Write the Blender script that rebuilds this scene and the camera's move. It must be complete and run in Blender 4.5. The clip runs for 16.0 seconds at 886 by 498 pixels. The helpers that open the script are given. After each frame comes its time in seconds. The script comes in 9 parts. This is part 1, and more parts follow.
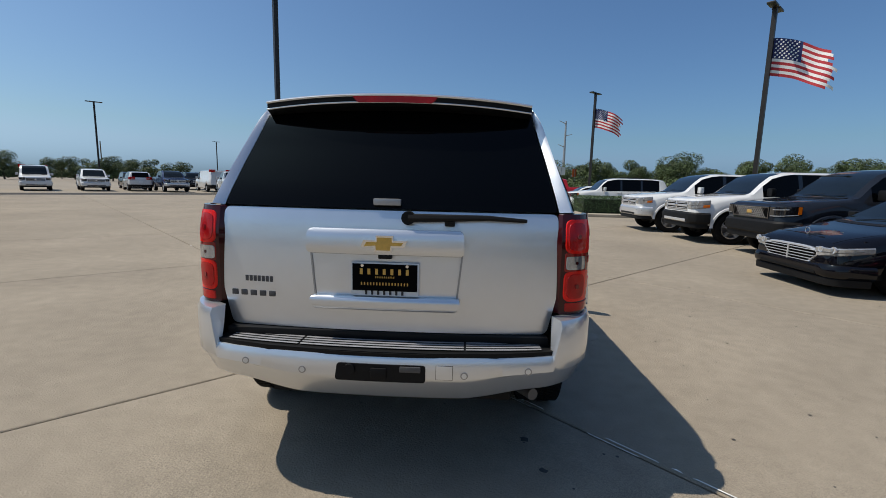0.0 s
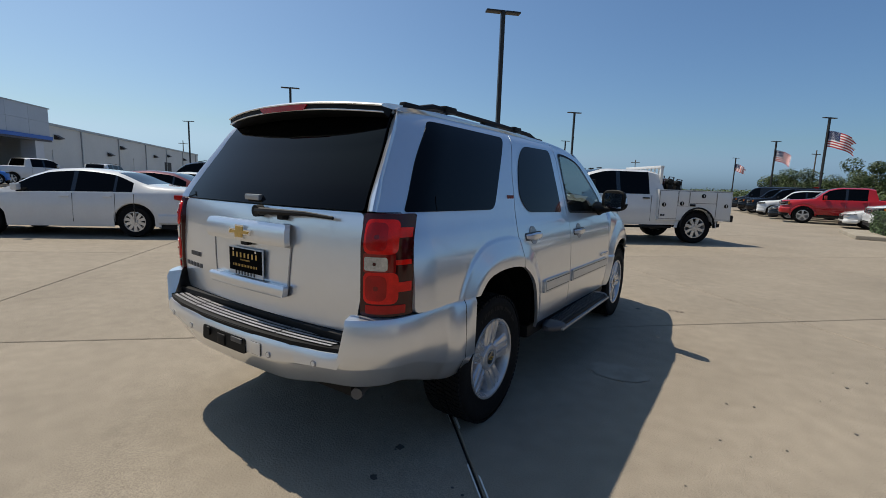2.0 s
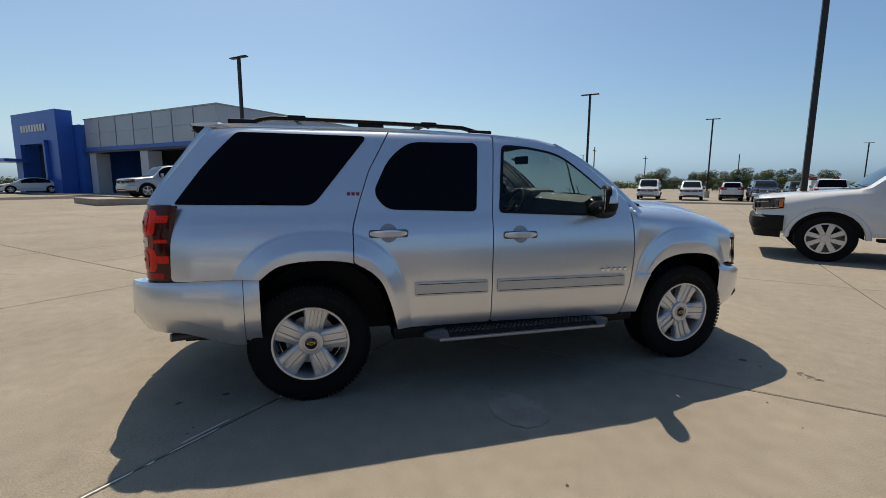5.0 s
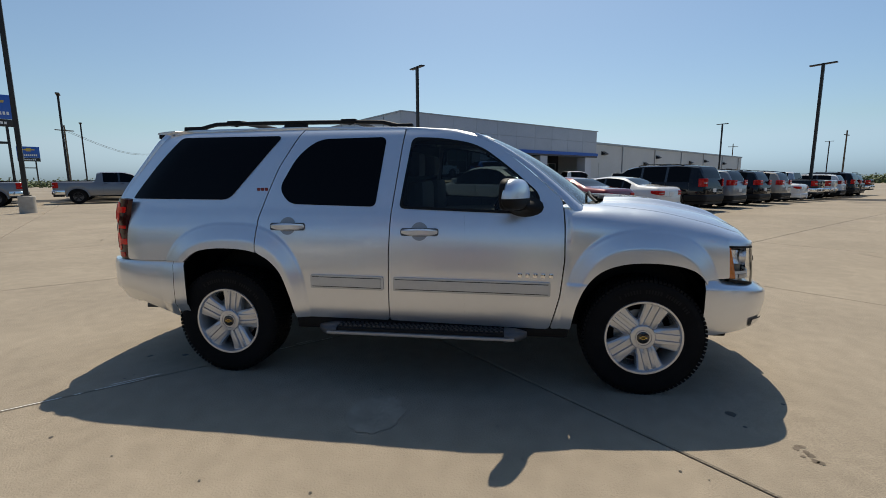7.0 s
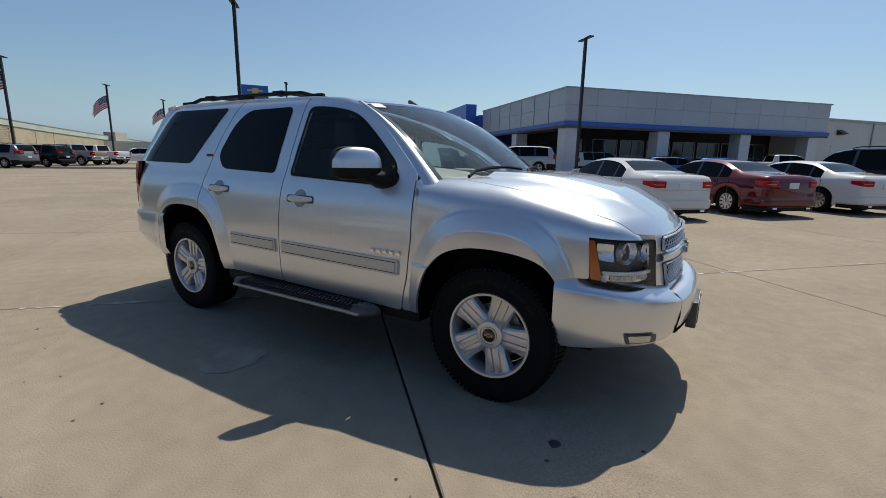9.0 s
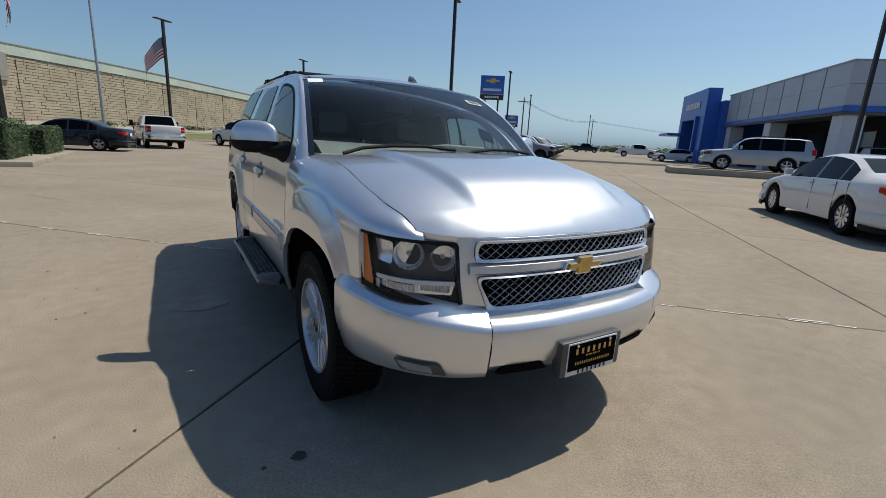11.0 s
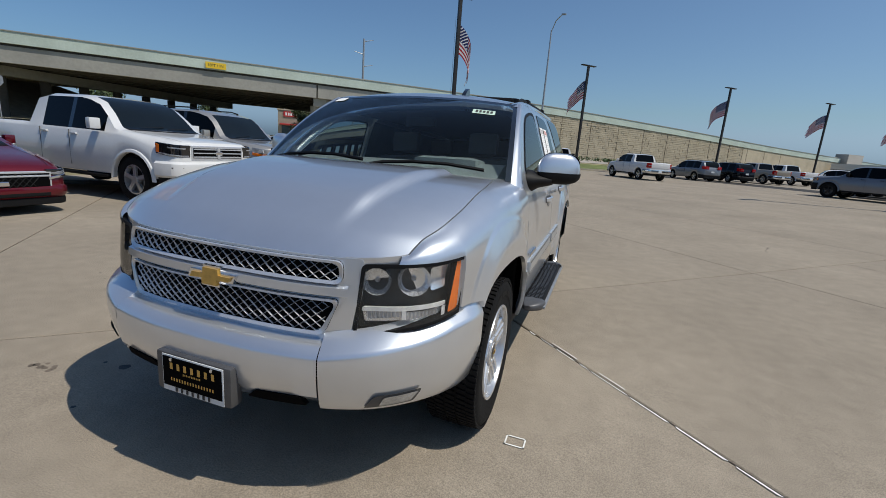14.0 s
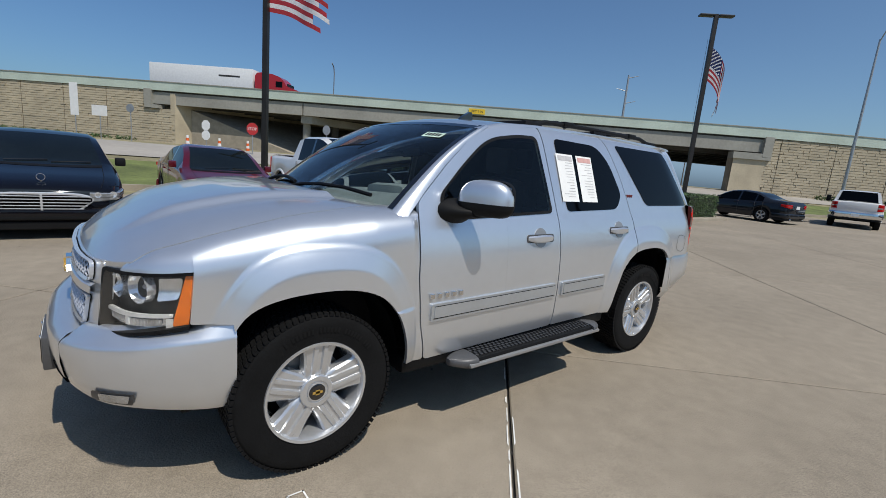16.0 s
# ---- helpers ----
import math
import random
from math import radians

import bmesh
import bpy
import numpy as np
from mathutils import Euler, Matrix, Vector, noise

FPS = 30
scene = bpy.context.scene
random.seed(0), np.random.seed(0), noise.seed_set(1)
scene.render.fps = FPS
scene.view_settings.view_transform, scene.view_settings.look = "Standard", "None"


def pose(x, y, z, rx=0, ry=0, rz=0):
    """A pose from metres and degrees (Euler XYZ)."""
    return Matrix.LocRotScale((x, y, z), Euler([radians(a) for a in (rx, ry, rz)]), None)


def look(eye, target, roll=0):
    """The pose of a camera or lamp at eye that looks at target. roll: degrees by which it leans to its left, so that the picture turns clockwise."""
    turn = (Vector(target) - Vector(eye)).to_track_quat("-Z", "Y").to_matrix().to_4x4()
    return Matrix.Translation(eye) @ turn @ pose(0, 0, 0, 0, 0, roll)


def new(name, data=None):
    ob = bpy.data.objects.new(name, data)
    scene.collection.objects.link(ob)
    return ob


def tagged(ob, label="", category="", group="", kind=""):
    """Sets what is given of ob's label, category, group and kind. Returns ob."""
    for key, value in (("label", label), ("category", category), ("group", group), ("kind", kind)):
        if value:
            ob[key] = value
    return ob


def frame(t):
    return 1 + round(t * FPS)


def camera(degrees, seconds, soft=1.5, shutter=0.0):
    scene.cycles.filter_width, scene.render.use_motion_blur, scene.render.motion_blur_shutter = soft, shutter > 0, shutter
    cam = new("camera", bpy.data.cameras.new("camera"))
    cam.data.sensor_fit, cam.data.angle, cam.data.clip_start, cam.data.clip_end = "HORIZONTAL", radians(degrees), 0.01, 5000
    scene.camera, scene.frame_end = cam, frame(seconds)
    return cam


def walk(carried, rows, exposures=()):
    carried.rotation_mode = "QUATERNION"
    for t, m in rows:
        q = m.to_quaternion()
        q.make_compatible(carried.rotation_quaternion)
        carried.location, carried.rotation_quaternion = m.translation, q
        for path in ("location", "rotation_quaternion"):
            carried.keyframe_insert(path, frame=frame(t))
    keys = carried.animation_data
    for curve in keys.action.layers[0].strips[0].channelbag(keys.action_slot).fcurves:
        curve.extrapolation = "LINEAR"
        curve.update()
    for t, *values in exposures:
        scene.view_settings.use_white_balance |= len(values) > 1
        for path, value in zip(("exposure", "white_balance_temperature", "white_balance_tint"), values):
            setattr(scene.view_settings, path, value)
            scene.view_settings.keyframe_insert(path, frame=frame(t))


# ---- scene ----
cam = camera(89.3, 16.0, soft=0.7)
PATH = [
    (0, (0.35, -4.417, 1.424), (0.254, -2.441, 1.132), 1.4),
    (0.5, (0.8, -4.348, 1.435), (0.425, -2.405, 1.142), 1.4),
    (1, (1.284, -4.274, 1.441), (0.642, -2.402, 1.151), 1.4),
    (1.5, (1.693, -4.034, 1.442), (0.802, -2.266, 1.155), 1.6),
    (2, (2.163, -3.81, 1.433), (1.047, -2.175, 1.146), 1.9),
    (2.5, (2.556, -3.49, 1.414), (1.237, -2.012, 1.141), 1.5),
    (3, (2.93, -3.142, 1.441), (1.446, -1.832, 1.156), 1.7),
    (3.5, (3.285, -2.779, 1.445), (1.661, -1.648, 1.157), 1.6),
    (4, (3.495, -2.34, 1.454), (1.755, -1.397, 1.165), 1.2),
    (4.2, (3.613, -2.155, 1.435), (1.832, -1.292, 1.146), 1.0),
    (6.3, (3.989, -0.125, 1.429), (2.009, -0.144, 1.142), -0.2),
    (6.5, (3.962, 0.074, 1.416), (1.985, -0.025, 1.127), -0.2),
    (7, (3.921, 0.596, 1.411), (1.965, 0.305, 1.114), -0.4),
    (7.5, (3.757, 1.078, 1.401), (1.84, 0.599, 1.092), -0.4),
    (8, (3.646, 1.594, 1.373), (1.789, 0.929, 1.047), 0.0),
    (8.5, (3.416, 2.048, 1.356), (1.635, 1.208, 1.004), 0.6),
    (9, (3.136, 2.479, 1.357), (1.455, 1.467, 0.97), 1.1),
    (9.2, (3.02, 2.673, 1.367), (1.388, 1.59, 0.963), 1.3),
    (11.3, (1.234, 3.801, 1.352), (0.367, 2.058, 0.893), 3.4),
    (11.5, (1.042, 3.891, 1.337), (0.274, 2.1, 0.885), 3.7),
    (12, (0.564, 4.017, 1.35), (0.065, 2.131, 0.912), 3.6),
    (12.5, (0.067, 4.025, 1.379), (-0.144, 2.083, 0.948), 3.6),
    (13, (-0.46, 4.024, 1.395), (-0.384, 2.073, 0.96), 3.9),
    (13.5, (-0.899, 3.839, 1.407), (-0.535, 1.922, 0.97), 4.0),
    (14, (-1.367, 3.628, 1.407), (-0.732, 1.783, 0.968), 4.3),
    (14.5, (-1.767, 3.349, 1.404), (-0.875, 1.609, 0.985), 4.4),
    (15, (-2.12, 3.019, 1.437), (-0.993, 1.417, 1.032), 4.7),
    (15.5, (-2.514, 2.698, 1.454), (-1.179, 1.261, 1.067), 4.8),
    (16, (-2.775, 2.296, 1.487), (-1.259, 1.045, 1.118), 5.0),
]
walk(cam, [(t, look(eye, target, roll)) for t, eye, target, roll in PATH],
     [(0, 0.0, 6850, 10), (2, 0.02, 7050, 10), (4, 0.12, 7300, 10), (6.5, 0.1, 7450, 10), (9, 0.0, 7200, 10), (11.5, -0.03, 6950, 10), (13.5, -0.17, 6650, 10), (16, -0.13, 6550, 10)])

# ---- sky and sun ----
SUN_DIR = Vector((-0.585, 0.012, 1.0)).normalized()
world = bpy.data.worlds.new("sky")
scene.world = world
world.use_nodes = True
nt = world.node_tree
sky = nt.nodes.new("ShaderNodeTexSky")
sky.sky_type = 'NISHITA'
sky.sun_disc = False
sky.sun_elevation = math.asin(SUN_DIR.z)
sky.sun_rotation = math.atan2(SUN_DIR.x, SUN_DIR.y)
sky.air_density, sky.dust_density, sky.ozone_density = 1.0, 1.3, 3.0
# Summer haze: the horizon stays pale blue.
split, join = nt.nodes.new("ShaderNodeSeparateColor"), nt.nodes.new("ShaderNodeCombineColor")
nt.links.new(sky.outputs[0], split.inputs[0])
nt.links.new(split.outputs[1], join.inputs[1])
for channel, op, ratio in ((0, 'MINIMUM', 0.70), (2, 'MAXIMUM', 1.27)):
    part_of_green, limit = nt.nodes.new("ShaderNodeMath"), nt.nodes.new("ShaderNodeMath")
    part_of_green.operation, limit.operation = 'MULTIPLY', op
    part_of_green.inputs[1].default_value = ratio
    nt.links.new(split.outputs[1], part_of_green.inputs[0])
    own = nt.nodes.new("ShaderNodeMath")
    own.operation = 'MULTIPLY'
    own.inputs[1].default_value = 0.84 if channel == 0 else 1.09
    nt.links.new(split.outputs[channel], own.inputs[0])
    nt.links.new(own.outputs[0], limit.inputs[0])
    nt.links.new(part_of_green.outputs[0], limit.inputs[1])
    nt.links.new(limit.outputs[0], join.inputs[channel])
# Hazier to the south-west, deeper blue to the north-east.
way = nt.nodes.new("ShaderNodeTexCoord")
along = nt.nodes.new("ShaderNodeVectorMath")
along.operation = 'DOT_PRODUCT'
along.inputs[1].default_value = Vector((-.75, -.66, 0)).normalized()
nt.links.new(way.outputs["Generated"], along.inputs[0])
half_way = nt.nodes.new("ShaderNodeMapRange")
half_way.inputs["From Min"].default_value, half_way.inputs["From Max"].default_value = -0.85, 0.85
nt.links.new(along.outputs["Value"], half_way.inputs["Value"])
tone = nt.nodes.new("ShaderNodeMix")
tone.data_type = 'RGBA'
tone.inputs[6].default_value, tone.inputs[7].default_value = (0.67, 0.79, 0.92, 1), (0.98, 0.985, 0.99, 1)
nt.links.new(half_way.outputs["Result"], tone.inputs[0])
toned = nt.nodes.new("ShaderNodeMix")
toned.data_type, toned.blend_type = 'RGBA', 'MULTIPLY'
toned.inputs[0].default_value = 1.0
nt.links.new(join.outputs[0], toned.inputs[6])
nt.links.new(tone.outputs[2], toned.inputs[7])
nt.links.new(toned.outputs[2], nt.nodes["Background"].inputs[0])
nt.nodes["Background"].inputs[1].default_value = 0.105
sun = new("sun", bpy.data.lights.new("sun", "SUN"))
sun.data.energy, sun.data.angle, sun.data.color = 4.0, radians(0.5), (1.0, 0.95, 0.865)
sun.matrix_world = look(SUN_DIR * 60, (0, 0, 0))


# ---- materials ----
def mat(name, color, rough=0.6, metal=0.0, noise_amt=0.0, scale=4.0, bump=0.0, bump_scale=60.0, coat=0.0, spec=0.5, island=0.0, per_object=0.0, fine=0.0, speck=0.0):
    """A surface with a base colour that varies at two scales, and fine relief."""
    m = bpy.data.materials.new(name)
    m.use_nodes = True
    t = m.node_tree
    b = t.nodes["Principled BSDF"]
    b.inputs["Base Color"].default_value = (*color, 1)
    b.inputs["Roughness"].default_value = rough
    b.inputs["Metallic"].default_value = metal
    b.inputs["Specular IOR Level"].default_value = spec
    if coat:
        b.inputs["Coat Weight"].default_value = coat
        b.inputs["Coat Roughness"].default_value = 0.03
    co = t.nodes.new("ShaderNodeTexCoord")
    last = None
    if noise_amt or island or per_object or fine:
        rgb = t.nodes.new("ShaderNodeRGB")
        rgb.outputs[0].default_value = (*color, 1)
        last = rgb.outputs[0]
        for sc, amt, det in ((scale, noise_amt, 6), (scale * 13, fine or noise_amt * 0.5, 4), (190, speck, 2)):
            if not amt:
                continue
            n = t.nodes.new("ShaderNodeTexNoise")
            n.inputs["Scale"].default_value, n.inputs["Detail"].default_value = sc, det
            t.links.new(co.outputs["Object"], n.inputs["Vector"])
            r = t.nodes.new("ShaderNodeMapRange")
            r.inputs["From Min"].default_value, r.inputs["From Max"].default_value = 0.3, 0.7
            r.inputs["To Min"].default_value, r.inputs["To Max"].default_value = 1 - amt, 1 + amt
            t.links.new(n.outputs["Fac"], r.inputs["Value"])
            v = t.nodes.new("ShaderNodeVectorMath")
            v.operation = 'SCALE'
            t.links.new(last, v.inputs[0])
            t.links.new(r.outputs[0], v.inputs["Scale"])
            last = v.outputs[0]
        for amt, node, sock in ((island, "ShaderNodeNewGeometry", "Random Per Island"), (per_object, "ShaderNodeObjectInfo", "Random")):
            if amt:
                g = t.nodes.new(node)
                r = t.nodes.new("ShaderNodeMapRange")
                r.inputs["To Min"].default_value, r.inputs["To Max"].default_value = 1 - amt, 1 + amt
                t.links.new(g.outputs[sock], r.inputs["Value"])
                v = t.nodes.new("ShaderNodeVectorMath")
                v.operation = 'SCALE'
                t.links.new(last, v.inputs[0])
                t.links.new(r.outputs[0], v.inputs["Scale"])
                last = v.outputs[0]
        t.links.new(last, b.inputs["Base Color"])
    if bump:
        n = t.nodes.new("ShaderNodeTexNoise")
        n.inputs["Scale"].default_value, n.inputs["Detail"].default_value = bump_scale, 5
        t.links.new(co.outputs["Object"], n.inputs["Vector"])
        bp = t.nodes.new("ShaderNodeBump")
        bp.inputs["Strength"].default_value, bp.inputs["Distance"].default_value = bump, 0.01
        t.links.new(n.outputs["Fac"], bp.inputs["Height"])
        t.links.new(bp.outputs[0], b.inputs["Normal"])
    return m


def paint(name, color, metal=0.0, rough=0.35):
    dark = max(color) < 0.08
    return mat(name, color, rough, metal, noise_amt=0.03, scale=1.5, coat=0.8 if dark else 1.0, spec=0.0 if dark else 0.12)


def clear_glass(name, tint, rough=0.0, coat=1.0):
    m = bpy.data.materials.new(name)
    m.use_nodes = True
    b = m.node_tree.nodes["Principled BSDF"]
    b.inputs["Base Color"].default_value = (*tint, 1)
    b.inputs["Transmission Weight"].default_value = 1.0
    b.inputs["Roughness"].default_value = rough
    b.inputs["IOR"].default_value = 1.05
    b.inputs["Coat Weight"].default_value = coat
    b.inputs["Coat Roughness"].default_value = 0.01
    b.inputs["Coat IOR"].default_value = 1.5
    return m


M = {}
M["slab"] = mat("slab_concrete", (0.278, 0.236, 0.182), 0.9, noise_amt=0.11, scale=0.55, bump=0.55, bump_scale=90, per_object=0.035, fine=0.085, spec=0.3, speck=0.30)
M["lot"] = mat("lot_concrete", (0.272, 0.234, 0.184), 0.9, noise_amt=0.12, scale=0.12, bump=0.2, bump_scale=20, spec=0.3)
M["joint"] = mat("joint_filler", (0.03, 0.026, 0.022), 0.9, noise_amt=0.4, scale=6)
M["crack"] = mat("crack_dirt", (0.16, 0.13, 0.10), 0.95, noise_amt=0.3, scale=8)
M["stain"] = mat("oil_spot", (0.05, 0.045, 0.04), 0.7, noise_amt=0.4, scale=20)
M["chalk"] = mat("white_marking", (0.75, 0.74, 0.7), 0.8, noise_amt=0.15, scale=30)
M["grass"] = mat("lawn", (0.125, 0.15, 0.042), 0.95, noise_amt=0.35, scale=0.5, bump=0.8, bump_scale=30)
M["road"] = mat("road_concrete", (0.35, 0.32, 0.28), 0.9, noise_amt=0.12, scale=0.2)
M["dirt"] = mat("dry_soil", (0.25, 0.22, 0.12), 0.95, noise_amt=0.35, scale=0.25)
M["kerb"] = mat("kerb_concrete", (0.31, 0.27, 0.21), 0.9, noise_amt=0.15, scale=1.5)
M["leaf"] = mat("hedge_leaf", (0.045, 0.085, 0.022), 0.6, noise_amt=0.3, scale=2.0, island=0.45)
M["tree_leaf"] = mat("tree_leaf", (0.056, 0.086, 0.024), 0.7, noise_amt=0.3, scale=0.3, island=0.45)
M["bark"] = mat("bark", (0.12, 0.09, 0.06), 0.9, noise_amt=0.3, scale=6, bump=0.6)
M["pole"] = mat("bronze_pole", (0.025, 0.022, 0.02), 0.45, 0.3, noise_amt=0.2, scale=2)
M["galv"] = mat("galvanised_steel", (0.38, 0.39, 0.40), 0.5, 0.7, noise_amt=0.1, scale=3)
M["base_conc"] = mat("pole_base_concrete", (0.40, 0.37, 0.32), 0.9, noise_amt=0.15, scale=4, bump=0.3)
M["flag_red"] = mat("flag_red", (0.45, 0.03, 0.04), 0.8, noise_amt=0.12, scale=3)
M["flag_white"] = mat("flag_white", (0.8, 0.78, 0.76), 0.8, noise_amt=0.06, scale=3)
M["flag_blue"] = mat("flag_blue", (0.02, 0.03, 0.12), 0.8, noise_amt=0.12, scale=3)
M["panel"] = mat("grey_cladding", (0.43, 0.45, 0.495), 0.4, 0.2, noise_amt=0.05, scale=0.4, per_object=0.03)
M["panel_dark"] = mat("cladding_joint", (0.10, 0.10, 0.11), 0.7)
M["col_panel"] = mat("column_cladding", (0.56, 0.575, 0.62), 0.4, 0.1, noise_amt=0.05, scale=0.5)
M["blue"] = mat("blue_cladding", (0.025, 0.12, 0.46), 0.35, 0.1, noise_amt=0.05, scale=0.5)
M["steel_wall"] = mat("white_metal_wall", (0.56, 0.56, 0.545), 0.5, 0.0, noise_amt=0.05, scale=0.3)
M["soffit"] = mat("soffit", (0.35, 0.35, 0.35), 0.8, noise_amt=0.05)
M["dark"] = mat("near_black_finish", (0.02, 0.02, 0.022), 0.7, noise_amt=0.2)
M["show_glass"] = mat("showroom_glass", (0.03, 0.045, 0.045), 0.05, spec=0.8, noise_amt=0.1)
M["bridge"] = mat("bridge_concrete", (0.30, 0.29, 0.255), 0.9, noise_amt=0.14, scale=0.25, bump=0.2, bump_scale=8)
# Bridge concrete with the shade under the deck put into its colour.
M["bridge_shaded"] = mat("shaded_bridge_concrete", (0.075, 0.07, 0.062), 0.9, noise_amt=0.25, scale=0.3)
M["parapet"] = mat("painted_parapet", (0.46, 0.53, 0.46), 0.85, noise_amt=0.10, scale=0.4)
M["block"] = mat("split_face_block", (0.44, 0.375, 0.27), 0.95, noise_amt=0.12, scale=0.5, bump=0.9, bump_scale=5, island=0.06, per_object=0.05)
M["mortar"] = mat("block_joint", (0.31, 0.26, 0.185), 0.95, noise_amt=0.1)
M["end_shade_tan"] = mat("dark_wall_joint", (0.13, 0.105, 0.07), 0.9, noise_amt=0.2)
M["red_sign"] = mat("red_sign", (0.5, 0.03, 0.03), 0.5)
M["orange"] = mat("traffic_orange", (0.7, 0.12, 0.02), 0.6, noise_amt=0.1)
M["yellow"] = mat("yellow_sign", (0.75, 0.5, 0.03), 0.5)
M["white"] = mat("white_enamel", (0.75, 0.75, 0.74), 0.5, noise_amt=0.05)
M["paper"] = mat("paper", (0.82, 0.82, 0.8), 0.8, noise_amt=0.03)
M["ink"] = mat("ink", (0.03, 0.03, 0.03), 0.7)
M["gold"] = mat("gold_emblem", (0.62, 0.38, 0.08), 0.35, 0.4, noise_amt=0.12, scale=40, coat=0.6)
M["chrome"] = mat("chrome", (0.75, 0.76, 0.78), 0.08, 1.0)
M["rim"] = mat("machined_alloy", (0.62, 0.63, 0.645), 0.27, 0.7, noise_amt=0.05, scale=8)
M["rim_dark"] = mat("rim_pocket", (0.12, 0.12, 0.125), 0.5, 0.5)
M["rim_black"] = mat("black_wheel", (0.012, 0.012, 0.013), 0.35, 0.4, noise_amt=0.1, scale=8)
M["rubber"] = mat("tyre_rubber", (0.0052, 0.0052, 0.0055), 0.85, noise_amt=0.25, scale=10, spec=0.2, bump=0.3, bump_scale=60)
M["black"] = mat("black_trim", (0.004, 0.004, 0.0044), 0.6, noise_amt=0.2, scale=6, spec=0.25)
M["deep_black"] = mat("matt_black_void", (0.003, 0.003, 0.0032), 0.9, spec=0.05)
M["gloss_black"] = mat("gloss_black", (0.008, 0.008, 0.009), 0.08, coat=1.0)
M["tint"] = mat("tinted_glass", (0.0012, 0.0014, 0.0018), 0.03, spec=0.14)
M["auto_glass"] = mat("windshield_dark", (0.006, 0.0085, 0.009), 0.04, spec=0.42, noise_amt=0.3, scale=1.2)
M["lamp_clear"] = mat("headlight_lens", (0.45, 0.46, 0.47), 0.08, 0.6, coat=1.0, noise_amt=0.35, scale=9)
M["lamp_red"] = mat("red_lens", (0.42, 0.006, 0.006), 0.14, coat=0.3, spec=0.2, noise_amt=0.25, scale=14)
M["lamp_amber"] = mat("amber_lens", (0.60, 0.13, 0.006), 0.15, coat=0.4, noise_amt=0.12, scale=20)
M["bright_trim"] = mat("bright_trim", (0.66, 0.67, 0.69), 0.22, 0.55, noise_amt=0.06, scale=30, coat=0.5)
M["silver_bumper"] = mat("dull_silver_bumper", (0.36, 0.355, 0.34), 0.35, 0.4, noise_amt=0.06, scale=4, coat=0.5)
M["end_shade"] = mat("lamp_divider", (0.10, 0.10, 0.10), 0.5, noise_amt=0.1)
M["plate_w"] = mat("plate_white", (0.7, 0.72, 0.72), 0.5)
for key, col, metal in (("p_white", (0.66, 0.66, 0.65), 0), ("p_black", (0.004, 0.004, 0.006), 0), ("p_charcoal", (0.014, 0.016, 0.021), 0.2),
                        ("p_silver", (0.42, 0.43, 0.44), 0.5), ("p_grey", (0.19, 0.20, 0.215), 0.4), ("p_red", (0.12, 0.004, 0.007), 0.2),
                        ("p_maroon", (0.12, 0.005, 0.012), 0.35), ("p_blue", (0.02, 0.15, 0.50), 0.2), ("p_tan", (0.40, 0.38, 0.35), 0.5), ("p_sand", (0.33, 0.29, 0.24), 0.3),
                        ("p_navy", (0.02, 0.03, 0.07), 0.3), ("p_truck", (0.40, 0.012, 0.016), 0.0)):
    M[key] = paint(key, col, metal)


# ---- building blocks ----
def finish(ob, angle=35):
    me = ob.data
    me.polygons.foreach_set("use_smooth", [True] * len(me.polygons))
    me.set_sharp_from_angle(angle=radians(angle))
    return ob


def part(name, bm, material, parent=None, label="", smooth=35):
    """Links a bmesh as one mesh object, under a thing or a part if one is given."""
    me = bpy.data.meshes.new(name)
    bmesh.ops.recalc_face_normals(bm, faces=bm.faces)
    bm.to_mesh(me)
    bm.free()
    for one in material if isinstance(material, (list, tuple)) else (material,):
        me.materials.append(one)
    ob = new(name, me)
    if smooth:
        finish(ob, smooth)
    if parent is not None:
        ob.parent = parent
    if label:
        tagged(ob, label)
    return ob


def thing(name, m, label, category, group="", kind=""):
    ob = new(name)
    ob.empty_display_size = 0.2
    ob.matrix_basis = m
    return tagged(ob, label, category, group, kind)


def add_box(bm, x0, x1, y0, y1, z0, z1, bev=0.0):
    vs = [bm.verts.new((x, y, z)) for x in (x0, x1) for y in (y0, y1) for z in (z0, z1)]
    fs = [bm.faces.new([vs[i] for i in f]) for f in ((0, 1, 3, 2), (4, 6, 7, 5), (0, 4, 5, 1), (2, 3, 7, 6), (0, 2, 6, 4), (1, 5, 7, 3))]
    if bev:
        bmesh.ops.bevel(bm, geom=list({e for f in fs for e in f.edges}), offset=bev, segments=2, affect='EDGES', profile=0.6)
    return fs


def boxed(x0, x1, y0, y1, z0, z1, bev=0.0):
    bm = bmesh.new()
    add_box(bm, x0, x1, y0, y1, z0, z1, bev)
    return bm


def add_prism(bm, pts, axis, a, b):
    """A closed outline of (u, v) pushed from a to b along an axis."""
    put = {"x": lambda u, v, w: (w, u, v), "y": lambda u, v, w: (u, w, v), "z": lambda u, v, w: (u, v, w)}[axis]
    lo = [bm.verts.new(put(u, v, a)) for u, v in pts]
    hi = [bm.verts.new(put(u, v, b)) for u, v in pts]
    n = len(pts)
    bm.faces.new(lo[::-1])
    bm.faces.new(hi)
    for i in range(n):
        bm.faces.new((lo[i], lo[(i + 1) % n], hi[(i + 1) % n], hi[i]))


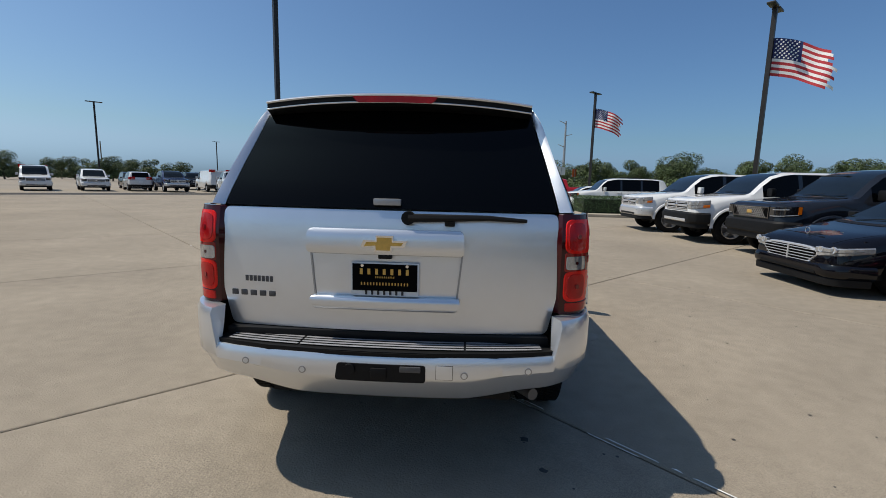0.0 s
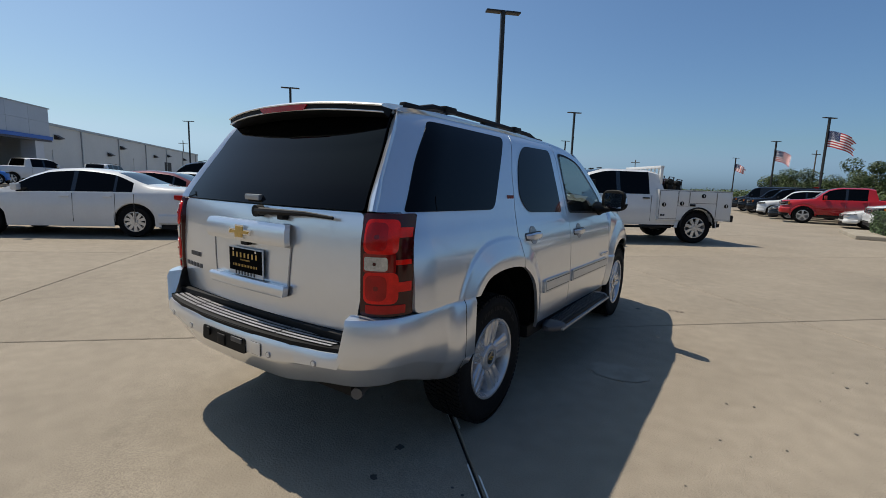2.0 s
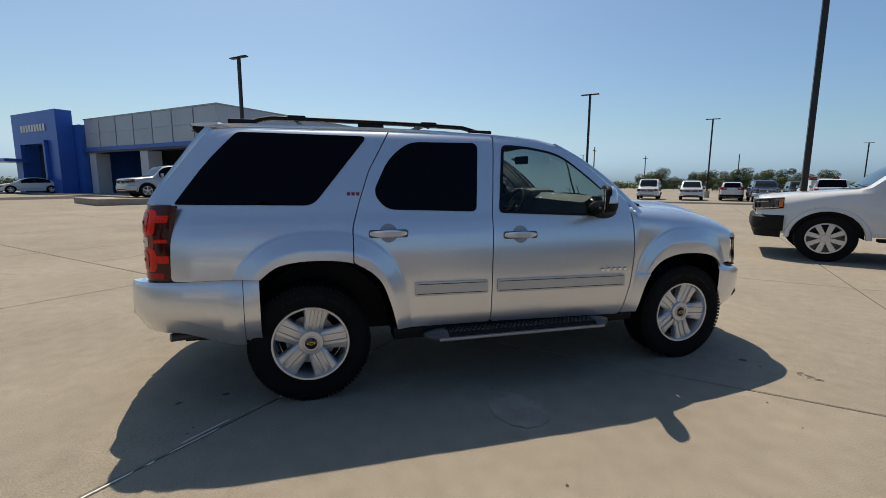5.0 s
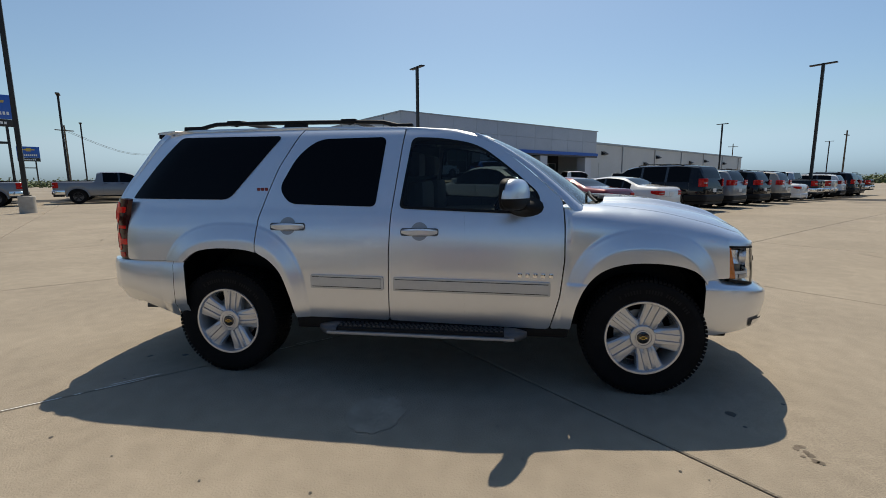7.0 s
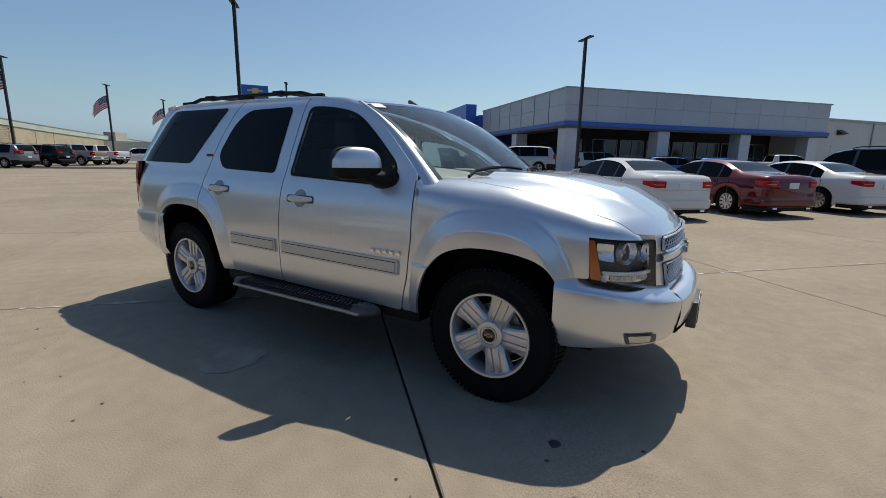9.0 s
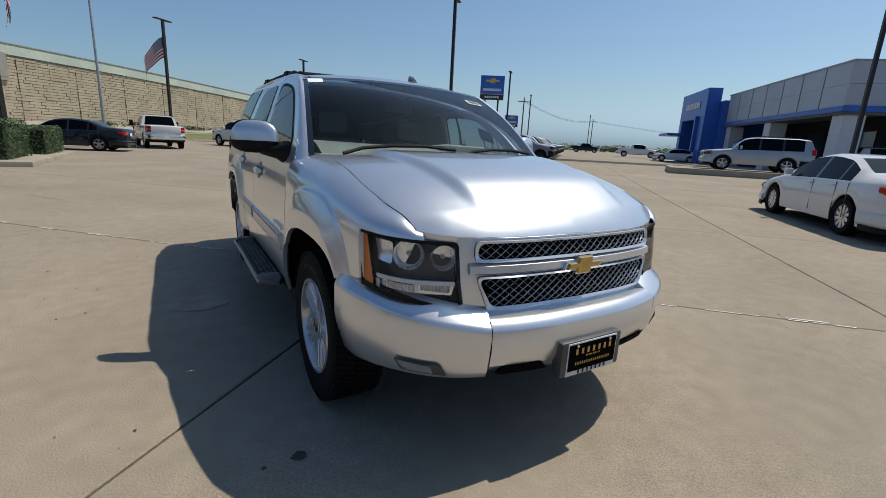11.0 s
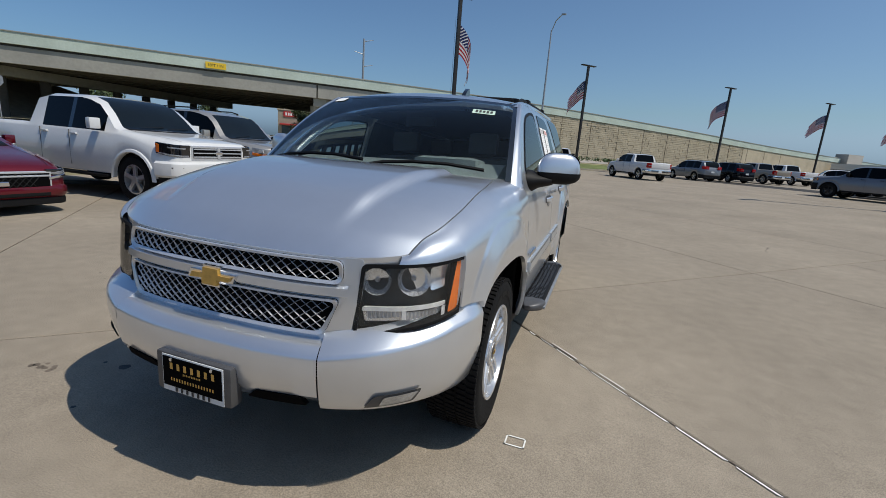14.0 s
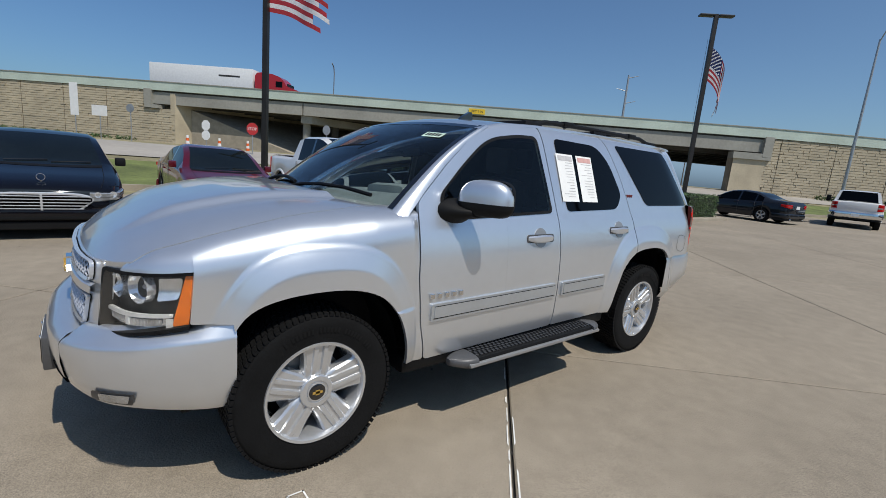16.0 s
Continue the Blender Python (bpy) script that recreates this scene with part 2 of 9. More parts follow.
def add_lathe(bm, prof, n=32, axis="x", centre=(0, 0, 0), close=False):
    """Turns (radius, along) pairs round an axis."""
    rings = []
    for r, w in prof:
        ring = []
        for i in range(n):
            a = 2 * math.pi * i / n
            u, v = r * math.cos(a), r * math.sin(a)
            co = {"x": (w, u, v), "y": (u, w, v), "z": (u, v, w)}[axis]
            ring.append(bm.verts.new(Vector(co) + Vector(centre)))
        rings.append(ring)
    pairs = list(zip(rings, rings[1:])) + ([(rings[-1], rings[0])] if close else [])
    for p, q in pairs:
        for i in range(n):
            bm.faces.new((p[i], p[(i + 1) % n], q[(i + 1) % n], q[i]))
    if not close:
        for ring in (rings[0], rings[-1]):
            bm.faces.new(ring)


def add_tube(bm, pts, r, n=8, taper=None):
    """A round bar along a line of points."""
    pts = [Vector(p) for p in pts]
    rings = []
    for i, p in enumerate(pts):
        d = (pts[min(i + 1, len(pts) - 1)] - pts[max(i - 1, 0)]).normalized()
        a = d.orthogonal().normalized() if abs(d.z) > 0.95 else d.cross(Vector((0, 0, 1))).normalized()
        b = d.cross(a)
        rr = r if taper is None else r + (taper - r) * i / (len(pts) - 1)
        rings.append([bm.verts.new(p + (a * math.cos(2 * math.pi * k / n) + b * math.sin(2 * math.pi * k / n)) * rr) for k in range(n)])
    for p, q in zip(rings, rings[1:]):
        for k in range(n):
            bm.faces.new((p[k], p[(k + 1) % n], q[(k + 1) % n], q[k]))
    bm.faces.new(rings[0])
    bm.faces.new(rings[-1])


def lerp_table(table, x):
    if x <= table[0][0]:
        return table[0][1]
    for (a, va), (b, vb) in zip(table, table[1:]):
        if x <= b:
            f = (x - a) / (b - a)
            return va + (vb - va) * f
    return table[-1][1]


def curve_table(table, x):
    """Like lerp_table, with smooth steps between the rows (monotone cubic)."""
    if x <= table[0][0]:
        return table[0][1]
    if x >= table[-1][0]:
        return table[-1][1]
    for i in range(len(table) - 1):
        (a, va), (b, vb) = table[i], table[i + 1]
        if x <= b:
            d = (vb - va) / (b - a)
            d0 = (va - table[i - 1][1]) / (a - table[i - 1][0]) if i else d
            d1 = (table[i + 2][1] - vb) / (table[i + 2][0] - b) if i + 2 < len(table) else d
            m0 = 0 if d0 * d <= 0 else 2 * d0 * d / (d0 + d)
            m1 = 0 if d1 * d <= 0 else 2 * d1 * d / (d1 + d)
            t = (x - a) / (b - a)
            h = b - a
            return (2 * t**3 - 3 * t**2 + 1) * va + (t**3 - 2 * t**2 + t) * h * m0 + (3 * t**2 - 2 * t**3) * vb + (t**3 - t**2) * h * m1
    return table[-1][1]


def smooth01(a, b, x):
    t = min(1.0, max(0.0, (x - a) / (b - a)))
    return t * t * (3 - 2 * t)


def heading(hx, hy):
    return math.degrees(math.atan2(-hx, hy))


def text_part(name, words, size, material, parent, m, depth=0.002, stretch=1.0):
    """Lettering in the built-in font as a mesh, lying in the plane of m."""
    cu = bpy.data.curves.new(name, 'FONT')
    cu.body, cu.size, cu.extrude, cu.align_x, cu.align_y = words, size, depth, 'CENTER', 'CENTER'
    cu.resolution_u = 2
    tmp = bpy.data.objects.new(name + "_curve", cu)
    me = bpy.data.meshes.new_from_object(tmp)
    bpy.data.objects.remove(tmp)
    bpy.data.curves.remove(cu)
    me.name = name
    me.materials.clear()
    me.materials.append(material)
    ob = new(name, me)
    ob.parent = parent
    ob.matrix_basis = m @ Matrix.Diagonal((stretch, 1, 1, 1))
    return ob


def letter_bars(n, w, h, material, parent, m):
    """A row of upright bars that stands for lettering of that size."""
    bm = bmesh.new()
    for k in range(n):
        x = -w / 2 + w * k / n
        add_box(bm, x + w / n * .12, x + w / n * .8, -.03, 0, -h / 2, h / 2)
    ob = part("lettering", bm, material, parent, smooth=0)
    ob.matrix_basis = m
    return ob
# ---- ground ----
EDGE = [(14.5, 70.0), (13.6, 12.0), (12.6, -11.0), (7.0, -32.0), (2.0, -48.0), (-45.0, -100.0), (-140.0, -205.0)]


def outside(x, y):
    """Metres beyond the lot's eastern edge (negative within the lot)."""
    best, sign = 1e9, -1
    for (ax, ay), (bx, by) in zip(EDGE, EDGE[1:]):
        dx, dy = bx - ax, by - ay
        t = min(1, max(0, ((x - ax) * dx + (y - ay) * dy) / (dx * dx + dy * dy)))
        px, py = ax + dx * t - x, ay + dy * t - y
        d = math.hypot(px, py)
        if d < best:
            best, sign = d, 1 if dx * (y - ay) - dy * (x - ax) > 0 else -1
    return best * sign


def ground_z(x, y):
    fade = 1 - smooth01(6, 24, y)
    west = min(38.0, max(0.0, -x - 1.5))
    z = 0.008 * west * fade + 0.004 * min(60.0, max(0.0, -y - 3))
    return z + 1.15 * smooth01(3, 24, outside(x, y))


bm = bmesh.new()
ticks = [-900, -600, -400, -260] + list(range(-180, 181, 4)) + [260, 400, 600, 900]
grid = {}
for i, x in enumerate(ticks):
    for j, y in enumerate(ticks):
        grid[i, j] = bm.verts.new((x, y, ground_z(x, y) - 0.035))
for i in range(len(ticks) - 1):
    for j in range(len(ticks) - 1):
        f = bm.faces.new((grid[i, j], grid[i + 1, j], grid[i + 1, j + 1], grid[i, j + 1]))
        c = f.calc_center_median()
        o = outside(c.x, c.y)
        far = max(abs(c.x), abs(c.y)) > 170
        f.material_index = 1 if o > 0 or far else 0
ground = tagged(part("ground", bm, [M["lot"], M["dirt"]], smooth=80), "pale concrete car lot running out to dry grassland", "ground", kind="structure")

# Joint bed under the slabs round the parked sport utility vehicle.
C45 = math.sqrt(0.5)
PITCH_A, PITCH_B = 6.48 * C45, 6.2 * C45
A0, B0 = 0.09 * C45, -0.84 * C45


def slab_point(a, b):
    """From joint-grid axes: a along (x - y), b along (x + y)."""
    return (a + b) * C45, (b - a) * C45


def strip_mesh(line_a, line_b, lift, steps=40):
    """A sheet between two lines of points, laid on the ground."""
    sb = bmesh.new()
    prev = None
    for (ax, ay), (bx, by) in zip(line_a, line_b):
        row = []
        for k in range(5):
            x, y = ax + (bx - ax) * k / 4, ay + (by - ay) * k / 4
            row.append(sb.verts.new((x, y, ground_z(x, y) + lift)))
        if prev:
            for k in range(4):
                sb.faces.new((prev[k], prev[k + 1], row[k + 1], row[k]))
        prev = row
    return sb


def edge_offset(o):
    """The lot's edge moved outward by o metres, as a dense line."""
    line = []
    for (ax, ay), (bx, by) in zip(EDGE, EDGE[1:]):
        n = max(2, int(math.hypot(bx - ax, by - ay) / 3))
        for k in range(n):
            line.append((ax + (bx - ax) * k / n, ay + (by - ay) * k / n))
    line.append(EDGE[-1])
    out = []
    for i, (x, y) in enumerate(line):
        p, q = line[max(0, i - 3)], line[min(len(line) - 1, i + 3)]
        dx, dy = q[0] - p[0], q[1] - p[1]
        d = math.hypot(dx, dy)
        out.append((x - dy / d * o, y + dx / d * o))
    return out


tagged(part("lawn", strip_mesh(edge_offset(0.2), edge_offset(11.0), 0.02), M["grass"], smooth=80), "mown green grass verge beside the lot", "lawn", kind="structure")
tagged(part("frontage_road", strip_mesh(edge_offset(13.0), edge_offset(24.0), 0.02), M["road"], smooth=80), "pale concrete service road behind the verge", "road", kind="structure")
bm = bmesh.new()
inner, outer = edge_offset(-0.05), edge_offset(0.15)
for i in range(len(inner) - 1):
    quad = [inner[i], inner[i + 1], outer[i + 1], outer[i]]
    lo = [bm.verts.new((x, y, ground_z(x, y) - 0.05)) for x, y in quad]
    hi = [bm.verts.new((x, y, ground_z(x, y) + 0.14)) for x, y in quad]
    bm.faces.new(hi)
    for k in range(4):
        bm.faces.new((lo[k], lo[(k + 1) % 4], hi[(k + 1) % 4], hi[k]))
tagged(part("kerb", bm, M["kerb"]), "low concrete kerb along the grass verge", "kerb", kind="structure")


# ---- overpass ----
OV_EYE = Vector((-2.8, 2.3, 0))
OV_N = Vector((0.719, -0.695, 0)).normalized()
OV_U = Vector((0.695, 0.719, 0)).normalized()
OV_D = 58.0
OV_TOP = [(-420, 3.0), (-230, 4.0), (-160, 5.4), (-108, 6.6), (-70, 8.0), (-40, 8.8), (-30, 8.9), (45, 8.9), (90, 8.6), (260, 6.5)]


def ov(w, back, z):
    """A place w metres along the overpass, back metres behind its near face, at height z."""
    p = OV_EYE + OV_N * (OV_D + back) + OV_U * w
    return Vector((p.x, p.y, z))


def ov_base(w):
    p = ov(w, 0, 0)
    return ground_z(p.x, p.y) - 0.1


def ov_bar(bm, w0, w1, b0, b1, f0, f1, n=1, skew=0.0):
    """A bar along the overpass; f0 and f1 give its lower and upper height at w."""
    prev = None
    for k in range(n + 1):
        w = w0 + (w1 - w0) * k / n
        ring = [bm.verts.new(ov(w - skew * b, b, f(w))) for b, f in ((b0, f0), (b1, f0), (b1, f1), (b0, f1))]
        if prev:
            for i in range(4):
                bm.faces.new((prev[i], prev[(i + 1) % 4], ring[(i + 1) % 4], ring[i]))
        else:
            bm.faces.new(ring)
        prev = ring
    bm.faces.new(prev)


top = lambda w: curve_table(OV_TOP, w)
W_L, W_R = 44.8, -32.5
SKEW = 0.8  # the piers and the far bank run aslant under the deck
overpass = thing("overpass", Matrix.Identity(4), "long highway overpass of weathered concrete on round piers", "overpass", kind="structure")
bm = bmesh.new()
ov_bar(bm, 250, -400, -0.15, 0.25, lambda w: top(w) - 1.05, top, 90)
part("parapet", bm, M["parapet"], overpass, "pale green painted concrete parapet")
bm = bmesh.new()
ov_bar(bm, 250, -400, -0.22, 0.32, lambda w: top(w) + 0.002, lambda w: top(w) + 0.10, 90)
part("parapet_cap", bm, M["bridge"], overpass)
bm = bmesh.new()
ov_bar(bm, 250, -400, 0.26, 31.0, lambda w: top(w) - 1.25, lambda w: top(w) - 0.9, 90)
part("deck", bm, M["bridge_shaded"], overpass)
PIERS = (24.2, -9.0)
spans = [W_L, *PIERS, W_R]
for a, b in zip(spans, spans[1:]):
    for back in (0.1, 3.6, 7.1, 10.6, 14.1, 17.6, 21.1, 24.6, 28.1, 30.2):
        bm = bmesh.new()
        # Girders behind the front one get the colour darkened for deck shade.
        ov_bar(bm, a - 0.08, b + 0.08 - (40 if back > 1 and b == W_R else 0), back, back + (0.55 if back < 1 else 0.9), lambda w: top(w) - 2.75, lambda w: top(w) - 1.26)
        part("girder", bm, M["bridge_shaded"] if back > 1 else M["bridge"], overpass)
for w in PIERS:
    bm = bmesh.new()
    ov_bar(bm, w + 0.75, w - 0.75, 0.5, 30.0, lambda x: top(x) - 3.7, lambda x: top(x) - 2.77, 1, SKEW)
    part("pier_cap", bm, M["bridge"], overpass)
    # Rear piers get that darkened colour too; the front pier stays pale.
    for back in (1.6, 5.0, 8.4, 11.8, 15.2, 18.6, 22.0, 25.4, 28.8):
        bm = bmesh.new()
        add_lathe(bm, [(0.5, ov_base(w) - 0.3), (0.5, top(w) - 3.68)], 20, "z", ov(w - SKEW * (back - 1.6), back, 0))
        part("pier", bm, M["bridge"] if back < 3 else M["bridge_shaded"], overpass)
for w, s in ((W_L, 1), (W_R, -1)):
    bm = bmesh.new()
    ov_bar(bm, w + s * 0.9, w - s * 0.1, -0.3, 1.0, lambda x: top(x) - 3.3, lambda x: top(x) - 0.95)
    ov_bar(bm, w + s * 0.9, w - s * (1.2 if s > 0 else 3.4), -0.28, 1.0, lambda x: top(x) - (3.35 if s > 0 else 3.65), lambda x: top(x) - 2.9)
    part("bearing_corner", bm, M["bridge"], overpass)
    bm = bmesh.new()
    ov_bar(bm, w - s * 3.2, w - s * 2.6, 0.0, 24 if s > 0 else 1.4, ov_base, lambda x: top(x) - (1.3 if s > 0 else 3.0), 1, SKEW if s > 0 else 0)
    part("abutment", bm, M["block"] if s > 0 else M["kerb"], overpass)
    bm = bmesh.new()
    ov_bar(bm, w + s * 0.5, w - s * 3.2, 0.05 if s > 0 else -0.02, 0.4, ov_base, lambda x: top(x) - (3.38 if s > 0 else 3.66))
    part("wing_wall", bm, M["block"], overpass)
bm = bmesh.new()
add = []
for w, z_off in ((W_L - 3.3, None), (27.5, 0.15)):
    for back in (1.5, 25.0):
        z = top(w) - 3.1 if z_off is None else ov_base(w) + z_off
        add.append((bm.verts.new(ov(w - SKEW * back, back, z)), bm.verts.new(ov(w - SKEW * back, back, ov_base(w) - 0.5))))
(a_n, a_nb), (a_f, a_fb), (b_n, b_nb), (b_f, b_fb) = add
for f in ((a_n, a_f, b_f, b_n), (a_n, b_n, b_nb, a_nb), (a_f, a_fb, b_fb, b_f), (a_n, a_nb, a_fb, a_f), (b_n, b_f, b_fb, b_nb)):
    bm.faces.new(f)
part("slope_paving", bm, M["kerb"], overpass)
for w_a, w_b, w_e in ((250, W_L + 0.4, W_L - 3.2), (W_R - 0.4, -400, W_R - 0.4)):
    wall = tagged(new("retaining_wall"), "tan split-face block wall under the highway parapet", "retaining wall", kind="structure")
    bm = bmesh.new()
    n = int(abs(w_b - w_a) / 5)
    ov_bar(bm, w_a, w_b, 0.05, 0.6, ov_base, lambda w: top(w) - 1.06, n)
    part("backing", bm, M["mortar"], wall)
    bm = bmesh.new()
    rng = random.Random(5)
    lo, hi = min(w_a, w_b), max(w_a, w_b)
    near = min(max(lo, -95), w_e), min(hi, 95)
    for row in range(26):
        w = near[0] + (row % 2) * 0.4
        while w < near[1] - 0.3:
            ln = rng.uniform(0.6, 2.2)
            e = min(near[1], w + ln - 0.02)
            z0 = row * 0.31 + ov_base(w)
            zt = top((w + e) / 2) - (1.1 if w > W_L + .2 or w < 0 else 3.40)
            if z0 < zt - 0.05:
                z1 = min(zt, z0 + 0.292)
                jut = -rng.uniform(0.0, 0.06)
                lo_v = [bm.verts.new(ov(a, 0.06, z)) for a, z in ((w, z0), (e, z0), (e, z1), (w, z1))]
                hi_v = [bm.verts.new(ov(a, jut, z)) for a, z in ((w + .014, z0 + .014), (e - .014, z0 + .014), (e - .014, z1 - .014), (w + .014, z1 - .014))]
                bm.faces.new(hi_v)
                for k in range(4):
                    bm.faces.new((lo_v[k], lo_v[(k + 1) % 4], hi_v[(k + 1) % 4], hi_v[k]))
            w += ln
    blocks = part("block_courses", bm, M["block"], wall, smooth=0)
    tagged(blocks, kind="stuff")
    bm = bmesh.new()
    for a, b in ((lo, near[0]), (near[1], hi)):
        if b - a > 1:
            ov_bar(bm, a, b, -0.03, 0.06, ov_base, lambda w: top(w) - 1.1, int((b - a) / 6) + 1)
    part("far_facing", bm, M["block"], wall)
    w = lo + 6
    while w < hi:
        if -110 < w < 110:
            bm = bmesh.new()
            ov_bar(bm, w - 0.014, w + 0.014, -0.07, 0.1, ov_base, lambda x: top(x) - 1.07)
            part("panel_joint", bm, M["end_shade_tan"], wall)
        w += 6.2
sign = thing("clearance_sign", Matrix.Identity(4), "yellow height clearance sign on the bridge girder", "road sign")
bm = bmesh.new()
ov_bar(bm, .85, 2.85, -0.27, -0.23, lambda w: 7.95, lambda w: 8.58)
part("board", bm, M["yellow"], sign)
yaw_ov = heading(-OV_N.x, -OV_N.y)
for words, dw in (("18", .62), ("FT", .22), ("1", -.18), ("IN", -.55)):
    text_part("lettering", words, 0.40, M["ink"], sign, Matrix.Translation(ov(1.85 + dw, -0.28, 8.26)) @ pose(0, 0, 0, 90, 0, yaw_ov + 180))


# ---- dealership building ----
BC = Vector((-33.0, -8.3, 0))
D1 = Vector((-0.72, 0.69, 0)).normalized()
D2 = Vector((-0.69, -0.72, 0)).normalized()


def bd(a, b, z):
    """A place a metres along the sales front, b metres along the entrance front, from the canopy's corner."""
    p = BC + D1 * a + D2 * b
    return Vector((p.x, p.y, z))


def bd_box(bm, a0, a1, b0, b1, z0, z1):
    vs = [bm.verts.new(bd(a, b, z)) for a in (a0, a1) for b in (b0, b1) for z in (z0, z1)]
    for f in ((0, 1, 3, 2), (4, 6, 7, 5), (0, 4, 5, 1), (2, 3, 7, 6), (0, 2, 6, 4), (1, 5, 7, 3)):
        bm.faces.new([vs[i] for i in f])


APRON = 0.42
bm = bmesh.new()
bd_box(bm, -3.5, 60, -5.5, 50, -0.3, APRON)
tagged(part("building_apron", bm, M["kerb"]), "raised concrete apron round the dealership", "pavement", kind="structure")
dealer = thing("dealership_building", Matrix.Identity(4), "grey panelled car dealership with blue fascia and deep canopy", "building")
# Wall set back behind the canopy, one near-black colour all over.
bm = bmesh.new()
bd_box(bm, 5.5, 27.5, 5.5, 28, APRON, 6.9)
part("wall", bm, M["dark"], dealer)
bm = bmesh.new()
bd_box(bm, 0.15, 27.6, 0.15, 19.1, 4.62, 7.0)
bd_box(bm, 5.45, 27.6, 19.1, 28.4, 6.91, 7.0)
part("roof", bm, M["soffit"], dealer)
bm = bmesh.new()
bd_box(bm, -0.1, 27.7, -0.12, 0.1, 4.28, 4.6)
bd_box(bm, -0.12, 0.1, -0.1, 19.15, 4.28, 4.6)
part("blue_band", bm, M["blue"], dealer, "glossy blue metal fascia band")
bm = bmesh.new()
bd_box(bm, -0.06, 27.66, -0.06, 0.1, 4.1, 4.275)
bd_box(bm, -0.06, 0.1, 0.1, 19.1, 4.1, 4.275)
part("soffit_edge", bm, M["panel_dark"], dealer)
k = 0
a = 0.0
while a < 27.4:
    for z0, z1 in ((4.62, 5.855), (5.87, 7.1)):
        bm = bmesh.new()
        bd_box(bm, a + 0.010, min(a + 2.74, 27.6), 0.0, 0.12, z0, z1)
        part("panel", bm, M["panel"], dealer, smooth=0)
    a += 2.75
b = 0.0
while b < 19.1:
    for z0, z1 in ((4.62, 5.855), (5.87, 7.1)):
        bm = bmesh.new()
        bd_box(bm, 0.0, 0.12, b + 0.13, min(b + 2.74, 19.1), z0, z1)
        part("panel", bm, M["panel"], dealer, smooth=0)
    b += 2.75
bm = bmesh.new()
bd_box(bm, -0.06, 27.66, -0.06, 0.2, 7.1, 7.2)
bd_box(bm, -0.06, 0.2, 0.2, 19.15, 7.1, 7.2)
part("coping", bm, M["galv"], dealer)
for a, b in ((0.15, 0.15), (8.9, 0.15), (17.6, 0.15), (25.6, 0.15), (0.15, 9.5), (0.15, 17.9)):
    bm = bmesh.new()
    bd_box(bm, a, a + 1.15, b, b + 1.15, APRON, 4.1)
    part("column", bm, M["col_panel"], dealer, "pale grey panelled canopy column", smooth=0)
for a in range(6, 27, 3):
    bm = bmesh.new()
    bd_box(bm, a + 0.1, a + 2.7, 5.42, 5.5, APRON + 0.4, 3.6)
    win = part("window", bm, M["show_glass"], dealer, smooth=0)
    bm = bmesh.new()
    for z in (APRON + 0.4, 2.1, 3.55):
        bd_box(bm, a + 0.05, a + 2.75, 5.36, 5.41, z, z + 0.07)
    for da in (0.05, 1.35, 2.68):
        bd_box(bm, a + da, a + da + 0.07, 5.36, 5.41, APRON + 0.4, 3.6)
    part("window_frame", bm, M["galv"], win)
for b in range(6, 24, 3):
    bm = bmesh.new()
    bd_box(bm, 5.42, 5.5, b + 0.1, b + 2.7, APRON + 0.4, 3.6)
    part("window", bm, M["show_glass"], dealer, smooth=0)
# Blue entrance portal.
portal = thing("entrance_portal", Matrix.Identity(4), "tall blue entrance arch on the dealership front", "portal")
bm = bmesh.new()
bd_box(bm, -1.7, -0.4, 20.3, 22.6, APRON, 8.0)
bd_box(bm, -1.7, -0.4, 27.2, 29.5, APRON, 8.0)
bd_box(bm, -1.7, -0.4, 22.6, 27.2, 5.0, 8.0)
part("arch", bm, M["blue"], portal)
bm = bmesh.new()
bd_box(bm, -2.0, -1.72, 22.2, 22.55, APRON, 5.2)
bd_box(bm, -2.0, -1.72, 27.25, 27.6, APRON, 5.2)
bd_box(bm, -2.0, -1.72, 22.2, 27.6, 5.0, 5.3)
part("door_surround", bm, M["blue"], portal)
bm = bmesh.new()
bd_box(bm, -3.6, -1.72, 26.4, 30.6, 3.35, 3.65)
part("door_canopy", bm, M["blue"], portal)
bm = bmesh.new()
bd_box(bm, -0.6, -0.45, 22.61, 27.19, APRON, 4.99)
part("glazed_entry", bm, M["show_glass"], portal)
bm = bmesh.new()
bd_box(bm, -0.38, 5.4, 19.2, 28.5, APRON, 6.7)
part("side_block", bm, M["blue"], portal)
letter_bars(9, 5.2, .65, M["white"], portal, Matrix.Translation(bd(-1.74, 24.9, 6.5)) @ pose(0, 0, 0, 0, 0, heading(D1.x, D1.y)))
# White metal service wing.
SV0, SV1 = bd(27.7, 1.5, 0), Vector((-101.0, 49.0, 0))
sv_u = (SV1 - SV0).normalized()
sv_n = Vector((sv_u.y, -sv_u.x, 0))
if sv_n.dot(-SV0) < 0:
    sv_n = -sv_n
sv_len = (SV1 - SV0).length


def sv(w, out, z):
    p = SV0 + sv_u * w + sv_n * out
    return Vector((p.x, p.y, z))


def sv_box(bm, w0, w1, o0, o1, z0, z1):
    vs = [bm.verts.new(sv(w, o, z)) for w in (w0, w1) for o in (o0, o1) for z in (z0, z1)]
    for f in ((0, 1, 3, 2), (4, 6, 7, 5), (0, 4, 5, 1), (2, 3, 7, 6), (0, 2, 6, 4), (1, 5, 7, 3)):
        bm.faces.new([vs[i] for i in f])


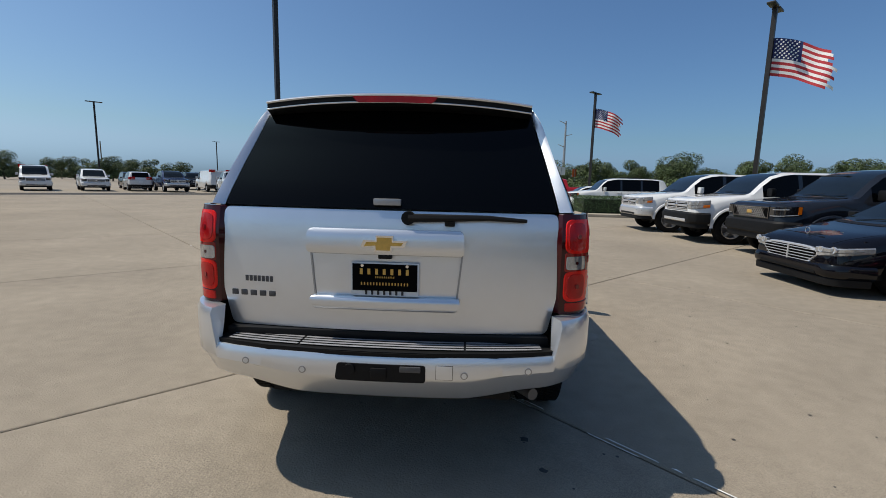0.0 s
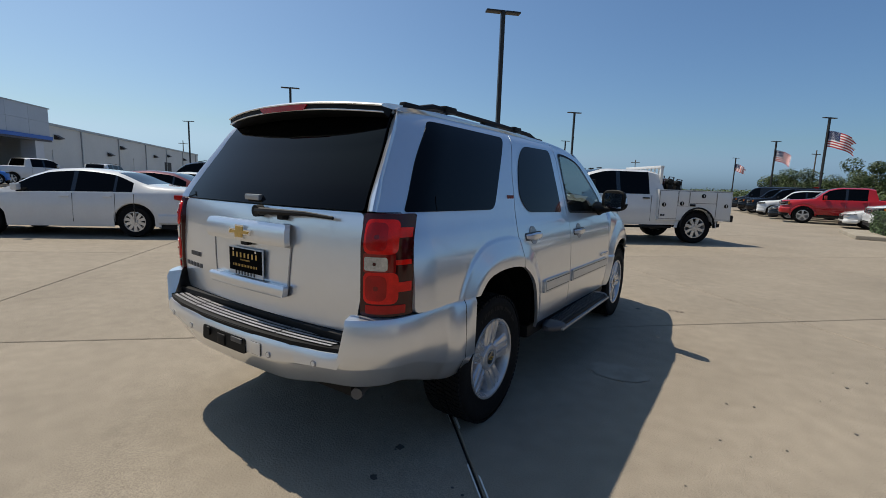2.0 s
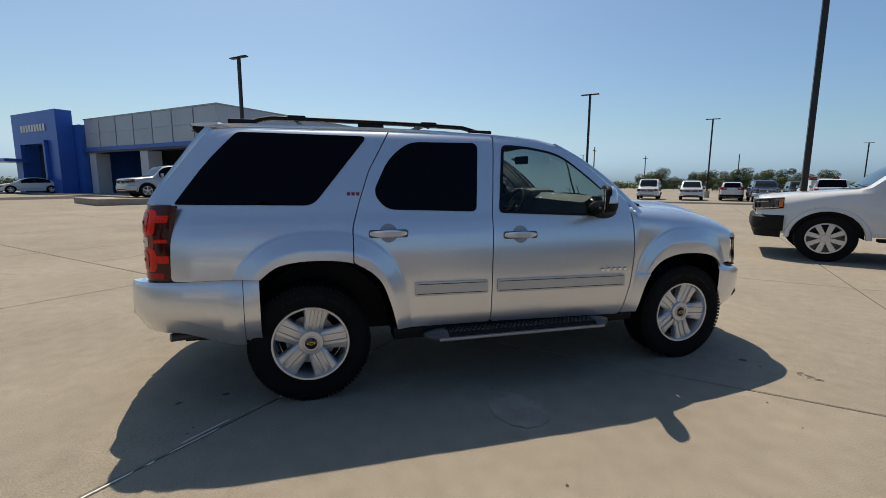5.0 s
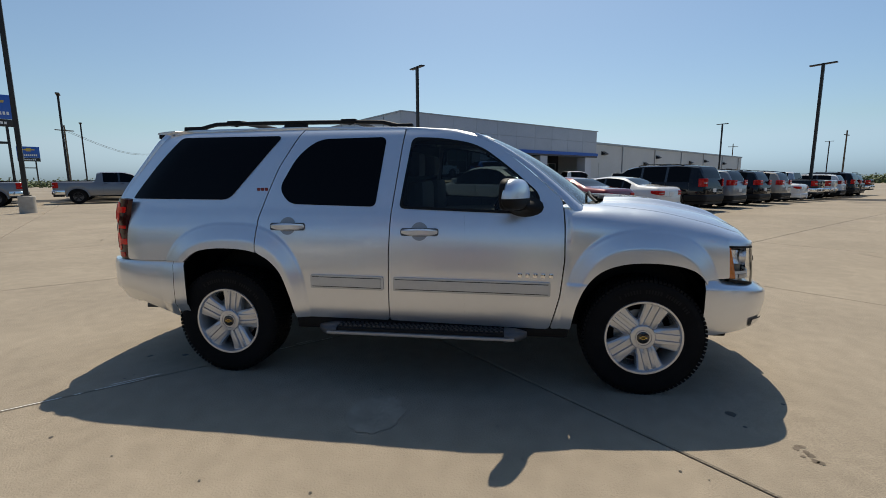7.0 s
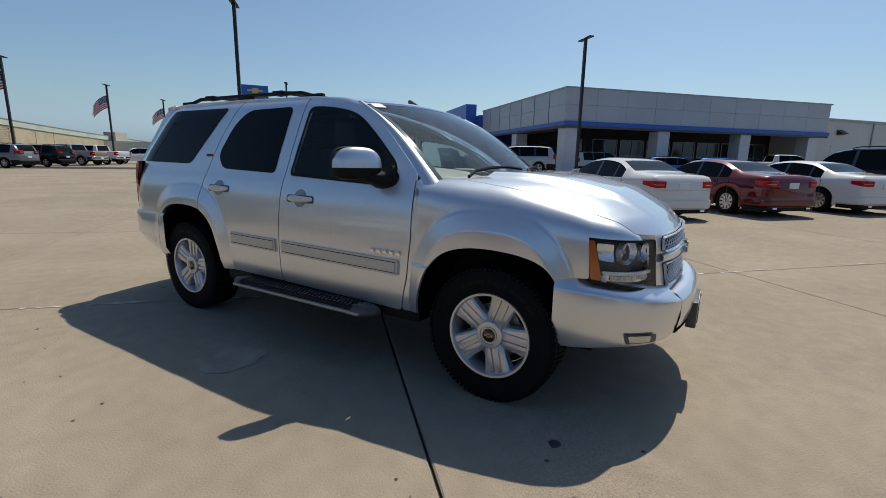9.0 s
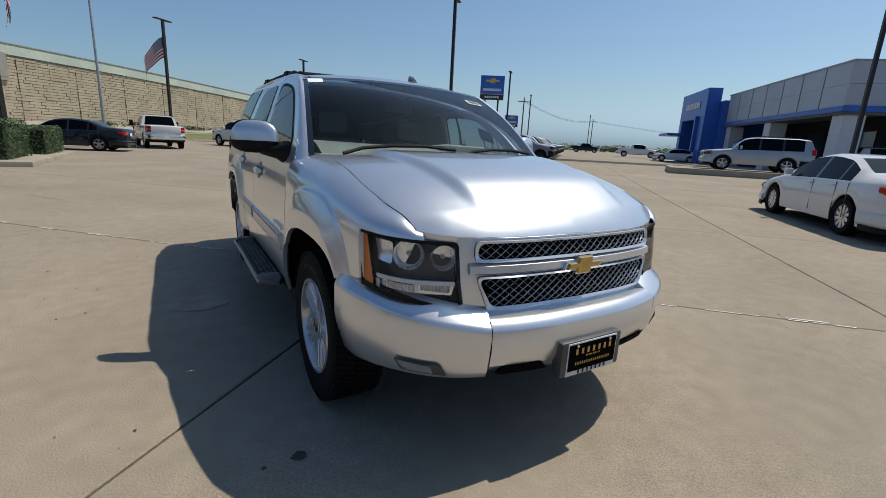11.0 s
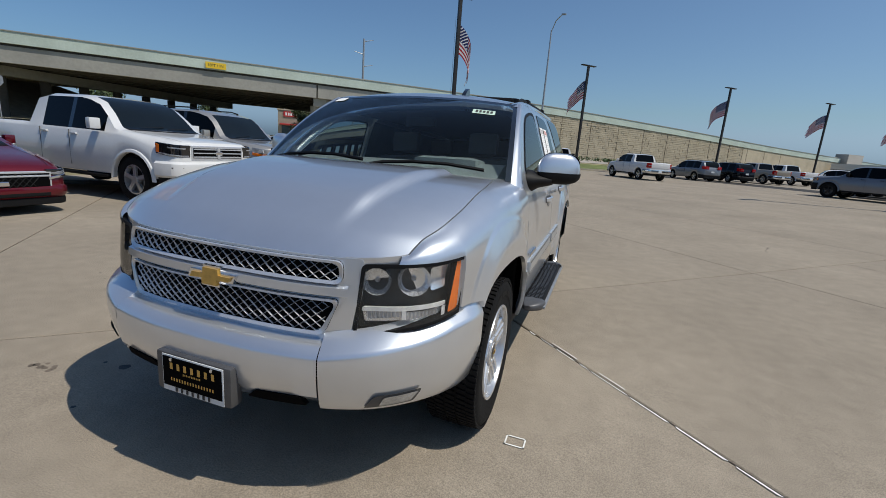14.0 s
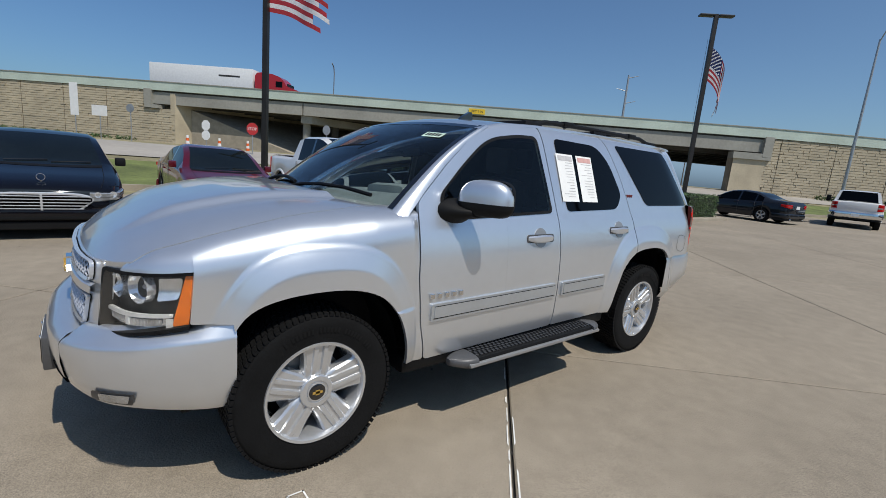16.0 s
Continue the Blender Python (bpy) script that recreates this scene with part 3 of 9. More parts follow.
wing = thing("service_wing", Matrix.Identity(4), "long white metal-clad service wing with small awnings", "building")
bm = bmesh.new()
sv_box(bm, 0, sv_len, -18, 0, -0.2, 6.0)
part("wall", bm, M["steel_wall"], wing)
bm = bmesh.new()
sv_box(bm, 0, sv_len, 0.002, 0.14, 5.9, 6.15)
part("gutter", bm, M["galv"], wing)
for w in range(9, int(sv_len), 10):
    bm = bmesh.new()
    sv_box(bm, w, w + 0.14, 0.002, 0.12, 0.2, 5.9)
    part("downpipe", bm, M["galv"], wing)
for w, zz in ((4, 5.1), (16, 4.0), (20, 5.1), (33, 4.6), (40, 5.0), (50, 4.8)):
    bm = bmesh.new()
    for s in (-0.45,):
        vs = [bm.verts.new(sv(w + p, o, z)) for p, o, z in ((-.45, .01, zz), (.45, .01, zz), (.45, .6, zz - .35), (-.45, .6, zz - .35), (-.45, .01, zz - .5), (.45, .01, zz - .5))]
        for f in ((0, 1, 2, 3), (3, 2, 5, 4), (0, 3, 4), (1, 5, 2), (0, 4, 5, 1)):
            bm.faces.new([vs[i] for i in f])
    part("wall_light_hood", bm, M["pole"], wing)
for w in (3, 24, 38, 52):
    bm = bmesh.new()
    sv_box(bm, w, w + 3.6, 0.004, 0.05, 0.2, 3.6)
    part("roller_door", bm, M["dark"] if w > 30 else M["steel_wall"], wing)
# Distant white box building beyond the lot.
far_b = thing("distant_building", pose(-58, -135, 0, 0, 0, 35), "far pale industrial building behind the lot", "building")
part("wall", boxed(-16, 8, 0, 14, 0, 4.6), M["steel_wall"], far_b)
part("silo_block", boxed(-2, 3, -3, -.05, 0, 7.0), M["base_conc"], far_b)
shop = thing("roadside_store", pose(82.5, -105.5, 0.8, 0, 0, heading(-.6, .8) + 180), "tan stucco store with a red sign band beyond the bridge", "building")
part("wall", boxed(-5, 7.5, 0, 16, 0, 7.6), M["kerb"], shop)
part("parapet", boxed(-5.2, 7.7, -.2, 16.2, 7.61, 7.95), M["block"], shop)
part("side_wing", boxed(7.51, 24, 1, 14, 0, 4.6), M["kerb"], shop)
part("sign_band", boxed(-3.5, 4.5, -0.2, -0.02, 5.9, 7.3), M["red_sign"], shop)
letter_bars(11, 7.2, .8, M["white"], shop, Matrix.Translation((.5, -.18, 6.6)))
for x in (-4, -.8, 2.4):
    part("window", boxed(x, x + 2.6, -0.1, -0.01, 0.3, 3.4), M["show_glass"], shop)
part("awning", boxed(-4.5, 6, -1.0, -.02, 3.6, 4.0, .05), M["red_sign"], shop)
# ---- parked vehicles ----
SPECS = {
    "sedan": dict(L=4.85, W=1.84, wb=2.80, fo=0.95, r=0.335, sill=0.22, top=[(0, .56), (.05, .67), (.12, .725), (.3, .79), (1.15, .96), (2.05, 1.40), (2.65, 1.46), (3.25, 1.41), (4.05, 1.13), (4.5, 1.09), (4.72, 1.07), (4.80, 1.0), (4.85, .90)],
                  belt=[(0, .60), (1.15, .90), (3.0, .96), (4.85, .98)], cab=(1.2, 4.2), glass=[(1.55, 2.55), (2.63, 3.35), (3.4, 3.72)], tumble=.42),
    "suv": dict(L=4.85, W=1.92, wb=2.85, fo=0.92, r=0.37, sill=0.30, top=[(0, .80), (.06, .95), (.3, 1.02), (1.15, 1.13), (1.85, 1.66), (2.5, 1.76), (3.6, 1.76), (4.45, 1.69), (4.8, 1.12), (4.85, .95)],
                belt=[(0, .80), (1.15, 1.04), (4.85, 1.12)], cab=(1.2, 4.72), glass=[(1.5, 2.45), (2.53, 3.4), (3.48, 4.25)], tumble=.26),
    "big_suv": dict(L=5.35, W=2.05, wb=3.1, fo=0.98, r=0.40, sill=0.36, top=[(0, .95), (.05, 1.08), (.4, 1.14), (1.3, 1.24), (1.95, 1.80), (2.6, 1.91), (4.2, 1.91), (5.0, 1.84), (5.3, 1.22), (5.35, 1.0)],
                    belt=[(0, .9), (1.3, 1.16), (5.35, 1.22)], cab=(1.35, 5.2), glass=[(1.65, 2.65), (2.75, 3.75), (3.85, 4.75)], tumble=.24),
    "pickup": dict(L=5.88, W=2.04, wb=3.74, fo=0.98, r=0.42, sill=0.48, top=[(0, 1.02), (.05, 1.16), (.4, 1.22), (1.35, 1.32), (1.95, 1.80), (2.5, 1.92), (3.4, 1.92), (3.72, 1.86), (3.86, 1.36), (4.0, 1.34), (5.8, 1.34), (5.88, 1.3)],
                   belt=[(0, .95), (1.35, 1.24), (3.8, 1.28), (5.88, 1.3)], cab=(1.4, 3.86), glass=[(1.7, 2.6), (2.7, 3.45)], tumble=.26),
    "coupe": dict(L=5.02, W=1.93, wb=2.95, fo=0.98, r=0.36, sill=0.22, top=[(0, .66), (.05, .80), (.3, .88), (1.5, 1.0), (2.35, 1.38), (2.85, 1.45), (3.4, 1.41), (4.3, 1.10), (4.9, 1.06), (5.02, .95)],
                  belt=[(0, .66), (1.5, .94), (3.2, 1.0), (5.02, 1.02)], cab=(1.55, 4.3), glass=[(1.95, 3.0), (3.1, 3.55)], tumble=.45),
    "van": dict(L=5.7, W=2.01, wb=3.43, fo=0.95, r=0.38, sill=0.36, top=[(0, .95), (.05, 1.1), (.9, 1.28), (1.55, 1.95), (2.2, 2.08), (5.4, 2.08), (5.65, 2.0), (5.7, 1.2)],
                belt=[(0, .9), (.9, 1.2), (5.7, 1.26)], cab=(1.0, 5.6), glass=[(1.2, 1.95)], tumble=.12),
}


def wheel_parts(name, parent, x, y, r, width, side, rim_mat, spokes=5):
    """A wheel with its tyre and rim under it; side is +1 for the outer face towards +x."""
    hub = bmesh.new()
    add_lathe(hub, [(r * .16, side * width * .42), (r * .19, side * width * .30), (r * .19, 0)], 12, "x")
    w = part(name, hub, rim_mat, parent)
    w.location = (x, y, r)
    tb = bmesh.new()
    prof = [(r * .66, -width * .46), (r * .8, -width * .5), (r * .95, -width * .48), (r, -width * .36), (r, width * .36), (r * .95, width * .48), (r * .8, width * .5), (r * .66, width * .46)]
    add_lathe(tb, prof, 28, "x", close=True)
    part("tyre", tb, M["rubber"], w)
    rb = bmesh.new()
    o = side * width * .40
    add_lathe(rb, [(r * .67, -o), (r * .67, o), (r * .60, o * 1.02), (r * .58, o * .6), (r * .57, -o * .2)], 28, "x", close=True)
    for k in range(spokes):
        a = 2 * math.pi * k / spokes + .3
        c, s = math.cos(a), math.sin(a)
        n, f = r * .075, r * .10
        vs = []
        for depth in (o * .95, o * .55):
            for u, v in ((r * .1, -n), (r * .6, -f), (r * .6, f), (r * .1, n)):
                vs.append(rb.verts.new((depth, u * c - v * s, u * s + v * c)))
        rb.faces.new(vs[:4])
        for i in range(4):
            rb.faces.new((vs[i], vs[(i + 1) % 4], vs[4 + (i + 1) % 4], vs[4 + i]))
    part("rim", rb, rim_mat, w)
    db = bmesh.new()
    add_lathe(db, [(r * .6, side * width * .05), (r * .6, side * width * .02)], 20, "x")
    part("brake_disc", db, M["rim_dark"], w)
    return w


def vehicle(kind, m, color, label, category, group="", rims=None, plate=True, grille="bars", spokes=5, deep=False, lamp="dark", bumper="", spec=None, tow=False):
    s = spec or SPECS[kind]
    L, W, wb, r = s["L"], s["W"] / 2, s["wb"], s["r"]
    yf = L / 2 - s["fo"]
    yr = yf - wb
    if len(label.split()) < 4:
        label += " parked on the lot"
    ob = thing({"sedan": "sedan", "suv": "crossover", "big_suv": "sport_utility_vehicle", "pickup": "pickup_truck", "coupe": "coupe", "van": "van"}[kind], m, label, category, group)
    arch = r * 1.2
    plan_w = lambda q: W * (1 - .13 * max(0, 1 - min(q, L - q) / .6) ** 2.2 - .10 * max(0, 1 - min(q, L - q) / .10) ** 2)

    ys = {0.0, .015, .035, .06, .1, .2, .3, L - .3, L - .2, L - .1, L - .06, L - .035, L - .015, L}
    for y0, _ in s["top"]:
        ys.add(y0)
    for a, b in s["glass"]:
        ys.update((a, b))
    for c in (s["fo"], s["fo"] + wb):
        for k in range(-6, 7):
            ys.add(round(c + arch * math.sin(k * math.pi / 12), 4))
    for k in range(1, int(L / .25)):
        if min(abs(k * .25 - q) for q in ys) > .08:
            ys.add(k * .25)
    ys = sorted(ys)
    has_bed = kind == "pickup"
    rows = []
    for q in ys:
        top = curve_table(s["top"], q)
        belt = min(curve_table(s["belt"], q), top - .05)
        end = min(q, L - q)
        w = plan_w(q)
        bot = s["sill"]
        for c in (s["fo"], s["fo"] + wb):
            if abs(q - c) < arch:
                bot = max(bot, r + math.sqrt(arch * arch - (q - c) ** 2) * .98)
        if end < .4:
            bot += .05 * (1 - end / .4)
        bot = min(bot, belt - .06)
        cab = s["cab"][0] <= q <= s["cab"][1] and top > belt + .07
        mid = max(bot + .03, belt * .62)
        hh = top - belt
        wr = w * .955 - s["tumble"] * hh if cab else w * .90
        zr = top - min(.07, hh * .4)
        pts = [(w * .965, bot), (w * .995, (bot + mid) / 2), (w, mid), (w * .985, belt - .045), (w * .955, belt), (wr, zr), (wr * .84, top - .014 if cab else top - .012), (wr * .45, top - .003), (0, top)]
        rows.append((q, cab, pts))
    body, glass_l = bmesh.new(), []
    verts = []
    for q, cab, pts in rows:
        verts.append(([body.verts.new((x, L / 2 - q, z)) for x, z in pts], [body.verts.new((-x, L / 2 - q, z)) for x, z in pts[:-1]]))
    panes = {}

    def keep(key, quad):
        panes.setdefault(key, []).append([v.co.copy() for v in quad])

    slope_f = [q for q, _ in s["top"]]
    for i in range(len(rows) - 1):
        q0, q1 = rows[i][0], rows[i + 1][0]
        qm = (q0 + q1) / 2
        cab2 = rows[i][1] and rows[i + 1][1]
        dz = rows[i + 1][2][-1][1] - rows[i][2][-1][1]
        steep = abs(dz) > .26 * (q1 - q0)
        for sd in (0, 1):
            A = verts[i][0] if sd == 0 else verts[i][1] + [verts[i][0][-1]]
            B = verts[i + 1][0] if sd == 0 else verts[i + 1][1] + [verts[i + 1][0][-1]]
            for j in range(8):
                quad = (A[j], B[j], B[j + 1], A[j + 1])
                side_glass = j == 4 and cab2 and any(a <= qm <= b for a, b in s["glass"])
                if side_glass:
                    k = next(n for n, (a, b) in enumerate(s["glass"]) if a <= qm <= b)
                    keep(("side_window", sd, k), quad)
                elif j == 4 and cab2 and kind != "van" and s["glass"][0][0] < qm < s["glass"][-1][1]:
                    keep(("door_pillar", sd, sum(b < qm for _, b in s["glass"])), quad)
                elif j >= 6 and (rows[i][1] or rows[i + 1][1]) and steep and s["cab"][0] - .1 <= qm <= s["cab"][1] + .1 and not (kind == "pickup" and qm > 3.9):
                    keep(("windshield" if qm < L * .45 else "rear_window", 0, 0), quad)
                else:
                    body.faces.new(quad)
    for i in (0, -1):
        loop = verts[i][0] + verts[i][1][::-1]
        body.faces.new(loop)
    shell = part("body", body, color, ob, smooth=40)
    # Shut lines of the hood, the black cowl with its wipers, and flares round the wheel arches.
    for sx in (1, -1):
        bm = bmesh.new()
        prev = None
        for q, cab, pts in rows:
            if .10 <= q <= s["cab"][0] - .05:
                x, z = pts[6]
                row_v = [bm.verts.new((sx * (x - .004), L / 2 - q, z + .003)), bm.verts.new((sx * (x + .004), L / 2 - q, z + .003))]
                if prev:
                    bm.faces.new((prev[0], prev[1], row_v[1], row_v[0]))
                prev = row_v
        part("hood_seam", bm, M["black"], shell, smooth=0)

    def skin(q, f):
        """A place on the middle of the body's top, f of the way out from its centre line."""
        for (qa, _, pa), (qb, _, pb) in zip(rows, rows[1:]):
            if qa <= q <= qb:
                t = (q - qa) / (qb - qa)
                pts = [(xa + (xb - xa) * t, za + (zb - za) * t) for (xa, za), (xb, zb) in zip(pa, pb)]
                x = pts[6][0] * f
                k = 6 if abs(x) > pts[7][0] else 7
                (xo, zo), (xi, zi) = pts[k], pts[k + 1]
                return Vector((x, L / 2 - q, zi + (zo - zi) * (abs(x) - xi) / (xo - xi)))

    bm = bmesh.new()
    prev = None
    for k in range(13):
        f = -1 + k / 6
        c0 = s["cab"][0] - .10 - .10 * (1 - f * f)
        row_v = [bm.verts.new(skin(c0, f) + Vector((0, 0, .004))), bm.verts.new(skin(c0 + .10, f) + Vector((0, 0, .006)))]
        if prev:
            bm.faces.new((prev[0], prev[1], row_v[1], row_v[0]))
        prev = row_v
    part("cowl", bm, M["black"], shell, smooth=0)
    for f0 in (.62, -.12):
        bm = bmesh.new()
        add_tube(bm, [skin(s["cab"][0] + .02 + .014 * k, f0 - .17 * k) + Vector((0, .012, .008)) for k in range(5)], .006, 5)
        part("wiper", bm, M["black"], shell)
    if kind in ("pickup", "big_suv"):
        for sx in (1, -1):
            for yc in (yf, yr):
                bm = bmesh.new()
                prev = None
                for k in range(15):
                    a = math.pi * k / 14
                    ring = []
                    for rad, xo in ((1.14, -.012), (1.10, .018), (1.02, .028), (.985, .010), (.985, -.06)):
                        ring.append(bm.verts.new((sx * (W + xo), yc + arch * rad * math.cos(a), r + arch * rad * math.sin(a) * .98)))
                    if prev:
                        for i in range(4):
                            bm.faces.new((prev[i], prev[i + 1], ring[i + 1], ring[i]))
                    prev = ring
                part("wheel_flare", bm, color, shell)
    for (nm, sd, k), quads in panes.items():
        g = bmesh.new()
        seen = {}
        for quad in quads:
            vs = []
            for c in quad:
                key = tuple(round(v, 4) for v in c)
                if key not in seen:
                    seen[key] = g.verts.new(c)
                vs.append(seen[key])
            if len(set(vs)) > 2:
                try:
                    g.faces.new(list(dict.fromkeys(vs)))
                except ValueError:
                    pass
        part(nm, g, {"windshield": M["auto_glass"], "door_pillar": M["gloss_black"]}.get(nm, M["tint"]), ob, smooth=60)
    part("underbody", boxed(-W * .90, W * .90, -L / 2 + .35, L / 2 - .35, s["sill"] + .02, curve_table(s["belt"], L / 2) * .8), M["black"], ob)
    for y in (yf, yr):
        bm = bmesh.new()
        ring = [[bm.verts.new((x, y + arch * .99 * math.cos(math.pi * k / 12), r + arch * .99 * math.sin(math.pi * k / 12))) for x in (-W * .9, W * .9)] for k in range(13)]
        for p, q in zip(ring, ring[1:]):
            bm.faces.new((p[0], p[1], q[1], q[0]))
        part("wheel_housing", bm, M["deep_black"], ob)
        bm = bmesh.new()
        add_tube(bm, [(-W * .8, y, r), (W * .8, y, r)], .07, 8)
        part("axle", bm, M["black"], ob)
    rim = rims or M["rim"]
    for sx in (1, -1):
        for y in (yf, yr):
            wheel_parts("wheel", ob, sx * (W - .125), y, r, .25, sx, rim, spokes)
    hood_z, tail_z = curve_table(s["top"], .06), curve_table(s["top"], L - .06)
    low = s["sill"] + .1
    big = kind in ("pickup", "big_suv", "van")
    wn = plan_w(0)

    def plan(u, out, rear=False):
        """A place on the body's outline, u metres from the middle of the nose or tail."""
        a, sg = abs(u), 1 if u >= 0 else -1
        if a <= wn:
            x, q, nx, ny = a, 0.0, 0.0, 1.0
        else:
            x, q = plan_w(a - wn), a - wn
            nx, ny = (.6, .8) if q < .05 else ((.9, .4) if q < .15 else (1.0, .1))
        y = L / 2 - q + ny * out
        return Vector((sg * (x + nx * out), -y if rear else y, 0))

    def strip(name, u0, u1, z0, z1, out, material, parent, rear=False, round_edge=.012, bow=0.0):
        """A moulded strip along the nose or tail between two heights, which may be functions of u."""
        f0 = z0 if callable(z0) else lambda u: z0
        f1 = z1 if callable(z1) else lambda u: z1
        us = sorted({u0, u1} | {sg * v for sg in (1, -1) for v in (wn, wn + .015, wn + .035, wn + .06, wn + .1, wn + .2, wn + .3) if u0 < sg * v < u1} | {u0 + (u1 - u0) * k / 8 for k in range(9)})
        bm = bmesh.new()
        prev = None
        for u in us:
            a, b = f0(u), f1(u)
            e = min(round_edge, (b - a) * .4)
            ring = []
            for z, o in ((a, -.03), (a, out - e), (a + e, out), ((a + b) / 2, out + bow), (b - e, out), (b, out - e), (b, -.03)):
                c = plan(u, o, rear)
                c.z = z
                ring.append(bm.verts.new(c))
            if prev:
                for i in range(6):
                    bm.faces.new((prev[i], prev[i + 1], ring[i + 1], ring[i]))
            else:
                bm.faces.new(ring)
            prev = ring
        bm.faces.new(prev)
        return part(name, bm, material, parent)

    # Front face: bumper, grille with its bars, lamps, intake.
    shiny = grille == "bars"
    if big:
        b0, b1 = s["sill"] + .04, s["sill"] + (.33 if kind == "pickup" else .36)
        g0, g1, gw = b1 + .03, hood_z - .055, W * .60
        h0, h1, hu, hl_len = max(b1 + .04, hood_z - .27), hood_z - .055, W * .63, .52
    else:
        b0, b1 = s["sill"] + .02, s["sill"] + .22
        g0, g1, gw = (b1 - .02, hood_z - .04, W * .50) if kind != "coupe" else (hood_z - .20, hood_z - .05, W * .80)
        h0, h1, hu, hl_len = hood_z - .17, hood_z - .03, W * .55, .62
    sporty = kind == "sedan" and not shiny
    if sporty:
        g0, g1, gw = b0 + .05, hood_z - .045, W * .66
        h0, h1, hu, hl_len = hood_z - .115, hood_z - .02, W * .60, .55
    wrap = wn + s["fo"] - arch - .08
    bump_mat = {"chrome": M["bright_trim"], "body": color, "black": M["black"], "silver": M["silver_bumper"]}[bumper or ("chrome" if kind == "pickup" and shiny else ("black" if kind == "pickup" and deep else "body"))]
    fb = strip("front_bumper", -wrap, wrap, b0, b1, .045 if big else .025, bump_mat, ob, bow=.01, round_edge=.04)
    strip("lower_intake", -W * .62, W * .62, b0 + .03, b0 + (.10 if big else .13), .052 if big else .032, M["black"], fb)
    strip("air_dam", -wrap + .03, wrap - .03, s["sill"] - .08, b0 + .01, .0, M["black"], fb)
    lux = shiny and kind == "sedan"
    if lux:
        gw, g0 = W * .60, g0 - .05
    edge_lo = lambda u: g0 + (.16 * (abs(u) / gw) ** 5 if lux else (.12 * max(0, abs(u) / gw - .55) if sporty else 0))
    edge_hi = lambda u: g1 - (.05 * (abs(u) / gw) ** 5 if lux else 0)
    if big and bumper != "black":
        for sx in (1, -1):
            ua, ub = sorted((sx * W * .66, sx * W * .88))
            strip("fog_pocket", ua, ub, b0 + .12, b0 + .21, .050, M["black"], fb, round_edge=.02)
    if bumper == "black":
        strip("bright_bar", -W * .62, W * .62, b0 + .02, b0 + .12, .056, M["bright_trim"], fb, round_edge=.02)
    gr = strip("grille", -gw, gw, edge_lo, edge_hi, .012, M["bright_trim"] if shiny or kind == "sedan" else M["gloss_black"], ob)
    rim_w = .022 if lux or (kind == "sedan" and not shiny) else .035
    strip("grille_opening", -gw + rim_w, gw - rim_w, lambda u: edge_lo(u) + rim_w, lambda u: edge_hi(u) - rim_w, .016, M["deep_black"], gr)
    if shiny:
        for k in range(5 if not big else 3):
            z = g0 + .03 + (g1 - g0 - .06) * (k + .5) / (5 if not big else 3)
            hw = gw - .04 - (.13 * max(0, 1 - (z - g0) / .13) if lux else 0)
            strip("grille_bar", -hw, hw, z - (.006 if lux else .010), z + (.006 if lux else .010), .026, M["bright_trim"], gr, round_edge=.004)
        if big and lamp == "clear":
            strip("grille_beam", -gw, gw, (g0 + g1) / 2 - .03, (g0 + g1) / 2 + .03, .030, color if kind == "big_suv" else M["bright_trim"], gr, round_edge=.012)
        if kind != "big_suv":
            strip("grille_post", -(.012 if lux else .03), .012 if lux else .03, g0 + .03, g1 - .03, .028, M["bright_trim"], gr, round_edge=.004)
    else:
        bm = bmesh.new()
        n_c = 15 if big else 12
        for d in (1, -1):
            for k in range(-n_c, n_c + 1):
                xa = k * gw / n_c * 1.6
                xb = xa + d * (g1 - g0 - .06) * .9
                if abs(xa) < gw - .05 and abs(xb) < gw - .05:
                    add_tube(bm, [(xa, L / 2 + .018, g0 + .03), (xb, L / 2 + .018, g1 - .03)], .006, 4)
        tagged(part("grille_mesh", bm, M["black"] if sporty else M["rim_dark"], gr), kind="stuff")
    if sporty:
        strip("grille_beam", -gw + .02, gw - .02, g1 - .085, g1 - .055, .026, M["bright_trim"], gr, round_edge=.008)
        for sx in (1, -1):
            ua, ub = sorted((sx * (gw - .03), sx * (hu + .30)))
            strip("chrome_wing", ua, ub, lambda u: g1 - .125 + .22 * (abs(u) - gw), lambda u: g1 - .085 + .22 * (abs(u) - gw), .020, M["chrome"], gr, round_edge=.006)
    if lux:
        bm = bmesh.new()
        add_lathe(bm, [(.045 + .005 * math.cos(a), .005 * math.sin(a)) for a in [2 * math.pi * k / 6 for k in range(6)]], 20, "y", (0, L / 2 - .22, curve_table(s["top"], .22) + .06), close=True)
        add_tube(bm, [(0, L / 2 - .22, curve_table(s["top"], .22) - .02), (0, L / 2 - .22, curve_table(s["top"], .22) + .02)], .007, 6)
        part("hood_ornament", bm, M["chrome"], ob)
    else:
        strip("badge", -.075, .075, (g0 + g1) / 2 - .035, (g0 + g1) / 2 + .035, .034, M["gold"] if kind == "pickup" and deep and not shiny else M["chrome"], gr, round_edge=.01)
    if plate and not big and not sporty and not lux:
        strip("front_plate", -.15, .15, b0 + .06, b0 + .19, .045, M["black"], fb, round_edge=.004)
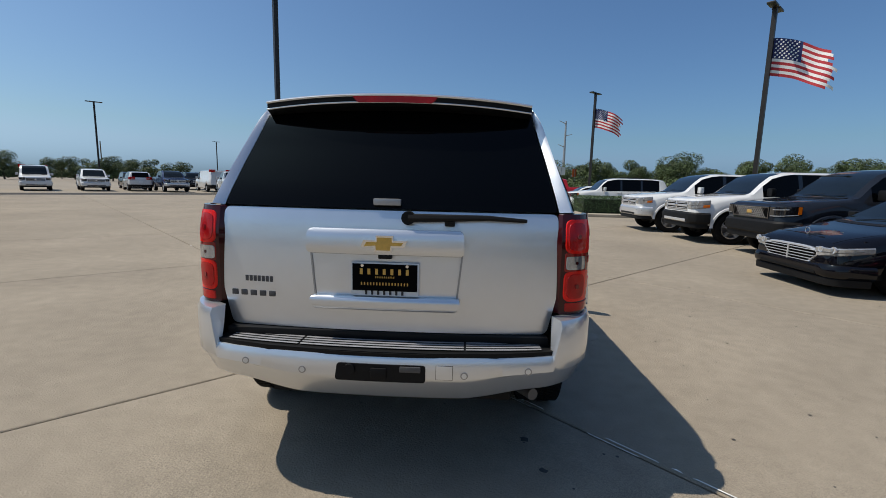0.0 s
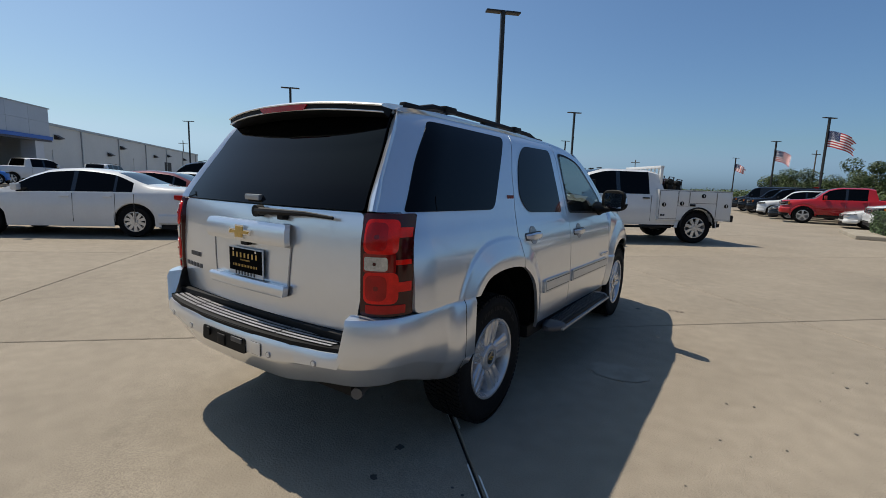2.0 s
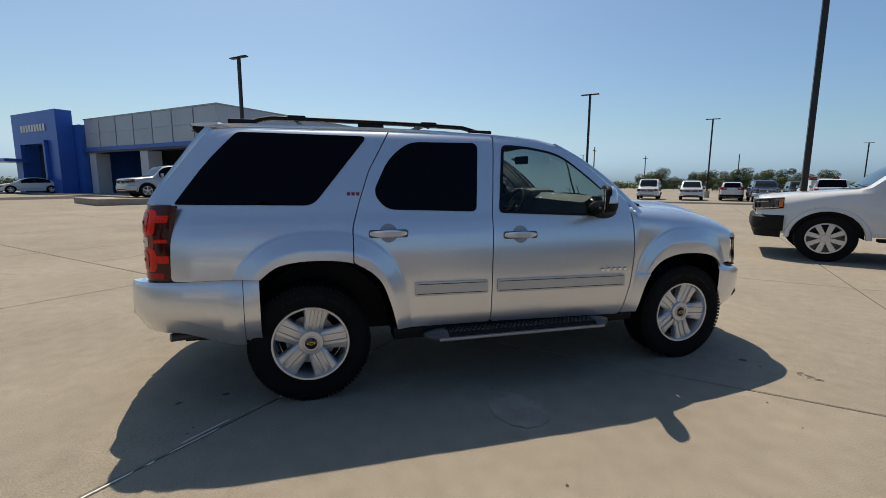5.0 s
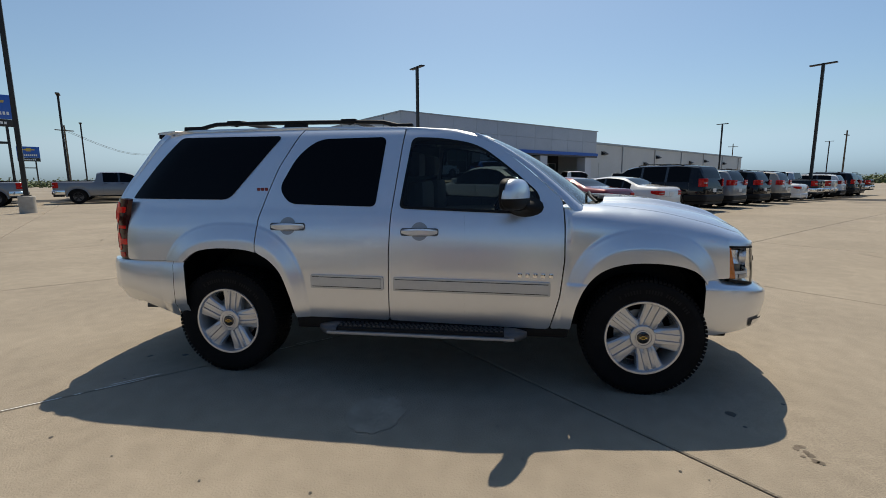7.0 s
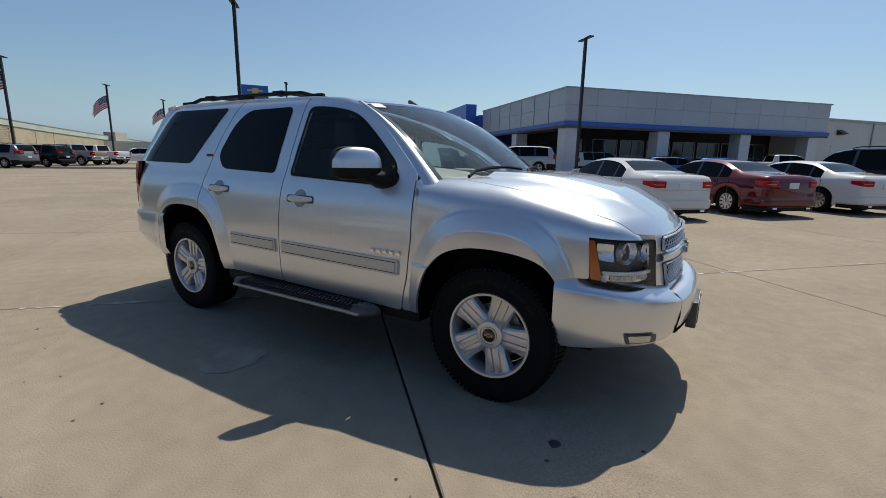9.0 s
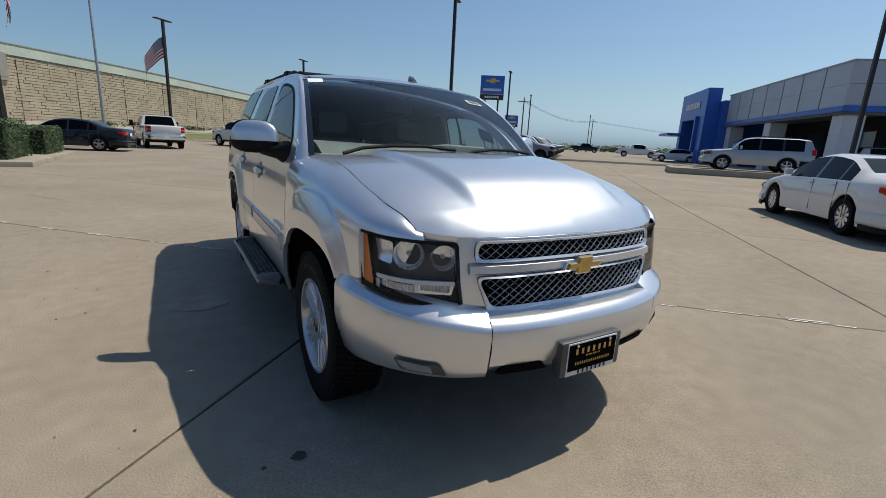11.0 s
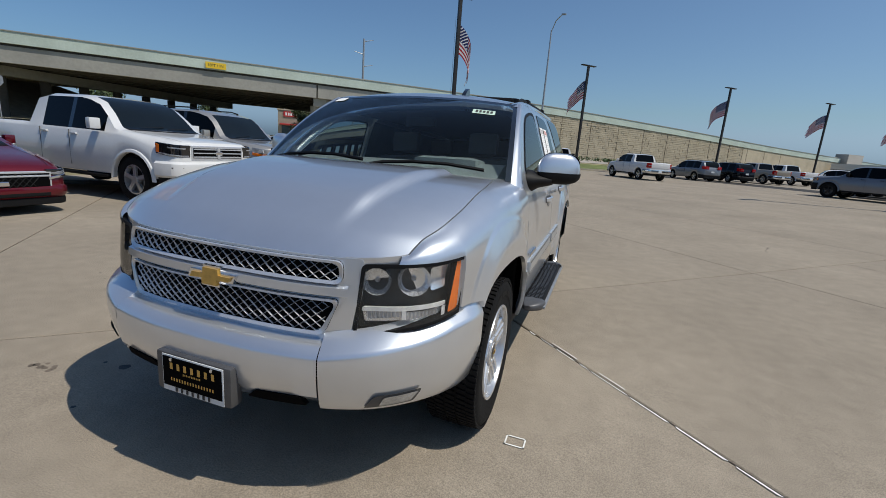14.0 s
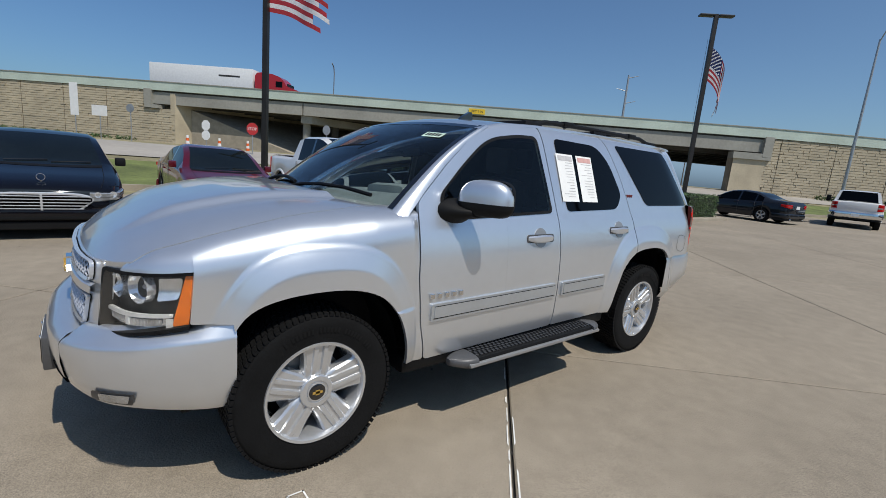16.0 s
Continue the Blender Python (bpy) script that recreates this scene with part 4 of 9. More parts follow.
    for sx in (1, -1):
        lean = (lambda u: h0 + .05 * max(0, abs(u) - wn) / .4) if big else (lambda u: h0 + .10 * max(0, abs(u) - hu) / hl_len)
        rise = lambda u: h1 + .035 * max(0, abs(u) - wn) / .4
        ua, ub = sorted((sx * hu, sx * (hu + hl_len)))
        hl = strip("headlight", ua, ub, lean, rise, .010, M["lamp_clear"] if lamp == "clear" else M["gloss_black"], ob)
        if lamp == "clear":
            ua, ub = sorted((sx * (hu + .02), sx * (hu + hl_len - .12)))
            mid_z = lambda u: (lean(u) + rise(u)) / 2
            strip("lamp_divider", ua, ub, lambda u: mid_z(u) - .012, lambda u: mid_z(u) + .004, .013, M["end_shade"], hl, round_edge=.003)
            for du, rr in ((.09, .040), (.23, .044)):
                bm = bmesh.new()
                c = plan(sx * (hu + du), .010)
                zc = (mid_z(hu + du) + rise(hu + du)) / 2
                add_lathe(bm, [(rr, c.y - .02), (rr, c.y + .004), (rr * .8, c.y + .003), (rr * .3, c.y - .004)], 14, "y", (c.x, 0, zc))
                part("lamp_bowl", bm, M["bright_trim"], hl)
            if big:
                ua, ub = sorted((sx * (hu + (.03 if kind == "big_suv" else hl_len - .16)), sx * (hu + hl_len - .01)))
                strip("side_marker", ua, ub, lambda u: lean(u) + .012, lambda u: mid_z(u) - .014, .016, M["lamp_amber"], hl)
        else:
            ua, ub = sorted((sx * (hu + .03), sx * (hu + hl_len - .06)))
            strip("running_light", ua, ub, lambda u: lean(u) + .014, lambda u: lean(u) + .034, .014, M["lamp_clear"], hl, round_edge=.004)
            ua, ub = sorted((sx * (hu + .09), sx * (hu + .30)))
            strip("projector", ua, ub, lambda u: rise(u) - .09, lambda u: rise(u) - .035, .013, M["lamp_clear"], hl, round_edge=.02)
            if big:
                ua, ub = sorted((sx * (hu + hl_len - .07), sx * (hu + hl_len - .01)))
                strip("side_marker", ua, ub, lambda u: lean(u) + .02, lambda u: rise(u) - .02, .014, M["lamp_amber"], hl)
        # Tail lamps.
        if kind == "pickup":
            t0, t1, tu, tl = low + .36, tail_z - .06, wn - .10, .38
        elif kind in ("suv", "big_suv", "van"):
            t0, t1, tu, tl = tail_z - .10, tail_z + .14, wn - .30, .55
        else:
            t0, t1, tu, tl = tail_z - .24, tail_z - .08, wn - .20, .50
        if kind == "big_suv":
            t0, t1, tu, tl = tail_z - .22, tail_z + .10, wn - .12, .34
        ua, ub = sorted((sx * tu, sx * (tu + tl)))
        tp = (lambda u: t0 + .07 * max(0, abs(u) - wn) / .3) if kind in ("sedan", "coupe") else t0
        tl_ob = strip("taillight", ua, ub, tp, t1, .012, M["lamp_red"], ob, True)
        ua, ub = sorted((sx * (tu + .06), sx * (tu + tl * .5)))
        strip("reverse_lamp", ua, ub, t0 + (t1 - t0) * .35, t0 + (t1 - t0) * .55, .017, M["lamp_clear"], tl_ob, True)
        bm = bmesh.new()
        my = L / 2 - s["cab"][0] - .42
        mz = curve_table(s["belt"], s["cab"][0] + .4) + .10
        mw = .17 if big else .12
        if tow:
            add_box(bm, *sorted((sx * (W + .12), sx * (W + .33))), my - .06, my + .06, mz - .12, mz + .24, .03)
            add_tube(bm, [(sx * W * .93, my + .04, mz - .02), (sx * (W + .16), my + .01, mz - .02)], .025, 6)
            add_tube(bm, [(sx * W * .91, my + .04, mz + .07), (sx * (W + .16), my + .01, mz + .07)], .025, 6)
        else:
            add_box(bm, min(sx * (W * .97), sx * (W + mw)), max(sx * (W * .97), sx * (W + mw)), my - .05, my + .07, mz - .07, mz + (.13 if big else .07), .03)
        part("mirror", bm, color if not deep else M["black"], ob)
        for a, b in s["glass"][:2]:
            y = L / 2 - b + .02
            z = curve_table(s["belt"], b) - .10
            part("door_handle", boxed(min(sx * W * .985, sx * (W + .02)), max(sx * W * .985, sx * (W + .02)), y, y + .17, z - .015, z + .015, .006), M["black"] if deep else color, ob)
        for a, b in s["glass"]:
            y = L / 2 - b - .04
            z1 = curve_table(s["belt"], b) - .03
            part("door_seam", boxed(min(sx * W * .985, sx * (W + .0005)), max(sx * W * .985, sx * (W + .0005)), y, y + .006, s["sill"] + .1, z1), M["end_shade"], ob)
    wrap = wn + L - s["fo"] - wb - arch - .08
    rbm = M["chrome"] if kind == "pickup" else (color if kind in ("sedan", "coupe") else M["black"])
    rb = strip("rear_bumper", -wrap, wrap, s["sill"] + .06, s["sill"] + (.34 if big else .30), .05 if big else .03, rbm, ob, True, .04, .01)
    strip("rear_valance", -wrap + .05, wrap - .05, s["sill"] - .04, s["sill"] + .07, .0, M["black"], rb, True)
    if plate:
        pz = s["sill"] + .36 if kind == "pickup" else (tail_z - .20 if kind in ("sedan", "coupe") else s["sill"] + .52)
        if kind in ("sedan", "coupe"):
            strip("trunk_seam", -W * .74, W * .74, tail_z - .285, tail_z - .279, .002, M["end_shade"], ob, True, .001)
        elif kind == "pickup":
            pz = s["sill"] + .20
        strip("licence_plate", -.15, .15, pz - .07, pz + .07, .012 if kind != "pickup" else .066, M["plate_w"], ob, True, .003)
    if kind in ("sedan", "coupe"):
        for sx in (1, -1):
            ua, ub = sorted((sx * W * .52, sx * W * .66))
            strip("exhaust_tip", ua, ub, s["sill"] - .0, s["sill"] + .05, .04, M["chrome"], rb, True)
    if has_bed:
        part("bed_opening", boxed(-W * .80, W * .80, -L / 2 + .08, L / 2 - 3.98, 1.345, 1.352), M["black"], ob)
        part("tailgate", boxed(-W * .74, W * .74, -L / 2 - .016, -L / 2 + .03, low + .34, 1.28, .02), color, ob)
    if kind == "pickup":
        for sx in (1, -1):
            xa, xb = sorted((sx * (W - .16), sx * (W + .03)))
            part("running_board", boxed(xa, xb, yr + arch + .16, yf - arch - .14, .40, .455, .015), M["black"], ob)
    if kind in ("suv", "big_suv"):
        for sx in (1, -1):
            bm = bmesh.new()
            zr = curve_table(s["top"], L * .55)
            add_tube(bm, [(sx * W * .66, L / 2 - L * .45, zr - .01), (sx * W * .67, L / 2 - L * .5, zr + .04), (sx * W * .67, L / 2 - L * .75, zr + .04), (sx * W * .66, L / 2 - L * .82, zr - .01)], .018, 6)
            part("roof_rail", bm, M["black"], ob)
    return ob


def at_front(kind, x_front, y, hx, hy):
    """The pose of a vehicle whose nose is at (x_front, y) and that heads along (hx, hy)."""
    h = Vector((hx, hy)).normalized()
    c = Vector((x_front, y)) - h * SPECS[kind]["L"] / 2
    return on_ground(c.x, c.y, h.x, h.y, SPECS[kind]["L"] * .3)


def at_rear_axle(kind, x, y, hx, hy):
    s = SPECS[kind]
    h = Vector((hx, hy)).normalized()
    c = Vector((x, y)) + h * (s["wb"] + s["fo"] - s["L"] / 2)
    return on_ground(c.x, c.y, h.x, h.y, s["L"] * .3)


def on_ground(x, y, hx, hy, half, extra=0.0):
    h = Vector((hx, hy)).normalized()
    za, zb = ground_z(x + h.x * half, y + h.y * half), ground_z(x - h.x * half, y - h.y * half)
    tilt = math.degrees(math.atan2(za - zb, 2 * half))
    z = (za + zb) / 2 + extra
    return pose(x, y, z, 0, 0, heading(h.x, h.y)) @ pose(0, 0, 0, tilt, 0, 0)


ROW = "vehicles parked along the verge"
vehicle("sedan", at_front("sedan", 5.5, 2.7, -1, 0) @ Matrix.Diagonal((1.03, 1.06, 1.02, 1)), M["p_black"], "black luxury sedan with a wide chrome slatted grille", "car", ROW, deep=True, lamp="clear")
vehicle("sedan", at_front("sedan", 6.5, -0.2, -1, 0), M["p_maroon"], "dark red sedan with a black mesh grille", "car", ROW, grille="mesh")
vehicle("pickup", at_front("pickup", 5.8, -3.3, -1, 0), M["p_white"], "white crew-cab pickup truck with a chrome grille", "pickup truck", ROW, bumper="body")
vehicle("big_suv", at_front("big_suv", 6.5, -6.4, -1, 0), M["p_tan"], "pewter older sport utility vehicle with a silver bumper", "suv", ROW, lamp="clear", bumper="silver")
vehicle("coupe", at_front("coupe", 5.6, -9.5, -1, 0), M["p_silver"], "silver muscle coupe with black wheels", "car", ROW, rims=M["rim_black"], grille="mesh", deep=True)
vehicle("pickup", at_front("pickup", 6.6, 5.8, -1, 0), M["p_charcoal"], "dark grey mid-size pickup with a honeycomb grille", "pickup truck", ROW, grille="mesh", deep=True)
vehicle("pickup", at_front("pickup", 6.3, 8.6, -1, 0), M["p_white"], "white heavy-duty pickup with a chrome grille", "pickup truck", ROW, deep=True, lamp="clear", bumper="black")
vehicle("pickup", at_front("pickup", 6.0, 11.5, -1, 0), M["p_white"], "white pickup truck with a crosshair grille", "pickup truck", ROW, lamp="clear", bumper="chrome")
FAR = "vehicles parked past the hedge island"
vehicle("big_suv", at_front("big_suv", 6.2, 22.0, -1, 0), M["p_white"], "white sport utility vehicle behind a clipped hedge", "suv", FAR)
vehicle("sedan", at_front("sedan", 5.7, 24.6, -1, 0), M["p_white"], "white compact sedan parked in the front row", "car", FAR, grille="mesh")
vehicle("pickup", at_front("pickup", 3.4, 27.6, -1, 0), M["p_truck"], "bright red crew-cab pickup truck", "pickup truck", FAR, grille="mesh")
vehicle("sedan", at_front("sedan", 3.0, 30.6, -1, 0), M["p_charcoal"], "dark grey sedan parked in the front row", "car", FAR)
vehicle("suv", at_front("suv", 2.4, 33.4, -1, 0), M["p_white"], "white crossover parked in the front row", "suv", FAR)
vehicle("big_suv", at_front("big_suv", 1.8, 36.4, -1, 0), M["p_black"], "black sport utility vehicle parked in the front row", "suv", FAR)
vehicle("big_suv", at_front("big_suv", 1.2, 39.6, -1, 0), M["p_black"], "black sport utility vehicle parked in the front row", "suv", FAR)
vehicle("van", at_front("van", .6, 43.0, -1, 0), M["p_charcoal"], "dark panel van parked in the front row", "van", FAR)
BLD = "vehicles parked facing the building"
AX = [(-9.5 - 2.45 * k, 1.05 + 2.3 * k) for k in range(14)]
row = [("sedan", "p_white", "white sedan with a dented rear bumper", "car"), ("sedan", "p_red", "metallic red fastback sedan", "car"), ("sedan", "p_white", "white compact luxury sedan", "car"),
       ("big_suv", "p_black", "black boxy sport utility vehicle with roof rails", "suv"), ("suv", "p_grey", "blue-grey crossover", "suv"), ("suv", "p_black", "black crossover", "suv"),
       ("suv", "p_sand", "sand coloured crossover", "suv"), ("sedan", "p_white", "white sedan", "car"), ("pickup", "p_black", "black pickup truck", "pickup truck"), ("pickup", "p_silver", "silver pickup truck", "pickup truck"),
       ("suv", "p_white", "white crossover parked in the front row", "suv"), ("big_suv", "p_black", "black sport utility vehicle parked in the front row", "suv"), ("suv", "p_charcoal", "dark crossover", "suv"), ("pickup", "p_black", "black pickup truck", "pickup truck")]
for (x, y), (kind, col, label, cat) in zip(AX, row):
    vehicle(kind, at_rear_axle(kind, x, y, -.7, -.71), M[col], label, cat, BLD, spokes=10 if kind == "sedan" else 6, grille="mesh")
FACE = "vehicles in the far back row"
for kind, x, y, h, col, label, cat in (
        ("big_suv", -40, 29, (.7, -.7), "p_black", "black sport utility vehicle parked in the front row", "suv"), ("van", -36.5, 32.5, (.72, -.7), "p_white", "white passenger van", "van"), ("big_suv", -33.5, 35, (.72, -.7), "p_white", "white sport utility vehicle", "suv"),
        ("suv", -31.3, 37.6, (-.7, .72), "p_white", "white crossover seen from behind", "suv"), ("pickup", -28.0, 37.6, (.72, -.7), "p_navy", "dark blue pickup truck with chrome grille", "pickup truck"),
        ("van", -25.5, 40.5, (-.7, .7), "p_white", "white panel van", "van"), ("pickup", -19.6, 33.5, (-.6, .8), "p_white", "white pickup truck seen from behind", "pickup truck"), ("suv", -43, 26, (.7, -.7), "p_charcoal", "dark crossover", "suv"),
        ("suv", -22.5, 44.5, (.7, -.7), "p_grey", "grey crossover", "suv"), ("big_suv", -31, 46, (.7, -.7), "p_black", "black sport utility vehicle parked in the front row", "suv"), ("suv", -36, 43, (.7, -.7), "p_black", "black crossover", "suv")):
    vehicle(kind, on_ground(x, y, h[0], h[1], 1.6), M[col], label, cat, FACE)
APR = "vehicles parked at the building"
isl = part("kerbed_island", boxed(-2.0, 2.2, -4.2, 4.4, -.4, .33, .05), M["kerb"])
isl.matrix_basis = pose(-27.6, -10.1, ground_z(-27.6, -10.1), 0, 0, heading(.6, -.8))
tagged(isl, "raised concrete island beside the dealership apron", "pavement", kind="structure")
vehicle("big_suv", pose(-27.6, -10.1, ground_z(-27.6, -10.1) + .33, 0, 0, heading(.6, -.8)), M["p_silver"], "silver long sport utility vehicle by the canopy", "suv", APR)
vehicle("big_suv", on_ground(-37.6, -6.6, -.75, .66, 1.6, .12), M["p_white"], "white sport utility vehicle under the canopy", "suv", APR)
vehicle("suv", on_ground(-39.2, 2.6, -.5, .86, 1.4, .12) @ Matrix.Diagonal((.95, .93, .88, 1)), M["p_blue"], "bright blue small crossover by the canopy", "suv", APR)
vehicle("suv", on_ground(-35.8, -.6, -.5, .86, 1.4, .12) @ Matrix.Diagonal((.95, .93, .88, 1)), M["p_blue"], "bright blue small crossover by the canopy", "suv", APR)
vehicle("pickup", on_ground(-42.0, 6.6, -.3, .95, 1.6, .1), M["p_white"], "white pickup truck beside the canopy", "pickup truck", APR)
vehicle("big_suv", on_ground(-48.0, 13.5, -.75, .66, 1.6, .1), M["p_white"], "white sport utility vehicle by the service wing", "suv", APR)
vehicle("sedan", on_ground(-46.9, -27.1, .543, -.84, 1.5, .0), M["p_white"], "white sedan by the entrance", "car", APR)
vehicle("pickup", on_ground(-58.9, -41.2, -.60, .80, 1.6, .0), M["p_white"], "white pickup truck by the entrance road", "pickup truck", APR)
BACK = "vehicles parked below the overpass"
vehicle("sedan", on_ground(5.6, -24.6, .93, -.2, 1.5), M["p_charcoal"], "dark grey sedan beside the hedge", "car", BACK)
vehicle("pickup", on_ground(2.2, -30.6, .16, -.98, 1.9), M["p_white"], "white heavy-duty pickup with big towing mirrors", "pickup truck", BACK, deep=True, tow=True)
for kind, x, y, col, label, cat in (("pickup", -3.6, -36.0, "p_white", "white crew-cab pickup truck", "pickup truck"), ("suv", -8.8, -43.5, "p_grey", "grey crossover", "suv"), ("suv", -12.0, -46.0, "p_black", "black crossover", "suv"),
                                    ("pickup", -15.4, -49.5, "p_sand", "bronze pickup truck", "pickup truck"), ("pickup", -18.6, -52.5, "p_white", "white pickup truck", "pickup truck")):
    vehicle(kind, on_ground(x, y, .5, -.87, 1.6), M[col], label, cat, BACK)
vehicle("suv", on_ground(-23.5, -54.5, .95, -.2, 1.6), M["p_white"], "white crossover parked side-on", "suv", BACK)
TRK = "pickup trucks in the double row"
R_DIR = Vector((-.73, -.68))
for k in range(9):
    p = Vector((-15.9, -28.6)) + R_DIR * 3.0 * k + Vector((0, -1.0 * k))
    vehicle("pickup", on_ground(p.x, p.y, .70, -.71, 1.9), M[("p_grey", "p_white", "p_maroon", "p_white", "p_black", "p_silver", "p_white", "p_charcoal", "p_white")[k]], "new crew-cab pickup truck in a sales row", "pickup truck", TRK, rims=M["rim_black"], grille="mesh", deep=True)
    q = Vector((-21.6, -24.4)) + R_DIR * 3.0 * k
    vehicle("pickup", on_ground(q.x, q.y, -.70, .71, 1.9), M[("p_grey", "p_white", "p_charcoal", "p_grey", "p_white", "p_white", "p_silver", "p_black", "p_white")[k]], "new crew-cab pickup truck in a sales row", "pickup truck", TRK, rims=M["rim_black"], grille="mesh", deep=True)
vehicle("pickup", on_ground(-75, -66, -.6, .8, 1.9), M["p_black"], "black pickup truck at the far edge of the lot", "pickup truck", TRK)

# ---- utility truck with service body ----
UT = dict(SPECS["pickup"], L=5.52, top=[p for p in SPECS["pickup"]["top"] if p[0] < 5.5] + [(5.44, 1.34), (5.52, 1.30)])
sh = Vector((-.745, -.667)).normalized()
sc = Vector((-.75, 9.35)) + Vector((sh.y, -sh.x)) * .88 - sh * .05
svc = vehicle("pickup", on_ground(sc.x, sc.y, sh.x, sh.y, 2.0) @ pose(0, .213, 0) @ Matrix.Diagonal((1.03, 1.13, 1.05, 1)), M["p_white"], "white crew-cab utility truck with service boxes and a headache rack", "utility truck", spokes=8, grille="mesh", deep=True, spec=UT, tow=True)
svc.name = "utility_truck"
L2 = UT["L"] / 2
yw = L2 - UT["fo"] - UT["wb"]
BOX_F, BOX_R, BOX_T = L2 - 3.64, yw - .88, 1.41
for sx in (1, -1):
    x0, x1 = sorted((sx * .70, sx * 1.075))
    bm = bmesh.new()
    outl = [(BOX_R, .62), (yw - .45, .62)] + [(yw - .45 * math.cos(a), .44 + .50 * math.sin(a)) for a in [math.pi * k / 10 for k in range(1, 10)]] + [(yw + .45, .62), (BOX_F, .62), (BOX_F, BOX_T), (BOX_R, BOX_T)]
    add_prism(bm, outl, "x", x0, x1)
    box_part = part("service_box", bm, M["p_white"], svc)
    xo = sx * 1.076
    for y0, y1, z0, z1, yl, zl in ((BOX_R + .03, yw - .47, .66, BOX_T - .03, BOX_R + .16, 1.02), (yw - .44, yw + .26, 1.08, BOX_T - .03, yw - .09, 1.27), (yw + .29, yw + .56, 1.00, BOX_T - .03, yw + .47, 1.06), (yw + .59, BOX_F - .03, .66, BOX_T - .03, BOX_F - .14, 1.02)):
        door = part("compartment_door", boxed(*sorted((xo, xo + sx * .012)), y0, y1, z0, z1, .006), M["p_white"], box_part)
        part("door_gap", boxed(*sorted((xo - sx * .004, xo + sx * .0015)), y0 - .010, y1 + .010, z0 - .010, z1 + .010), M["end_shade"], box_part)
        bm = bmesh.new()
        add_lathe(bm, [(.055, xo + sx * .012), (.055, xo + sx * .024), (.045, xo + sx * .028)], 16, "x", (0, yl, zl))
        part("latch", bm, M["black"], door)
        part("latch_paddle", boxed(*sorted((xo + sx * .028, xo + sx * .036)), yl - .01, yl + .01, zl - .03, zl + .035, .003), M["bright_trim"], door)
    bm = bmesh.new()
    prev = None
    for k in range(13):
        a = math.pi * k / 12
        ring = [bm.verts.new((sx * xx, yw - rr * math.cos(a), .44 + rr * 1.1 * math.sin(a))) for rr, xx in ((.45, 1.05), (.45, 1.10), (.48, 1.10), (.49, 1.07))]
        if prev:
            for i in range(3):
                bm.faces.new((prev[i], prev[i + 1], ring[i + 1], ring[i]))
        prev = ring
    part("arch_trim", bm, M["black"], box_part)
    part("outlet_panel", boxed(*sorted((xo, xo + sx * .016)), yw + .10, yw + .25, .99, 1.05, .004), M["black"], box_part)
    for k in range(2):
        part("maker_bar", boxed(*sorted((xo + sx * .013, xo + sx * .016)), BOX_F - .18 + .065 * k, BOX_F - .13 + .065 * k, .72, .77), M["ink"], box_part)
    part("box_foot", boxed(*sorted((sx * .76, sx * 1.06)), BOX_R - .10, BOX_R - .002, .60, .78, .02), M["black"], box_part)
rack = bmesh.new()
for x in (-.86, .86):
    add_box(rack, x - .035, x + .035, L2 - 3.80, L2 - 3.73, 1.36, 2.03, .008)
add_box(rack, -.90, .90, L2 - 3.81, L2 - 3.72, 1.96, 2.03, .012)
add_box(rack, -.86, .86, L2 - 3.79, L2 - 3.74, 1.70, 1.74, .008)
for k in range(9):
    x = -.72 + .18 * k
    add_box(rack, x - .012, x + .012, L2 - 3.78, L2 - 3.755, 1.38, 1.98)
part("headache_rack", rack, M["p_white"], svc)
rng = random.Random(3)
for k in range(6):
    y, x = yw + .12 + .17 * k, rng.uniform(-.4, .4)
    h, a = rng.uniform(.10, .30), rng.uniform(.08, .14)
    bm = bmesh.new()
    add_box(bm, x - a, x + a, y - a * .7, y + a * .7, 1.353, 1.42 + h * .6, .025)
    add_lathe(bm, [(.05, -.13), (.085, -.10), (.085, .06), (.05, .12)], 12, "x", (x, y, 1.44 + h * .7))
    add_tube(bm, [(x - a, y - .08, 1.40), (x - a, y - .08, 1.48 + h), (x + a, y - .08, 1.50 + h), (x + a, y + .08, 1.42)], .018, 6)
    part("pump", bm, M["p_maroon"] if k in (1, 4) else M["black"], svc, "dark pump machinery in the service bed")
for x in (-.5, 0, .5):
    part("roof_marker", boxed(x - .06, x + .06, L2 - 2.36, L2 - 2.26, 1.905, 1.935, .01), M["black"], svc)
bm = bmesh.new()
add_lathe(bm, [(.055, -1.034), (.055, -1.040), (.085, -1.040), (.085, -1.034)], 24, "x", (0, L2 - 1.86, 1.05))
part("door_emblem", bm, M["p_blue"], svc, "round blue emblem on the door")
for k in range(9):
    part("lettering_bar", boxed(-1.040, -1.030, L2 - 2.04 + .04 * k, L2 - 2.015 + .04 * k, .885, .905), M["ink"], svc)


